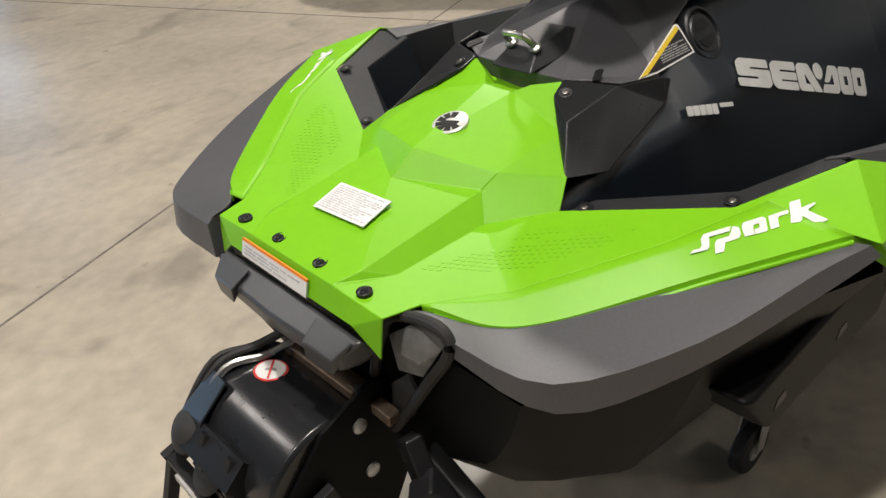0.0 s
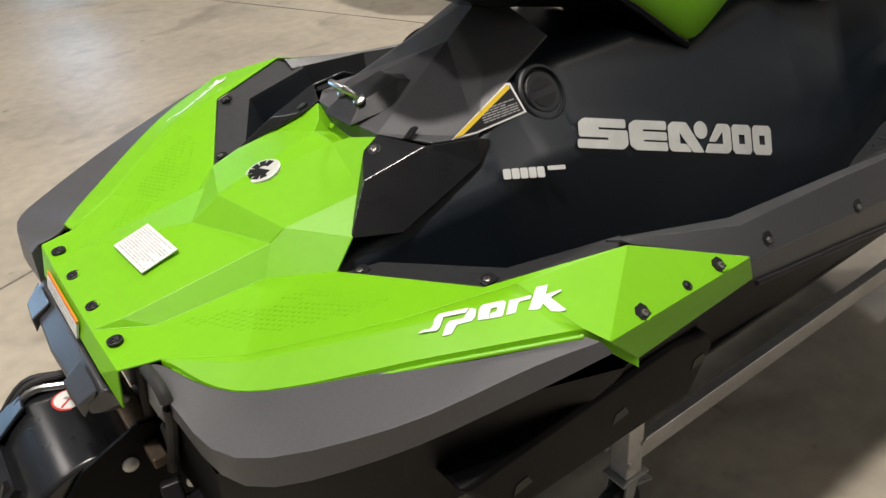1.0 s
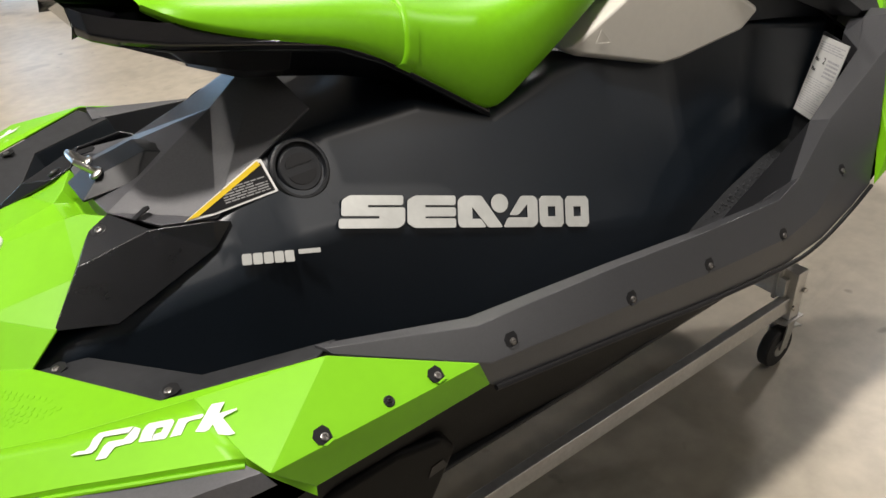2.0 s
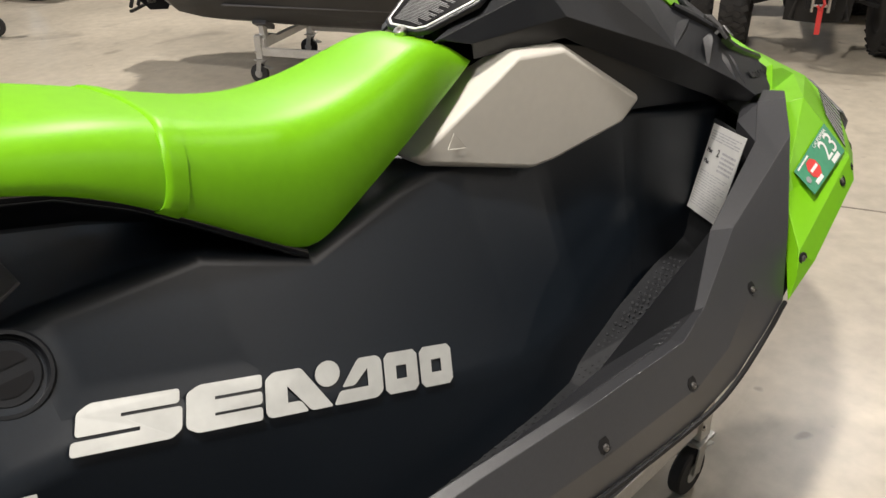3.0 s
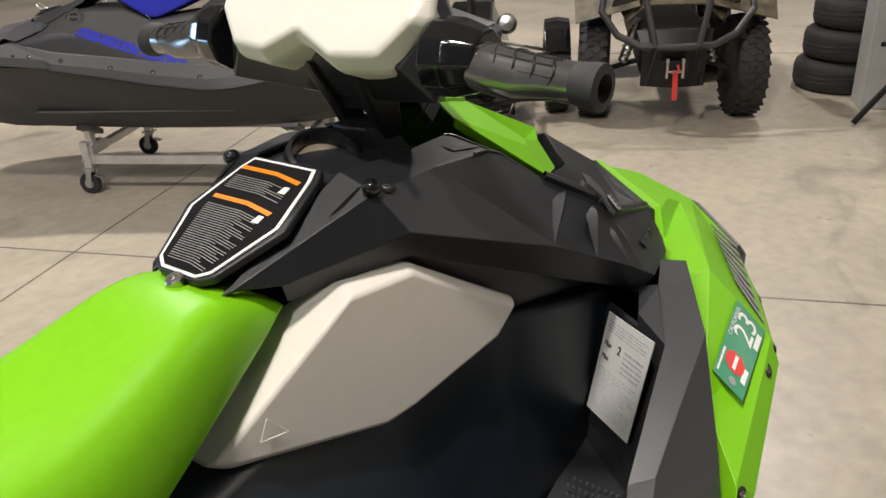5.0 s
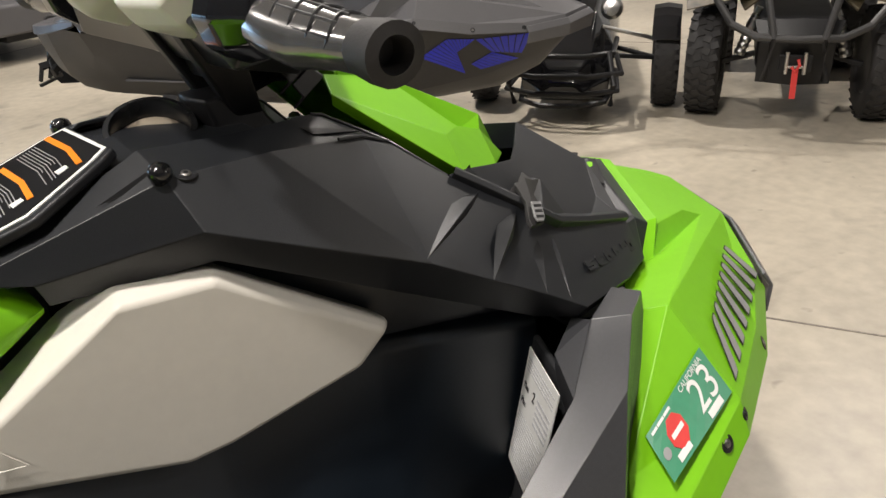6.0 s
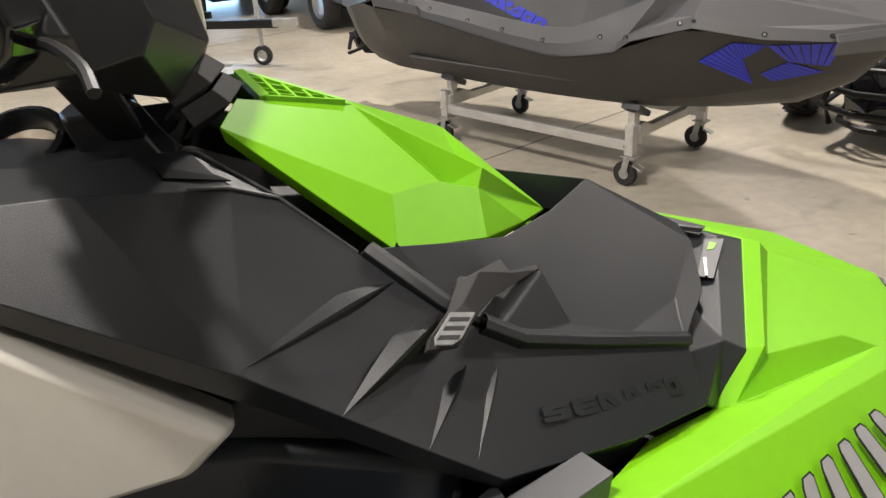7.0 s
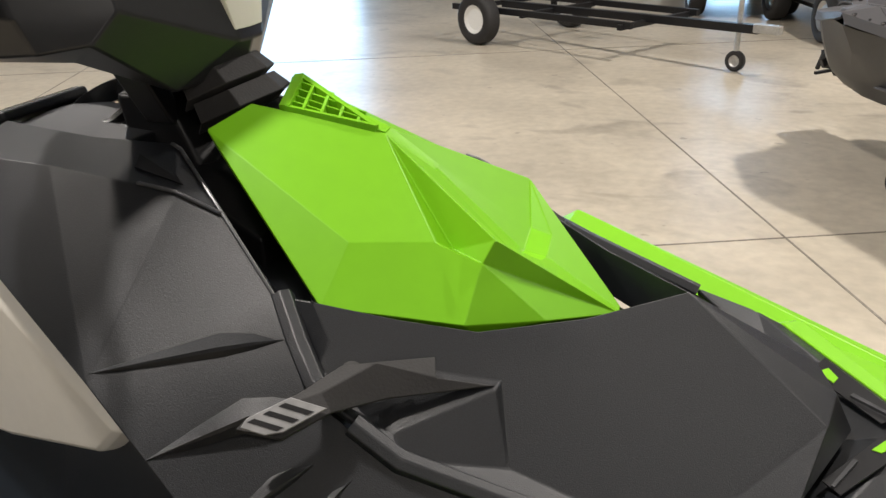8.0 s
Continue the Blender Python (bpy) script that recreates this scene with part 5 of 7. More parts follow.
    part("bar_cover", facets(C, ["a0 a i i0", "a b j i", "b b2 c k j", "i0 i j k d d0", "k c d", "a0 a e e0", "a b f e", "b b2 f", "b2 c h f", "c d g h", "d d0 g0 g"], inside=(1.79, 0, 1.41)), cover, st, "beige padded handlebar cover", bevel=0.007, segments=4)
    # blades that carry the bar: two splayed plates and a cross web
    for sg in (1, -1):
        B = dict(a=(1.756, 0.050, 1.362), b=(1.826, 0.036, 1.232), c=(1.862, 0.040, 1.232), d=(1.836, 0.060, 1.310), e=(1.756, 0.030, 1.358), f=(1.826, 0.020, 1.236), g=(1.862, 0.018, 1.236), h=(1.836, 0.030, 1.310))
        part("column_blade", facets(B, ["a b c d", "e f g h", "a b f e", "d c g h", "a d h e", "b c g f"], inside=(1.81, -0.06 * sg, 1.30), mirror=False, side=sg), INK, st, bevel=0.004)
    part("column_web", box(1.815, 0, 1.300, 0.02, 0.07, 0.045, pose(0, 0, 0, 0, -20, 0)), INK, st, bevel=0.004)
    for sg in (1, -1):
        rings = []
        for y, r, k in ((0.176, 0.047, 1.1), (0.205, 0.046, 1.1), (0.228, 0.040, 1.05), (0.243, 0.035, 1)):
            rings.append([(1.772 + 0.02 * (y - 0.15) + r * k * math.cos(t), -sg * y, 1.372 + r * math.sin(t)) for t in [math.tau * i / 10 for i in range(10)]])
        part("switch_housing", loft(rings, close=True), GLOSS, st, "glossy black switch housing", bevel=0.004)
        rings = []
        for y, r in ((0.228, 0.0300), (0.234, 0.0310), (0.26, 0.0285), (0.29, 0.0260), (0.33, 0.0240), (0.352, 0.0250), (0.372, 0.0285), (0.381, 0.0285), (0.383, 0.0170), (0.362, 0.0150)):
            wing = 0.45 * math.exp(-((y - 0.285) / 0.035) ** 2)
            rings.append([(1.768 + 0.06 * (y - 0.23) + r * (1 + wing * max(0.0, math.cos(t - 3.9)) ** 3) * math.cos(t) * (1.12 if math.cos(t) > 0 else 1), -sg * y, 1.368 - 0.10 * (y - 0.23) + 0.9 * r * (1 + wing * max(0.0, math.cos(t - 3.9)) ** 3) * math.sin(t)) for t in [math.tau * i / 20 for i in range(20)]])
        gr = part("grip", loft(rings[:6], close=True), rubber, st, "worn shiny rubber hand grip", smooth=True)
        part("grip_end", loft(rings[5:], close=True), RUBBER, gr, "dull black open end of the grip", smooth=True)
        bm = bmesh.new()
        for y in (0.262, 0.285, 0.308, 0.331):
            tube([(1.769 + 0.06 * (y - 0.23) + (0.0385 - 0.042 * y) * math.cos(t), -sg * (y + 0.004 * math.sin(3 * t)), 1.368 - 0.10 * (y - 0.23) + (0.0352 - 0.038 * y) * math.sin(t)) for t in [math.tau * i / 24 for i in range(25)]], 0.0016, 6, bm)
        for a in (0.4, 1.0, 1.6, 2.2, 2.8):
            tube([(1.768 + 0.06 * (y - 0.23) + (0.0378 - 0.042 * y) * math.cos(a), -sg * y, 1.368 - 0.10 * (y - 0.23) + (0.0348 - 0.038 * y) * math.sin(a)) for y in (0.258, 0.285, 0.31, 0.335)], 0.0012, 6, bm)
        part("grip_rib", bm, INK, gr, smooth=True)
        LV = rounded([(1.805, 0.205, 1.358), (1.828, 0.235, 1.356), (1.846, 0.268, 1.346), (1.852, 0.292, 1.334)], 3)
        part("lever", tube([(x, -s * sg, z) for x, s, z in LV], 0.0048, 8), INK, st, smooth=True)
    return st


def console(root, dark):
    """The dash behind the bars: the warning plate, a ring-shaped holder and a small knob."""
    m = plane_pose((1.483, -0.0, 1.166), (1.676, -0.0, 1.243), (1.483, 0.1, 1.166))
    out = [(0, -0.030), (0.012, -0.046), (0.10, -0.078), (0.185, -0.062), (0.205, -0.054), (0.205, 0.054), (0.185, 0.062), (0.10, 0.078), (0.012, 0.046), (0, 0.030)]
    base = part("glovebox_lid", prism([(x, y * 1.13) for x, y in out], 0.012, m @ pose(0, 0, -0.010)), DARK, root, "black glovebox lid behind the handlebar", bevel=0.004)
    part("warning_edge", prism([(0.004 + x * 0.96, y * 1.0) for x, y in out], 0.0012, m @ pose(0, 0, 0.002)), WHITE, base, "white edge of the warning label")
    part("warning_label", prism([(0.008 + x * 0.92, y * 0.93) for x, y in out], 0.0012, m @ pose(0, 0, 0.0028)), LABELBLACK, base, "black warning label with orange bands")
    bm = bmesh.new()
    for x in (0.168, 0.112):
        prism([(x, -0.050), (x + 0.008, -0.006), (x + 0.008, 0.056), (x + 0.0145, 0.056), (x + 0.0145, -0.005), (x + 0.0065, -0.052)], 0.0010, m @ pose(0, 0, 0.0038), bm)
    part("warning_band", bm, ORANGE, base, "orange band")
    bm = bmesh.new()
    rnd = random.Random(5)
    for k in range(42):
        x = 0.016 + 0.0036 * k
        if 0.106 < x < 0.136 or x > 0.162:
            continue
        wide = 0.030 + 0.25 * min(x, 0.1)
        end = max(-0.046 + 0.034 * rnd.random() * (k % 4 > 1), -wide)
        fall = 0.003 + 0.17 * (end + 0.006)
        prism([(x + fall, end), (x + 0.003, -0.006), (x + 0.003, wide), (x + 0.0041, wide), (x + 0.0041, -0.0056), (x + fall + 0.0011, end)], 0.0006, m @ pose(0, 0, 0.0038), bm)
    part("lock", turned([(0.011, -0.004), (0.011, 0.004), (0.009, 0.006), (0.004, 0.006), (0.003, 0.003), (0.0005, 0.003)], m @ pose(-0.006, -0.004, 0), 16), STEEL, base, "bright steel lock at the foot of the lid", smooth=True)
    tagged(part("small_print", bm, PRINTDIM, base), kind="stuff")
    for x, y in ((0.150, -0.050), (0.098, -0.052)):
        part("pictogram", prism([(0, 0), (0.012, 0), (0.012, 0.009), (0, 0.012)], 0.0008, m @ pose(x, y + 0.006, 0.0038)), WHITE, base)
    part("ring_holder", turned([(0.034, -0.03), (0.038, 0.0), (0.044, 0.012), (0.050, 0.010), (0.053, -0.002), (0.053, -0.035)], pose(1.742, 0.004, 1.228, 25, -12, 0), 28), CAPBLACK, root, "satin black ring-shaped holder in the dash", smooth=True)
    # added disc: stands for the concrete visible through the open ring
    part("holder_floor", turned([(0.001, 0), (0.040, 0)], pose(1.742, 0.004, 1.219, 25, -12, 0), 20), FLOORTAN, root, "added tan disc for the hall floor seen through the holder")
    D = dict(a=(1.66, 0, 1.225), b=(1.66, 0.085, 1.218), c=(1.69, 0.10, 1.225), d=(1.83, 0.09, 1.225), e=(1.84, 0, 1.225), f=(1.70, 0, 1.236))
    part("dash", facets(D, ["a b c f", "f c d e"], inside=(1.7, 0, 1.0)), dark, root, bevel=0.004, thick=0.02)
    for sg in (1, -1):
        k = part("knob", turned([(0.008, -0.006), (0.009, 0.001), (0.0115, 0.005), (0.0122, 0.010), (0.0105, 0.015), (0.006, 0.0185), (0.0005, 0.0192)], pose(1.687, -0.122 * sg, 1.2185, 25 * sg, 0, 0), 18), GLOSS, root, "small black ball knob", smooth=True)
        screw((1.712, -0.128 * sg, 1.2195), (0, -0.3 * sg, 1), k, 0.0095)


def stern_gear(root):
    """Jet nozzle with its reverse gate, the rear step and the folded boarding step."""
    gate = part("reverse_gate", turned([(0.02, -0.125), (0.108, -0.125), (0.114, -0.118), (0.114, 0.118), (0.108, 0.125), (0.02, 0.125)], pose(-0.085, 0, 0.520, 90, 0, 0), 40), CAPBLACK, root, "satin black reverse gate of the jet pump", bevel=0.003)
    side = part("gate_cheek", prism([(0.13, 0.13), (0.07, 0.15), (-0.02, 0.115), (-0.11, 0.02), (-0.12, -0.07), (-0.05, -0.13), (0.08, -0.12), (0.14, -0.02)], 0.008, pose(-0.075, -0.126, 0.515, 90, 0, 0)), HULL, gate, bevel=0.002)
    for dx, dz in ((0.040, 0.088), (0.115, 0.0), (0.048, -0.008)):
        part("bolt", turned([(0.012, 0), (0.012, 0.004), (0.006, 0.007), (0.001, 0.007)], pose(-0.075 + dx, -0.134, 0.515 + dz, 90, 0, 0), 12), ZINC, side, smooth=True)
    m = pose(-0.070, 0.032, 0.6335, 0, 7, 0)
    part("warning_disc", turned([(0.0005, 0), (0.0265, 0), (0.0265, 0.0014), (0.0005, 0.0014)], m, 28), RED, gate, "round red and white warning sticker")
    part("warning_disc_face", turned([(0.0005, 0.001), (0.0232, 0.001), (0.0232, 0.0022), (0.0005, 0.0022)], m, 28), WHITE, gate)
    bm = prism([(-0.022, -0.0016), (0.022, -0.0016), (0.022, 0.0016), (-0.022, 0.0016)], 0.003, m @ pose(0, 0, 0, 0, 0, 45))
    part("warning_bar", bm, RED, gate)
    part("warning_mark", prism([(-0.009, -0.003), (0.010, -0.002), (0.007, 0.004), (-0.008, 0.003)], 0.0027, m @ pose(0, 0, 0, 0, 0, -50)), LABELGREY, gate)
    bm = turned([(0.115, 0.06), (0.10, 0.0), (0.088, -0.10), (0.075, -0.17), (0.065, -0.17), (0.075, -0.10)], pose(-0.02, 0, 0.49, 0, 90, 0), 28)
    part("jet_nozzle", bm, INK, root, "black jet nozzle", smooth=True)
    # moulded ribs and the outer hoop of the gate
    bm = bmesh.new()
    for k in range(4):
        y = 0.070 - 0.036 * k
        tube([(-0.085 + (0.119 + 0.006 * (k % 2)) * math.cos(a), y, 0.52 + (0.119 + 0.006 * (k % 2)) * math.sin(a)) for a in [math.radians(146 + 9 * i) for i in range(8)]], 0.011, 6, bm)
    box(-0.193, 0.01, 0.565, 0.05, 0.14, 0.035, pose(0, 0, 0, 0, -40, 0), bm)
    part("gate_rib", bm, INK, gate)
    hoop = part("gate_hoop", bar((-0.225, -0.15, 0.475), (-0.225, 0.13, 0.505), 0.022, 0.018), INK, root, "black steering hoop behind the jet nozzle", bevel=0.003)
    part("hoop_bar", bar((-0.265, -0.15, 0.37), (-0.265, 0.13, 0.40), 0.022, 0.018), INK, hoop, bevel=0.003)
    for y in (0.12, 0.03, -0.06, -0.14):
        part("hoop_post", bar((-0.225, y, 0.50), (-0.265, y, 0.395), 0.018, 0.02), INK, hoop, bevel=0.002)
    for y in (0.128, -0.145):
        part("hoop_arm", bar((-0.235, y, 0.495), (-0.10, y, 0.53), 0.016, 0.035), INK, hoop, bevel=0.002)
    part("hoop_slot", bar((-0.238, -0.10, 0.478), (-0.238, 0.09, 0.494), 0.006, 0.012), ALUM, root)
    part("nozzle_cap", turned([(0.034, -0.03), (0.040, 0.0), (0.034, 0.04), (0.012, 0.052), (0.001, 0.052)], pose(-0.175, 0.085, 0.545, 0, -50, 0), 20), RUBBER, root, smooth=True)
    br = part("pump_bracket", bar((0.0, 0.08, 0.618), (0.0, -0.10, 0.622), 0.034, 0.018), BRASS, root, "bronze-grey metal bracket over the jet pump", bevel=0.003)
    part("bracket_arm", bar((0.0, -0.08, 0.624), (0.002, -0.172, 0.612), 0.022, 0.020), BRASS, br, bevel=0.003)
    for y in (0.02, -0.10):
        part("bolt", turned([(0.008, 0), (0.008, 0.005), (0.001, 0.006)], pose(-0.004, y, 0.630), 10), STEEL, br)
    bm = bmesh.new()
    for k in range(6):
        turned([(0.024, -0.006), (0.034, 0.0), (0.024, 0.006)], pose(-0.150 - 0.012 * k, 0.045 - 0.004 * k, 0.600 - 0.014 * k, 0, -42, 0), 16, bm)
    part("bellows", bm, RUBBER, gate, "black rubber bellows on the steering cable", smooth=True)
    SH = dict(a=(-0.13, 0.105, 0.635), b=(-0.135, 0.055, 0.640), c=(-0.19, 0.052, 0.598), d=(-0.192, 0.110, 0.590), e=(-0.205, 0.10, 0.555), f=(-0.13, 0.122, 0.600), g=(-0.185, 0.128, 0.560), h=(-0.205, 0.056, 0.560))
    part("gate_shell", facets(SH, ["a b c d", "d c h e", "a d g f", "d e g"], inside=(-0.13, 0.08, 0.55), mirror=False, side=-1), BLACK, gate, "black angular shell", bevel=0.004, thick=0.006)
    for k, (y, z) in enumerate(((0.082, -0.01), (0.098, 0.0), (0.112, -0.008))):
        part("cable", tube(rounded([(-0.01, -0.03 + y, 0.655 + z), (-0.06, -0.02 + y, 0.650 + z), (-0.12, 0.0 + y, 0.640), (-0.18, 0.01 + y, 0.575), (-0.20, 0.02 + y, 0.52)], 5), 0.006, 8), RUBBER if k else STEEL, gate, smooth=True)
    # rear step
    S = dict(a=(-0.030, 0, 0.782), b=(-0.030, 0.172, 0.774), c=(-0.060, 0.155, 0.752), c0=(-0.068, 0, 0.758), d=(-0.058, 0.150, 0.727), d0=(-0.066, 0, 0.730), e=(-0.02, 0.145, 0.712), e0=(-0.02, 0, 0.714), f=(0.0, 0.172, 0.74), g=(0.0, 0, 0.74))
    rs = part("rear_step", facets(S, ["g f b a", "a b c c0", "c0 c d d0", "d0 d e e0", "b f e d c", "f g e0 e"], inside=(-0.03, 0, 0.73)), RAIL, root, "dark grey plastic step below the stern", bevel=0.006, segments=3)
    for sg in (1, -1):
        B = dict(a=(-0.040, 0.085, 0.778), b=(-0.040, 0.165, 0.774), c=(-0.072, 0.090, 0.758), d=(-0.068, 0.150, 0.752), e=(-0.072, 0.092, 0.732), f=(-0.066, 0.146, 0.726))
        part("step_boss", facets(B, ["a b d c", "c d f e", "a c e", "b d f"], inside=(-0.03, -0.12 * sg, 0.74), mirror=False, side=sg), RAIL, rs, bevel=0.003)
    m = plane_pose((-0.0295, 0.11, 0.790), (-0.0295, -0.06, 0.790), (-0.022, 0.11, 0.816))
    sl = part("stern_label", prism([(0, 0.0), (0.165, 0.0), (0.165, 0.0235), (0, 0.0235)], 0.003, m), WHITE, root, "long white warning label on the stern edge")
    part("stern_label_band", prism([(0, 0.0235), (0.165, 0.0235), (0.165, 0.028), (0, 0.028)], 0.003, m), ORANGE, root, "orange band")
    text_bars("stern_print", sl, m @ pose(0.006, 0.004, 0.003), 0.152, 0.016, 3, TAGGREY, seed=9, lift=0.0006)
    # folded boarding step
    ring = rounded([(0.020, -0.150, 0.750), (0.020, -0.172, 0.786), (0.020, -0.228, 0.811), (0.020, -0.278, 0.815), (0.020, -0.284, 0.782), (0.020, -0.240, 0.712), (0.018, -0.190, 0.632), (0.016, -0.150, 0.572)], 4)
    back = rounded([(0.016, -0.140, 0.578), (0.016, -0.118, 0.643), (0.018, -0.132, 0.706), (0.020, -0.150, 0.750)], 4)
    loop = tube(ring, 0.0085, 10)
    tube(back, 0.0085, 10, loop)
    st = part("boarding_step", loop, RUBBER, root, "black folded boarding step hanging at the stern", smooth=True)
    G = dict(a=(0.022, 0.160, 0.748), b=(0.022, 0.212, 0.792), c=(0.022, 0.262, 0.800), d=(0.022, 0.268, 0.778), e=(0.022, 0.224, 0.708), f=(0.022, 0.170, 0.690), m=(0.012, 0.190, 0.738), n=(0.012, 0.232, 0.742))
    part("step_pad", facets(G, ["a b m", "b c n m", "c d n", "d e n", "m n e f", "f a m"], inside=(0.06, -0.21, 0.75), mirror=False), ALUMGREY, st, "grey rubber tread of the boarding step", bevel=0.0015, thick=0.006)
    part("step_web", prism([(0.0, 0.0), (0.05, 0.02), (0.066, 0.07), (0.05, 0.10), (0.01, 0.06)], 0.006, plane_pose((0.024, -0.145, 0.600), (0.024, -0.19, 0.600), (0.024, -0.145, 0.66))), RUBBER, st)
    hg = part("step_hinge", bar((-0.03, -0.25, 0.56), (0.02, -0.30, 0.48), 0.05, 0.05), INK, root, bevel=0.006)
    part("hinge_arm", bar((0.0, -0.20, 0.60), (-0.01, -0.26, 0.50), 0.03, 0.04), INK, hg, bevel=0.005)
    part("hinge_arm", bar((0.02, -0.21, 0.56), (0.02, -0.33, 0.50), 0.03, 0.05), INK, hg, bevel=0.005)


def watercraft(label, main, cover, pads, trim, dark, panel, hullmat, mark, decals=True):
    root = thing("personal_watercraft", label, "jet ski", "jet skis in the hall")
    hull(root, hullmat)
    deck = rear_deck(root, main, trim)
    bumper(root, trim)
    gunwale(root, RAIL if decals else trim)
    tray(root, trim, BLACK if decals else trim)
    body = middle(root, panel, trim)
    tow_eye(root)
    seat(root, cover, GLOSS)
    knee_pad(root, pads)
    hd = hood(root, dark)
    scoop(root, main, dark)
    lid(root, dark, main)
    bw = bow(root, main, trim)
    steering(root, pads, dark, GRIP)
    console(root, dark)
    stern_gear(root)
    for sg in (1, -1):
        # large mark on each flank
        bl, br, tr, tl = (0.769, -0.2405 * sg, 0.8765), (1.324, -0.2635 * sg, 0.6775), (1.347, -0.2325 * sg, 0.7345), (0.799, -0.2030 * sg, 0.9165)
        m = Patch(bl, br, tr, tl) if sg > 0 else Patch(br, bl, tl, tr)
        H = 0.0565
        row = [(0.0, 0.128, "fold"), (0.133, 0.105, "slot"), (0.243, 0.107, "wedge"), (0.351, 0.090, "hook"), (0.446, 0.066, "ring"), (0.518, 0.068, "ring")]
        blocks = [(x, 0, w, H, k) for x, w, k in row] + [(0.322, H * 0.46, 0.042, H * 0.6, "dot")]
        wordmark("flank_mark", body, shifted(m, 0, 0, 0.0028), blocks, mark, "silver block mark on the flank", 0.0008)
        # filler cap
        m2 = plane_pose((0.752, -0.1725 * sg, 0.962), (0.80, -0.1745 * sg, 0.953), (0.77, -0.1465 * sg, 1.001))
        if sg < 0:
            m2 = m2 @ pose(0, 0, 0, 180, 0, 0)
        cap = part("round_cap", turned([(0.050, -0.02), (0.050, 0.003), (0.047, 0.006), (0.043, 0.006), (0.041, 0.000), (0.038, -0.002), (0.036, 0.003), (0.034, 0.005), (0.020, 0.004), (0.0005, 0.004)], m2, 32), dark, body, "round black cap with two finger hollows", smooth=True)
        # the two finger hollows are flat ink half-rounds, their shade as colour
        for k in (1, -1):
            part("cap_hollow", prism([(0.024 * math.cos(t), k * (0.007 + 0.018 * math.sin(t))) for t in [math.pi * n / 10 for n in range(11)]], 0.0012, m2 @ pose(0, 0, 0.0044, 0, 0, 12)), INK, cap)
    return root, deck, body, hd, bw


ski, ski_deck, ski_body, ski_hood, ski_bow = watercraft("lime green, black and grey jet ski standing on an aluminium dolly", GREEN, VINYL, BEIGE, GREY, DARK, BLACK, HULL, SILVER)


STERN_STROKES = (
    ((0.002, 0.040), (0.011, 0.0435), (0.020, 0.0425), (0.027, 0.0465), (0.036, 0.056), (0.046, 0.061), (0.0865, 0.058), (0.0775, 0.052), (0.0475, 0.0545), (0.0395, 0.0475), (0.032, 0.0405), (0.0255, 0.037)),
    ((0.026, 0.027), (0.0425, 0.0425), (0.050, 0.0465), (0.068, 0.0455), (0.0782, 0.0512), (0.0878, 0.057), (0.093, 0.053), (0.083, 0.043), (0.074, 0.0385), (0.054, 0.0385), (0.038, 0.0265)),
    ((0.096, 0.0358), (0.0815, 0.0374), (0.0933, 0.0497), (0.1005, 0.0548), (0.1055, 0.0567), (0.1335, 0.055), (0.1340, 0.0517), (0.1155, 0.0367), (0.1115, 0.0346), (0.0968, 0.0357), (0.1028, 0.0425), (0.112, 0.0431), (0.1187, 0.0485), (0.110, 0.0488), (0.1018, 0.0426)),
    ((0.118, 0.0352), (0.140, 0.053), (0.170, 0.0522), (0.1685, 0.0498), (0.1635, 0.0477), (0.150, 0.0482), (0.145, 0.0462), (0.131, 0.0351)),
    ((0.148, 0.035), (0.162, 0.0442), (0.179, 0.0555), (0.187, 0.060), (0.2025, 0.059), (0.187, 0.0487), (0.210, 0.0495), (0.2085, 0.0478), (0.1905, 0.0442), (0.1875, 0.0428), (0.188, 0.0244), (0.180, 0.0237), (0.170, 0.027), (0.172, 0.0389), (0.164, 0.0341), (0.158, 0.0326)))


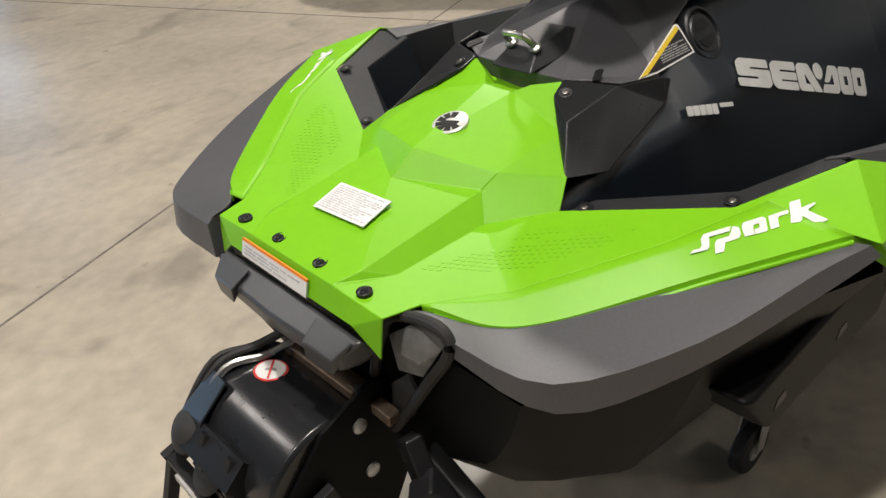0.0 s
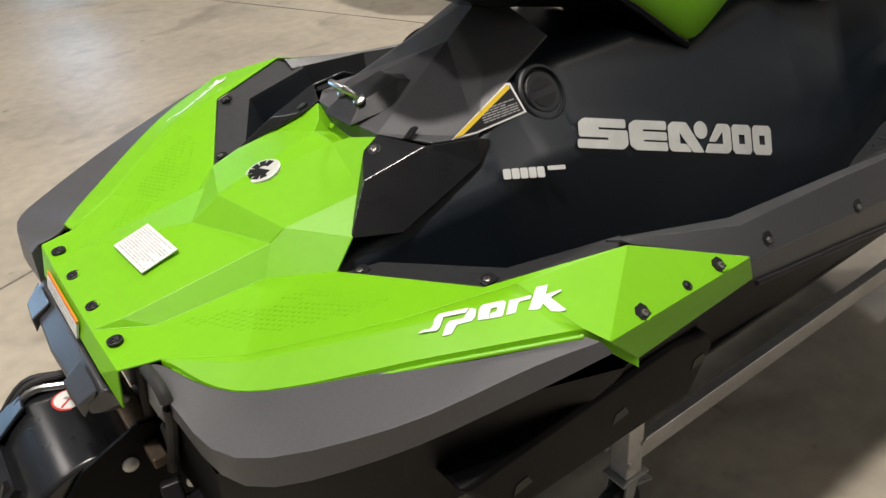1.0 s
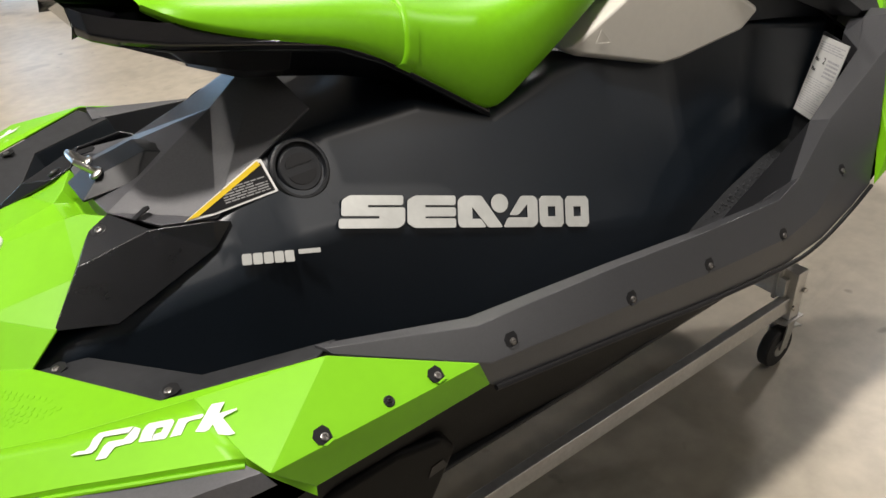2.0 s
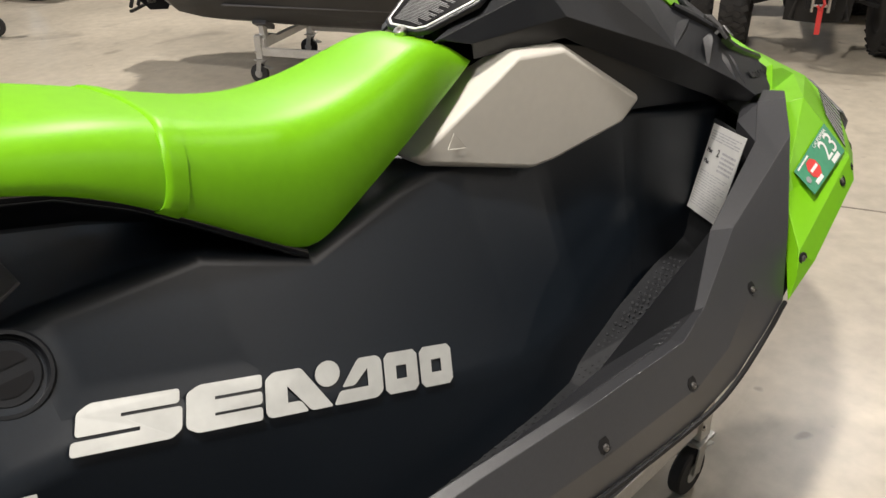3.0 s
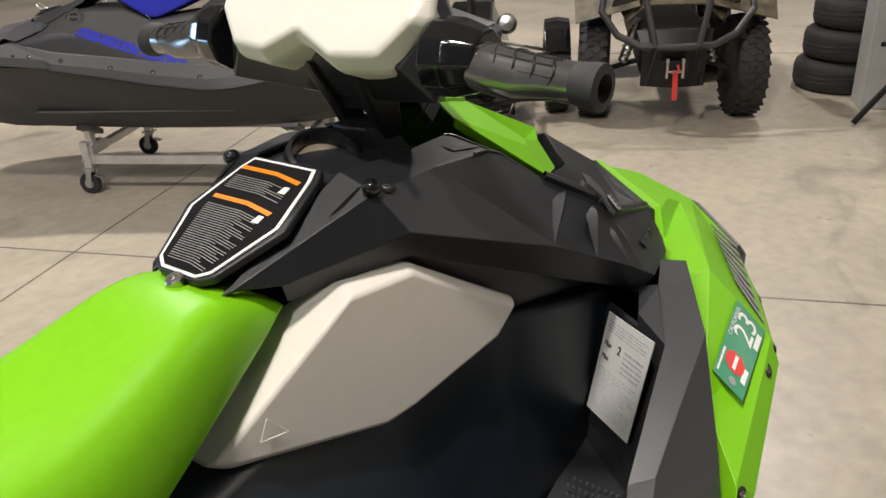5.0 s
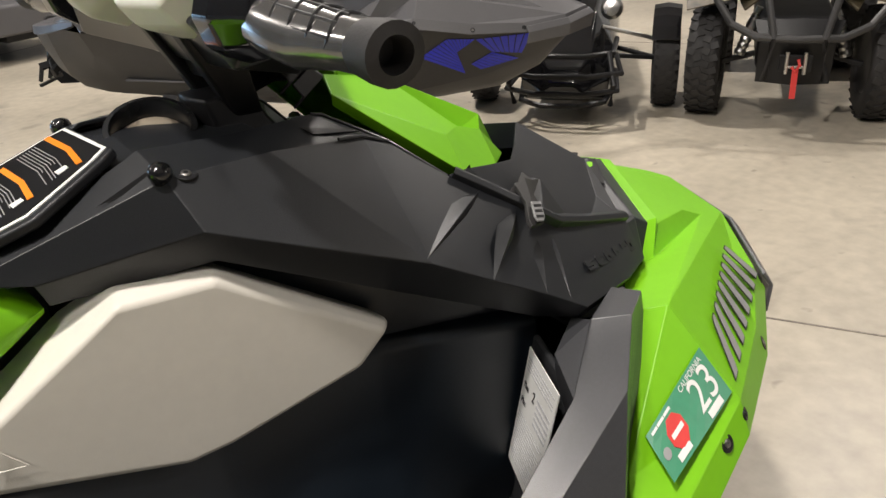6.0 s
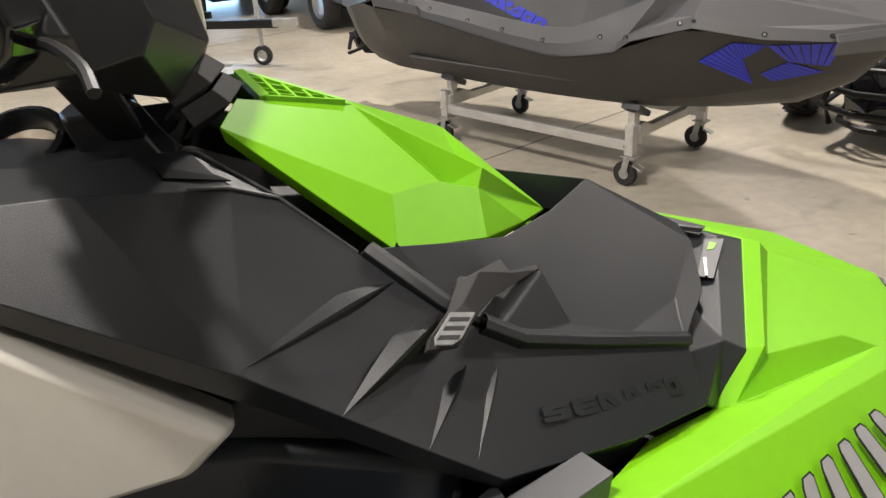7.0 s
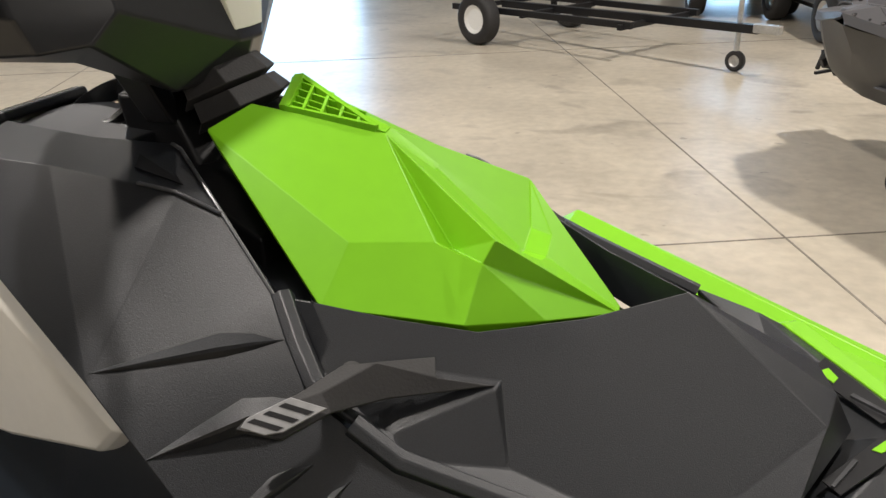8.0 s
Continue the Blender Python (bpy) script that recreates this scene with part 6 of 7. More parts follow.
def decals():
    """Labels, stickers and marks of the green craft."""
    d = ski_deck
    m = plane_pose((0.072, 0.054, 0.8475), (0.080, -0.056, 0.8475), (0.131, 0.052, 0.8605))
    tag = part("paper_tag", prism([(0, 0), (0.110, 0), (0.110, 0.061), (0, 0.061)], 0.0015, m @ pose(0, 0, 0.002)), WHITE, d, "white printed paper tag")
    text_bars("tag_print", tag, m @ pose(0.005, 0.004, 0.0033), 0.10, 0.053, 12, TAGGREY, seed=4, lift=0.0006, thick=0.5)
    m = pose(0.311, -0.002, 0.9125, 0, -14.5, 0)
    badge = part("round_badge", turned([(0.030, -0.006), (0.030, 0.001), (0.028, 0.0022), (0.0005, 0.0022)], m, 32), SILVER, d, "round silver badge with a dark toothed emblem", smooth=True)
    bm = bmesh.new()
    for k in range(7):
        a = math.radians(20 + 38 * k)
        prism([(0.010, -0.004), (0.024, -0.006), (0.024, 0.006), (0.010, 0.004)], 0.0012, m @ pose(0, 0, 0.0016) @ pose(0, 0, 0, 0, 0, math.degrees(a)), bm)
    part("badge_teeth", bm, INK, badge)
    part("badge_mark", prism([(-0.016, -0.010), (0.014, -0.010), (0.016, 0.002), (-0.014, 0.002)], 0.0014, m @ pose(0, 0, 0.0016, 0, 0, -70)), INK, badge)
    for sg in (1, -1):
        # slanted white mark on the stern flank, five plain strokes
        a, b, c, e = (0.300, -0.475 * sg, 0.838), (0.446, -0.564 * sg, 0.853), (0.440, -0.465 * sg, 0.873), (0.300, -0.405 * sg, 0.855)
        m = Patch(a, b, c, e) if sg > 0 else Patch(b, a, e, c)
        for stroke in STERN_STROKES:
            ol = [(x if sg > 0 else m.w - x, y) for x, y in stroke]
            part("stern_mark", prism(ol, 0.0006, m.shift(0, 0, 0.0026)), WHITE, d, "white slanted mark")
        # small mark on the flank
        a, b, c, e = (0.606, -0.2400 * sg, 0.8770), (0.737, -0.2600 * sg, 0.8440), (0.742, -0.2490 * sg, 0.8630), (0.612, -0.2300 * sg, 0.8930)
        m = Patch(a, b, c, e) if sg > 0 else Patch(b, a, e, c)
        wordmark("small_mark", ski_body, shifted(m, 0.0, 0.0, 0.004), [(0.0165 * k, 0, 0.0145, 0.0165, "b") for k in range(5)] + [(0.088, 0.010, 0.036, 0.0065, "b")], SILVER, "small silver mark", 0.0012)
    # triangular caution label behind the cap
    m = plane_pose((0.556, -0.1765, 0.9405), (0.704, -0.1850, 0.9440), (0.694, -0.1510, 0.9880))
    part("caution_label", prism([(0, 0), (0.045, -0.004), (0.148, 0.0), (0.142, 0.054), (0.134, 0.056)], 0.0012, m @ pose(0, 0, 0.0045)), WHITE, ski_body, "black and yellow caution label")
    part("caution_face", prism([(0.016, 0.002), (0.046, -0.001), (0.144, 0.003), (0.138, 0.050)], 0.0012, m @ pose(0, 0, 0.0052)), INK, ski_body)
    part("caution_band", prism([(0.004, 0.001), (0.022, 0.001), (0.137, 0.046), (0.134, 0.053)], 0.0012, m @ pose(0, 0, 0.0060)), YELLOW, ski_body, "yellow band")
    text_bars("caution_print", ski_body, m @ pose(0.066, 0.005, 0.0060), 0.072, 0.024, 6, LABELGREY, seed=8, lift=0.0006)
    # capacity label in the footwell
    m = skew_pose((2.039, -0.2585, 0.7340), (1.968, -0.3610, 0.7460), (2.055, -0.2850, 0.9185), 0.142, 0.187)
    cap = part("capacity_label", prism([(0, 0), (0.142, 0), (0.142, 0.187), (0, 0.187)], 0.0015, m @ pose(0, 0, 0.003)), WHITE, ski, "white printed capacity label")
    text_bars("label_print", cap, m @ pose(0.008, 0.012, 0.0042), 0.124, 0.080, 14, TAGGREY, seed=12, lift=0.0006, thick=0.28)
    text_bars("label_print", cap, m @ pose(0.008, 0.155, 0.0042), 0.124, 0.022, 4, TAGGREY, seed=3, lift=0.0006, thick=0.4)
    text_bars("label_print", cap, m @ pose(0.072, 0.098, 0.0042), 0.060, 0.045, 5, TAGGREY, seed=6, lift=0.0006, thick=0.5)
    for txt, x, y, size in (("2", 0.052, 0.128, 0.022), ("Max", 0.010, 0.130, 0.013), ("Max", 0.010, 0.106, 0.013)):
        letter("label_figure", txt, m @ pose(x, y, 0.0052), size, INK, cap)
    # registration year sticker on the bow, and the bow characters as bars
    m = Patch((2.044, -0.5020, 0.8300), (2.192, -0.4885, 0.8705), (2.192, -0.4395, 0.9155), (2.066, -0.4490, 0.8545))
    W, H = m.w, m.h
    rows = [[m @ Vector((W * u / 6, H * v / 4, 0.004)) for u in range(7)] for v in range(5)]
    st = part("year_sticker", loft(rows), TEAL, ski_bow, "green year sticker with white figures", thick=0.001)
    letter("sticker_figure", "23", m.shift(W * 0.60, H * 0.24, 0.0050), 0.054, WHITE, st)
    letter("sticker_word", "CALIFORNIA", m.shift(W * 0.54, H * 0.84, 0.0050), 0.0105, WHITE, st)
    part("sticker_sign", prism([(0.019 * math.cos(a), 0.021 * math.sin(a)) for a in [math.radians(22.5 + 45 * i) for i in range(8)]], 0.0008, m.shift(W * 0.30, H * 0.50, 0.0045)), RED, st, "red eight-sided sign")
    part("sticker_sign_bar", prism([(-0.013, -0.003), (0.013, -0.003), (0.013, 0.003), (-0.013, 0.003)], 0.0008, m.shift(W * 0.30, H * 0.50, 0.0052)), WHITE, st)
    part("sticker_box", prism([(0, 0), (0.032, 0), (0.032, 0.009), (0, 0.009)], 0.0008, m.shift(W * 0.66, H * 0.04, 0.0045)), WHITE, st)
    part("sticker_box", prism([(0, 0), (0.028, 0), (0.028, 0.009), (0, 0.009)], 0.0008, m.shift(W * 0.16, H * 0.08, 0.0045)), WHITE, st)
    part("sticker_disc", prism([(0.007 * math.cos(a), 0.007 * math.sin(a)) for a in [math.tau * i / 14 for i in range(14)]], 0.0008, m.shift(W * 0.09, H * 0.42, 0.0045)), LABELGREY, st)
    text_bars("sticker_print", st, m.shift(W * 0.06, H * 0.83, 0.0042), W * 0.40, H * 0.12, 1, WHITE, seed=5, lift=0.0008)
    m = Patch((2.212, -0.482, 0.868), (2.640, -0.312, 0.806), (2.585, -0.270, 0.866), (2.272, -0.412, 0.905))
    w, t = m.w / 8.1, m.h
    for k in range(8):
        x = w * (k + 0.14)
        sl = [(x, 0.0), (x + w * 0.50, 0.0), (x + w * 0.60, t * 0.10), (x + w * 0.72, t * 0.92), (x + w * 0.62, t), (x + w * 0.22, t), (x + w * 0.12, t * 0.90)]
        part("number_bar", prism(sl, 0.0010, m.shift(0, 0, 0.0035)), INK, ski_bow, "registration character shown as a plain bar")
        c = (x + w * 0.36, t / 2)
        part("number_fill", prism([(c[0] + (px - c[0]) * 0.80, c[1] + (py - c[1]) * 0.95) for px, py in sl], 0.0008, m.shift(0, 0, 0.0043)), LABELGREY, ski_bow)
    # pressed mark on the hood flank
    for sg in (1, -1):
        bl, br, tr, tl = (2.154, -0.2945 * sg, 0.9915), (2.342, -0.2465 * sg, 0.9415), (2.338, -0.2385 * sg, 0.9580), (2.154, -0.2850 * sg, 1.0005)
        m = Patch(bl, br, tr, tl) if sg > 0 else Patch(br, bl, tl, tr)
        row = [(0.0, 0.034, "fold"), (0.038, 0.030, "slot"), (0.072, 0.030, "wedge"), (0.108, 0.030, "wedge"), (0.142, 0.022, "ring"), (0.168, 0.022, "ring")]
        wordmark("pressed_mark", ski_hood, m.shift(0, -0.002, 0.0022), [(x, 0, w, m.h * 1.15, k) for x, w, k in row], DARK, "raised mark of the hood's own plastic", 0.0020)


def letter(name, text, m, size, material, parent):
    """Readable figures in the built-in typeface, as a thin mesh."""
    cu = bpy.data.curves.new(name, "FONT")
    cu.body, cu.size, cu.extrude = text, size, 0.0003
    tmp = bpy.data.objects.new(name, cu)
    me = bpy.data.meshes.new_from_object(tmp)
    bpy.data.objects.remove(tmp)
    me.materials.clear()
    me.materials.append(material)
    ob = new(name, me)
    ob.parent = parent
    for v in me.vertices:
        v.co = m @ v.co
    return ob


decals()


def lean(root):
    """Tilts the port half of a craft up by a rise that grows to port."""
    for top in root.children:
        name = top.name.split(".")[0]
        step, rise = (0.0, 0.0) if name in LEVEL else LEAN.get(name, (0.0, 0.040))
        for ob in (top, *top.children_recursive):
            flat = ob.name.split(".")[0] in ("paper_tag", "tag_print", "round_badge", "badge_teeth", "badge_mark")
            for v in ob.data.vertices:
                s = 0.04 if flat else max(0.0, v.co.y)
                v.co.z += step * min(1.0, s / 0.12) + rise * s


lean(ski)


# ---- dollies ----
def dolly(label):
    """A low aluminium cradle on four swivel casters; its origin lies under the craft's stern."""
    d = thing("boat_dolly", label, "dolly", "dollies under the jet skis")
    for sg in (1, -1):
        y = -0.352 * sg
        part("side_rail", bar((0.80, y, 0.205), (2.06, y, 0.205), 0.025, 0.05), ALUM, d, bevel=0.002)
        for x in (0.815, 2.045):
            po = part("post", box(x, y, 0.235, 0.045, 0.045, 0.15), ALUM, d, bevel=0.002)
            part("post_bracket", box(x, y + 0.03 * sg, 0.26, 0.075, 0.012, 0.09), ZINC, po, bevel=0.002)
            for dx in (-0.02, 0.02):
                part("bolt", turned([(0.008, 0), (0.008, 0.005), (0.001, 0.006)], pose(x + dx, y - 0.024 * sg, 0.225 + dx, 90 * sg, 0, 0), 10), STEEL, po)
            part("caster_plate", box(x, y, 0.155, 0.075, 0.06, 0.006), ZINC, po)
            fk = part("caster_fork", bar((x - 0.005, y - 0.024, 0.150), (x - 0.022, y - 0.024, 0.062), 0.004, 0.032), ZINC, d)
            part("fork_cheek", bar((x - 0.005, y + 0.024, 0.150), (x - 0.022, y + 0.024, 0.062), 0.004, 0.032), ZINC, fk)
            part("caster_head", turned([(0.028, 0.0), (0.028, 0.012), (0.014, 0.016)], pose(x, y, 0.138), 16), ZINC, fk)
            wh = part("caster_wheel", turned([(0.02, -0.016), (0.058, -0.016), (0.062, -0.011), (0.062, 0.011), (0.058, 0.016), (0.02, 0.016)], pose(x - 0.024, y, 0.062, 90, 0, 0), 28), RUBBER, d, smooth=True)
            part("wheel_hub", turned([(0.010, -0.020), (0.026, -0.0185), (0.026, 0.0185), (0.010, 0.020)], pose(x - 0.024, y, 0.062, 90, 0, 0), 18), ZINC, wh)
            part("brake_pedal", box(x + 0.045, y, 0.105, 0.05, 0.035, 0.006, pose(0, 0, 0, 0, 20, 0)), ZINC, fk)
    for x, zc in ((0.83, 0.31), (2.03, 0.315)):
        V = [(-0.352, 0.285), (-0.24, 0.30), (-0.16, 0.268), (0.16, 0.268), (0.24, 0.30), (0.352, 0.285), (0.352, 0.225), (-0.352, 0.225)]
        bm = prism([(a, b) for a, b in V], 0.04, pose(x + 0.02, 0, 0, 90, 0, -90) @ pose(0, 0, 0))
        part("cross_beam", bm, ALUM, d, bevel=0.003)
        for sg in (1, -1):
            part("bunk_pad", box(x, -0.295 * sg, 0.365 if x < 1 else 0.37, 0.10, 0.12, 0.03, pose(0, 0, 0, -28 * sg, 0, 0)), GREY, d, bevel=0.006)
            part("bunk_arm", box(x, -0.31 * sg, 0.32, 0.035, 0.05, 0.09), ALUM, d, bevel=0.002)
    return d


dolly("bare aluminium dolly on four casters under the green jet ski")

# ---- second craft ----
HEAD = math.degrees(math.atan2(-0.89, 0.455))
place2 = pose(3.255, 4.335, 0, 0, 0, HEAD)
ski2, deck2, body2, hood2, bow2 = watercraft("charcoal grey jet ski with blue seat on a dolly", SKIGREY, BLUE, SKIGREY, SKIGREY, SKIGREY, SKIGREY, SKIHULL, BLUE, decals=False)


def blue_graphics():
    """Two fans of blue stripes round a dark lozenge on the bow flank of the grey craft."""
    shell = [c for c in ski2.children if c.name.startswith("hull")][0]
    skin = bmesh.new()
    skin.from_mesh(shell.data)
    tree = BVHTree.FromBMesh(skin)
    g1, g2, gt, g3, g4, gr, gb, g5, gl = [Vector(p) for p in ((2.19, 0.660), (2.32, 0.752), (2.437, 0.745), (2.66, 0.748), (2.585, 0.615), (2.488, 0.668), (2.390, 0.607), (2.355, 0.556), (2.346, 0.679))]
    for sg in (1, -1):
        def lay(p):
            hit = tree.ray_cast(Vector((p.x, -1.5 * sg, p.y)), Vector((0, sg, 0)))
            return (hit[0] if hit[0] else Vector((p.x, -0.3 * sg, p.y))) + Vector((0.002, -0.004 * sg, 0.0))
        fan = None
        for n, (a, b, c, d) in enumerate(((g1, g2, g5, gl), (g2, gt, gl, gt.lerp(gl, 0.4)), (gt, g3, gr, g4.lerp(g3, 0.2)), (gb, gr, g5.lerp(g4, 0.3), g4))):
            for k in range(7):
                u, v = k / 7, (k + 0.84) / 7
                quad_pts = [a.lerp(b, u), a.lerp(b, v), c.lerp(d, v), c.lerp(d, u)]
                rows = [[lay(quad_pts[0].lerp(quad_pts[3], t)), lay(quad_pts[1].lerp(quad_pts[2], t))] for t in (0, 0.2, 0.4, 0.6, 0.8, 1)]
                if fan is None:
                    fan = part("bow_graphic", loft(rows), BLUE, ski2, "striped blue graphic on the bow flank", thick=0.001)
                else:
                    part("graphic_stripe", loft(rows), BLUE, fan, thick=0.001)
    skin.free()


blue_graphics()
ski2.matrix_world = place2 @ Matrix.Diagonal((1.09, 1, 1, 1))
dolly2 = dolly("bare aluminium dolly on casters under the grey jet ski")
dolly2.matrix_world = place2


# ---- wheels ----
def wheel_mesh(parent, x, y, z, r, w, rim_mat, knobs=0, name="wheel", lug=0.02, axis=0.0):
    """A tyre with shoulder and tread, and its rim. The axle lies along y, turned by axis degrees."""
    m = pose(x, y, z, 90, 0, axis)
    t = part(name, turned([(r * 0.55, -w * 0.42), (r * 0.62, -w * 0.50), (r * 0.86, -w * 0.52), (r * 0.96, -w * 0.44), (r, -w * 0.30), (r, w * 0.30), (r * 0.96, w * 0.44), (r * 0.86, w * 0.52), (r * 0.62, w * 0.50), (r * 0.55, w * 0.42), (r * 0.5, 0)], m, 36), RUBBER, parent, smooth=True, sharp=50)
    ri = part("rim", turned([(0.02, -w * 0.30), (r * 0.30, -w * 0.34), (r * 0.42, -w * 0.22), (r * 0.54, -w * 0.44), (r * 0.57, -w * 0.44), (r * 0.56, w * 0.44), (r * 0.42, w * 0.30), (0.02, w * 0.34)], m, 24), rim_mat, t, smooth=True)
    if knobs:
        bm = bmesh.new()
        for k in range(knobs):
            a = math.tau * k / knobs
            for j, (v, sk) in enumerate(((-0.36, 22), (-0.12, -18), (0.12, 18), (0.36, -22))):
                aa = a + (math.pi / knobs if j % 2 else 0)
                mm = m @ Matrix.Rotation(aa, 4, "Z") @ Matrix.Translation((r + lug * 0.25 - abs(v) * 0.06 * r, 0, v * w)) @ Matrix.Rotation(radians(sk), 4, "X")
                bmesh.ops.create_cube(bm, size=1.0, matrix=mm @ Matrix.Diagonal((lug, math.tau * r / knobs * 0.52, w * 0.24, 1)))
        part("tread", bm, RUBBER, t)
    return t


def quad():
    """The four-wheeled utility vehicle that faces the craft, with bull bar and winch."""
    q = thing("utility_vehicle", "camouflage four-wheeled utility vehicle with black bull bar and winch", "atv")
    for sg in (1, -1):
        wheel_mesh(q, 0.0, 0.487 * sg, 0.325, 0.325, 0.185, INK, 28, lug=0.013, axis=4 * sg)
        wheel_mesh(q, -1.35, 0.46 * sg, 0.325, 0.325, 0.24, INK, 26, lug=0.014)
        part("suspension_arm", bar((0.0, 0.40 * sg, 0.31), (-0.05, 0.12 * sg, 0.38), 0.04, 0.03), INK, q, bevel=0.005)
        part("spring", turned([(0.03, 0.0), (0.036, 0.02), (0.03, 0.04), (0.036, 0.06), (0.03, 0.08), (0.036, 0.10), (0.03, 0.12), (0.036, 0.14), (0.03, 0.16), (0.036, 0.18), (0.02, 0.30)], pose(0.02, 0.30 * sg, 0.36, 18 * sg, 0, 0), 14), STEEL, q)
        part("headlamp", prism([(-0.10, 0), (0.10, 0.02), (0.09, 0.07), (-0.08, 0.06)], 0.05, pose(0.16, 0.30 * sg, 0.74, 90, 0, 90)), GLOSS, q, bevel=0.01)
        F = [(0.25, 0.62 * sg, 0.66), (0.10, 0.63 * sg, 0.78), (-0.15, 0.62 * sg, 0.82), (-0.38, 0.60 * sg, 0.72)]
        rings = [[(x, y, z), (x, y - 0.20 * sg, z + 0.05), (x, y - 0.40 * sg, z + 0.10)] for x, y, z in F]
        part("fender", loft(rings), CAMO, q, bevel=0.006, thick=0.008)
    part("nose_plate", loft([[(0.30, -0.20, 0.26), (0.36, -0.20, 0.50), (0.30, -0.24, 0.62)], [(0.32, 0, 0.25), (0.39, 0, 0.50), (0.32, 0, 0.63)], [(0.30, 0.20, 0.26), (0.36, 0.20, 0.50), (0.30, 0.24, 0.62)]]), INK, q, thick=0.01, bevel=0.004)
    bd = loft([[(0.24, -0.30, 0.66), (0.22, -0.18, 0.76), (0.22, 0.18, 0.76), (0.24, 0.30, 0.66)], [(0.0, -0.42, 0.84), (0.0, -0.22, 0.95), (0.0, 0.22, 0.95), (0.0, 0.42, 0.84)], [(-0.6, -0.40, 0.82), (-0.6, -0.24, 0.90), (-0.6, 0.24, 0.90), (-0.6, 0.40, 0.82)], [(-1.6, -0.50, 0.82), (-1.6, -0.24, 0.90), (-1.6, 0.24, 0.90), (-1.6, 0.50, 0.82)]])
    part("body_shell", bd, CAMO, q, thick=0.02, bevel=0.01)
    part("frame", box(-0.65, 0, 0.48, 1.9, 0.42, 0.30), INK, q, bevel=0.03)
    bm = tube([(0.36, -0.36, 0.60), (0.44, -0.22, 0.545), (0.45, 0, 0.535), (0.44, 0.22, 0.545), (0.36, 0.36, 0.60)], 0.022, 10)
    tube([(0.36, -0.36, 0.60), (0.30, -0.46, 0.74), (0.24, -0.44, 0.86)], 0.022, 10, bm)
    tube([(0.36, 0.36, 0.60), (0.30, 0.46, 0.74), (0.24, 0.44, 0.86)], 0.022, 10, bm)
    tube([(0.42, -0.16, 0.30), (0.45, -0.13, 0.54), (0.36, -0.20, 0.84)], 0.020, 10, bm)
    tube([(0.42, 0.16, 0.30), (0.45, 0.13, 0.54), (0.36, 0.20, 0.84)], 0.020, 10, bm)
    part("bull_bar", bm, SKIHULL, q, "dark grey tubular bull bar", smooth=True)
    w = part("winch", box(0.415, 0, 0.40, 0.03, 0.17, 0.09), INK, q, bevel=0.004)
    for dy in (-0.048, 0.048):
        part("fairlead_roller", tube([(0.445, dy, 0.345), (0.445, dy, 0.465)], 0.011, 12), STEEL, w, smooth=True)
    part("fairlead_roller", tube([(0.445, -0.055, 0.385), (0.445, 0.055, 0.385)], 0.009, 12), STEEL, w, smooth=True)
    part("winch_hook", tube([(0.46, 0.01, 0.43), (0.47, 0.02, 0.40), (0.475, 0.0, 0.365), (0.465, -0.02, 0.39)], 0.010, 8), RED, w, smooth=True)
    part("winch_strap", prism([(-0.016, 0), (0.016, 0), (0.012, -0.16), (-0.020, -0.16)], 0.004, pose(0.468, 0.0, 0.375, 80, 0, 98)), RED, w, "red winch strap")
    q.matrix_world = pose(6.252, 1.18, 0, 0, 0, math.degrees(math.atan2(-0.445, -0.895)))


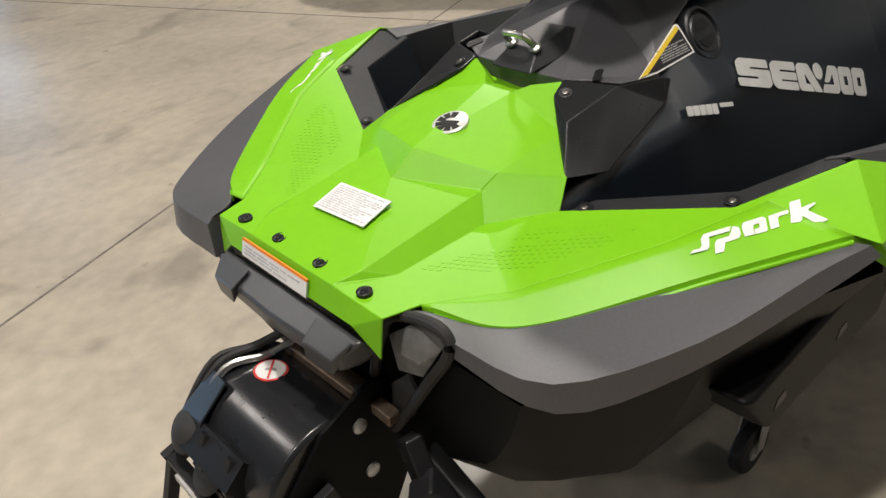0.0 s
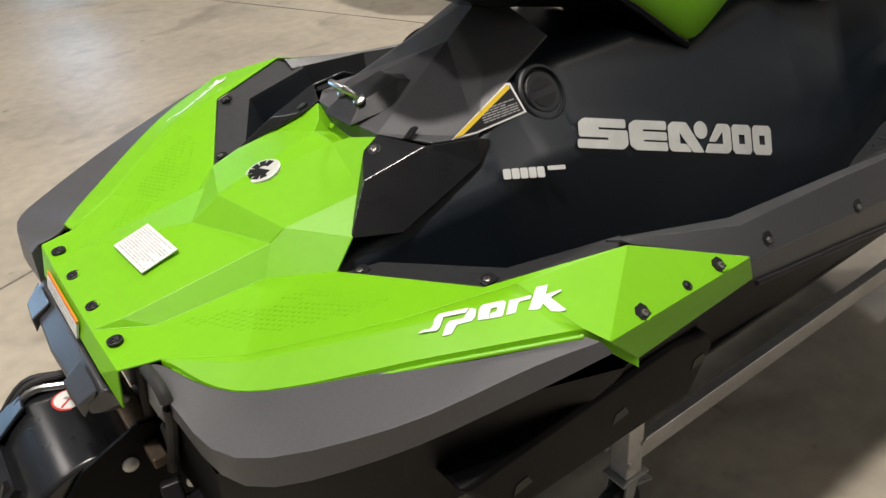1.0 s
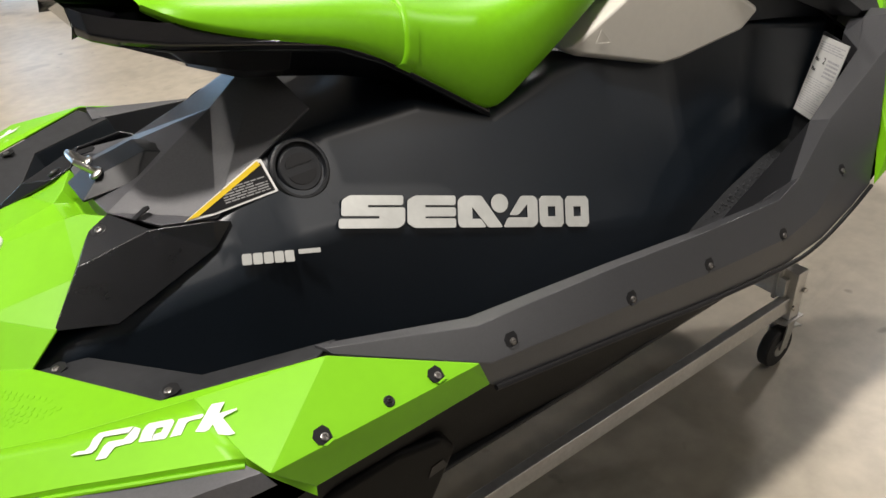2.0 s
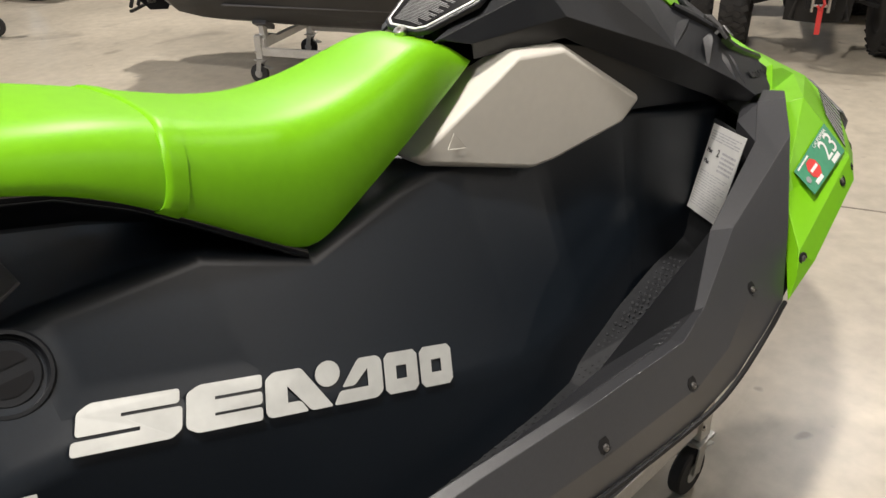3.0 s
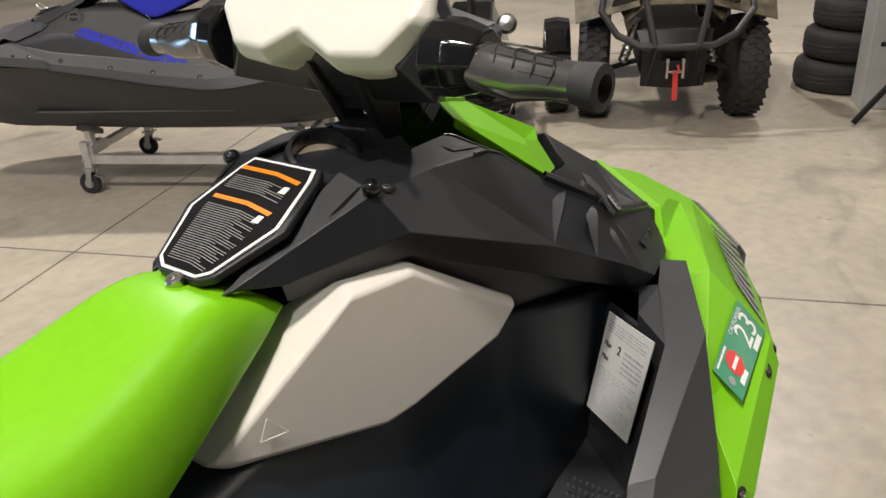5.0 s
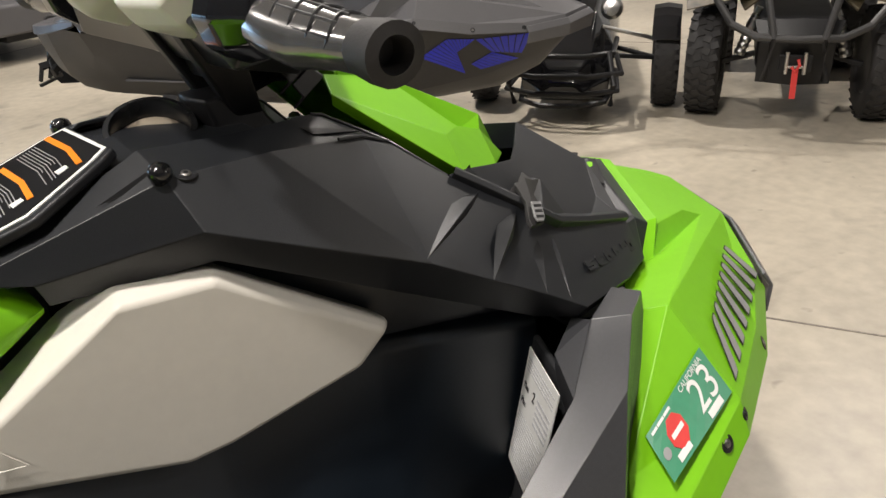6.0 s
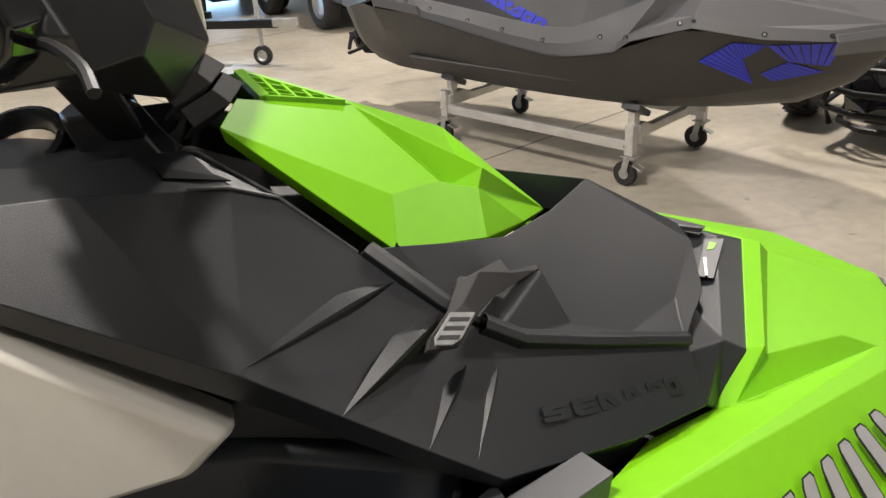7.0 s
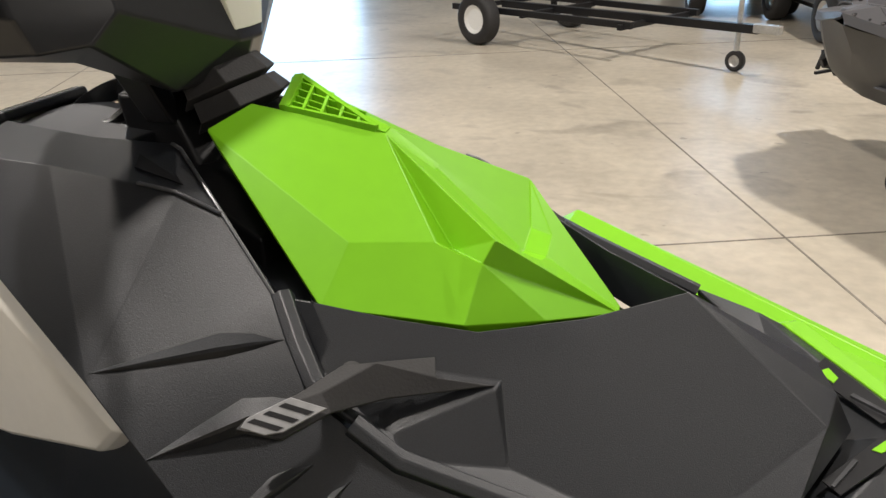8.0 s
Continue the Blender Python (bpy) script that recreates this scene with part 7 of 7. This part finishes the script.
def roadster():
    """The low black three-wheeler beside it: nose bars and open front wheels."""
    q = thing("three_wheeler", "low black three-wheeled roadster with tubular nose guard", "trike")
    for sg in (1, -1):
        wheel_mesh(q, 0.0, 0.60 * sg, 0.30, 0.30, 0.15, GLOSS, 30, lug=0.006, axis=3)
        F = [(math.radians(a), 0.335) for a in range(30, 151, 15)]
        rings = [[(r * math.cos(a), 0.60 * sg - 0.085, 0.30 + r * math.sin(a)), (r * 1.03 * math.cos(a), 0.60 * sg, 0.30 + r * 1.04 * math.sin(a)), (r * math.cos(a), 0.60 * sg + 0.085, 0.30 + r * math.sin(a))] for a, r in F]
        part("wheel_guard", loft(rings), GLOSS, q, "glossy black wheel guard", thick=0.006, bevel=0.003)
        part("wishbone", tube([(0.0, 0.54 * sg, 0.30), (0.12, 0.20 * sg, 0.34), (-0.2, 0.2 * sg, 0.34), (0.0, 0.54 * sg, 0.30)], 0.016, 8), INK, q, smooth=True)
        part("upper_wishbone", tube([(0.0, 0.54 * sg, 0.42), (0.12, 0.20 * sg, 0.52)], 0.013, 8), STEEL, q, smooth=True)
        part("lamp_pod", turned([(0.03, 0), (0.06, 0.03), (0.07, 0.10), (0.05, 0.14), (0.001, 0.15)], pose(0.10, 0.26 * sg, 0.62, 0, 75, 0), 16), STEEL, q, smooth=True)
    bm = bmesh.new()
    for z, x, w in ((0.13, 0.62, 0.26), (0.22, 0.68, 0.34), (0.32, 0.66, 0.36), (0.42, 0.56, 0.30)):
        tube([(0.20, -0.30, z + 0.04), (x - 0.12, -w, z), (x, -w * 0.45, z), (x, w * 0.45, z), (x - 0.12, w, z), (0.20, 0.30, z + 0.04)], 0.017, 10, bm)
    for sg in (1, -1):
        tube([(0.52, 0.30 * sg, 0.12), (0.60, 0.32 * sg, 0.26), (0.50, 0.28 * sg, 0.44)], 0.017, 10, bm)
    part("nose_guard", bm, INK, q, "black tubular nose guard", smooth=True)
    rings = []
    for x, w, z0, z1 in ((0.52, 0.12, 0.14, 0.24), (0.40, 0.26, 0.11, 0.42), (0.10, 0.26, 0.11, 0.62), (-0.4, 0.24, 0.13, 0.72), (-0.9, 0.22, 0.15, 0.60), (-1.5, 0.10, 0.3, 0.66)):
        rings.append([(x, -w, z0), (x, -w * 1.1, (z0 + z1) / 2), (x, -w * 0.6, z1), (x, w * 0.6, z1), (x, w * 1.1, (z0 + z1) / 2), (x, w, z0)])
    part("bodywork", loft(rings, close=True), GLOSS, q, bevel=0.02)
    wheel_mesh(q, -1.45, 0, 0.32, 0.32, 0.22, GLOSS, 0)
    part("handlebar", tube([(-0.35, -0.38, 0.95), (-0.25, -0.15, 0.98), (-0.25, 0.15, 0.98), (-0.35, 0.38, 0.95)], 0.016, 8), INK, q, smooth=True)
    part("fork_stem", tube([(-0.25, 0, 0.98), (-0.15, 0, 0.66)], 0.03, 8), INK, q, smooth=True)
    q.matrix_world = pose(5.72, 2.42, 0, 0, 0, math.degrees(math.atan2(-0.50, -0.87)))


def tyre_stack():
    for k in range(5):
        t = tagged(new("tyre", None), "black car tyre in a leaning stack", "tyre", "stacked tyres")
        wheelbm = turned([(0.20, -0.085), (0.215, -0.105), (0.29, -0.11), (0.325, -0.085), (0.335, -0.05), (0.335, 0.05), (0.325, 0.085), (0.29, 0.11), (0.215, 0.105), (0.20, 0.085), (0.20, -0.085)], Matrix(), 40)
        part("carcass", wheelbm, RUBBER, t, smooth=True, sharp=50)
        bm = bmesh.new()
        for z in (-0.032, 0.0, 0.032):
            tube([(0.3345 * math.cos(a), 0.3345 * math.sin(a), z) for a in [math.tau * i / 40 for i in range(41)]], 0.004, 4, bm)
        part("groove", bm, INK, t)
        t.matrix_world = pose(7.47 + 0.01 * k, 0.29 - 0.040 * k, 0.112 + 0.222 * k)


def stands():
    """A steel post and the folding work stand in front of it."""
    c = part("column", box(7.03, -0.02, 3.5, 0.26, 0.26, 7.0, pose(0, 0, 0, 0, 0, 22)), COLUMNP, None, bevel=0.01)
    tagged(c, "grey steel hall column", "column", kind="structure")
    s = thing("work_stand", "black folding tripod work stand", "stand")
    bm = bmesh.new()
    for a in (20, 140, 260):
        x, y = 0.30 * math.cos(math.radians(a)), 0.30 * math.sin(math.radians(a))
        bar((x, y, 0.012), (0, 0, 0.42), 0.03, 0.03, bm)
    part("legs", bm, INK, s, bevel=0.003)
    part("mast", tube([(0, 0, 0.15), (0, 0, 0.62)], 0.022, 10), INK, s, smooth=True)
    part("cross_bar", tube([(-0.2, -0.15, 0.50), (0.2, 0.15, 0.52)], 0.015, 8), INK, s, smooth=True)
    part("collar", turned([(0.03, 0), (0.03, 0.04), (0.022, 0.045)], pose(0, 0, 0.40), 14), STEEL, s)
    s.matrix_world = pose(6.62, -0.24, 0, 0, 0, 100)


def trailer():
    """A low boat trailer with its jockey wheel, far behind."""
    t = thing("boat_trailer", "black steel boat trailer with jockey wheel", "trailer")
    part("spine", bar((-0.4, 0, 0.30), (2.75, -0.25, 0.36), 0.07, 0.07), INK, t, bevel=0.004)
    for sg in (1, -1):
        part("side_beam", bar((-0.6, 0.55 * sg, 0.32), (1.7, 0.50 * sg, 0.32), 0.05, 0.06), INK, t, bevel=0.004)
        wheel_mesh(t, -0.05, 0.70 * sg, 0.25, 0.25, 0.16, WHITE)
    for x in (-0.5, 0.4, 1.6):
        part("cross_member", bar((x, -0.55, 0.30), (x, 0.55, 0.30), 0.05, 0.05), INK, t, bevel=0.004)
    part("jockey_post", tube([(2.55, -0.22, 0.10), (2.55, -0.22, 0.62)], 0.022, 10), ZINC, t, smooth=True)
    wheel_mesh(t, 2.55, -0.22, 0.085, 0.085, 0.05, ZINC, name="jockey_wheel")
    part("coupling", box(2.82, -0.26, 0.37, 0.22, 0.07, 0.07), ZINC, t, bevel=0.008)
    t.matrix_world = pose(0.55, 7.85, 0, 0, 0, -32)


def far_machines():
    """Parked machines along the back, half hidden."""
    for x, y, rz in ((3.95, 7.9, -75), (2.7, 9.6, -80)):
        c = thing("parked_cart", "light grey utility cart parked at the back", "cart", "parked carts")
        for sg in (1, -1):
            for px in (0, -1.5):
                wheel_mesh(c, px, 0.52 * sg, 0.25, 0.25, 0.18, STEEL)
        rings = [[(xx, -0.55, z0), (xx, -0.57, z1), (xx, 0.57, z1), (xx, 0.55, z0)] for xx, z0, z1 in ((0.5, 0.28, 0.55), (0.2, 0.30, 0.75), (-0.4, 0.30, 0.60), (-1.9, 0.30, 0.62))]
        part("body_shell", loft(rings, close=True), SKIGREY, c, bevel=0.03)
        part("chassis", box(-0.7, 0, 0.27, 2.2, 0.8, 0.12), INK, c, bevel=0.02)
        c.matrix_world = pose(x, y, 0, 0, 0, rz)


quad()
roadster()
tyre_stack()
stands()
trailer()
far_machines()
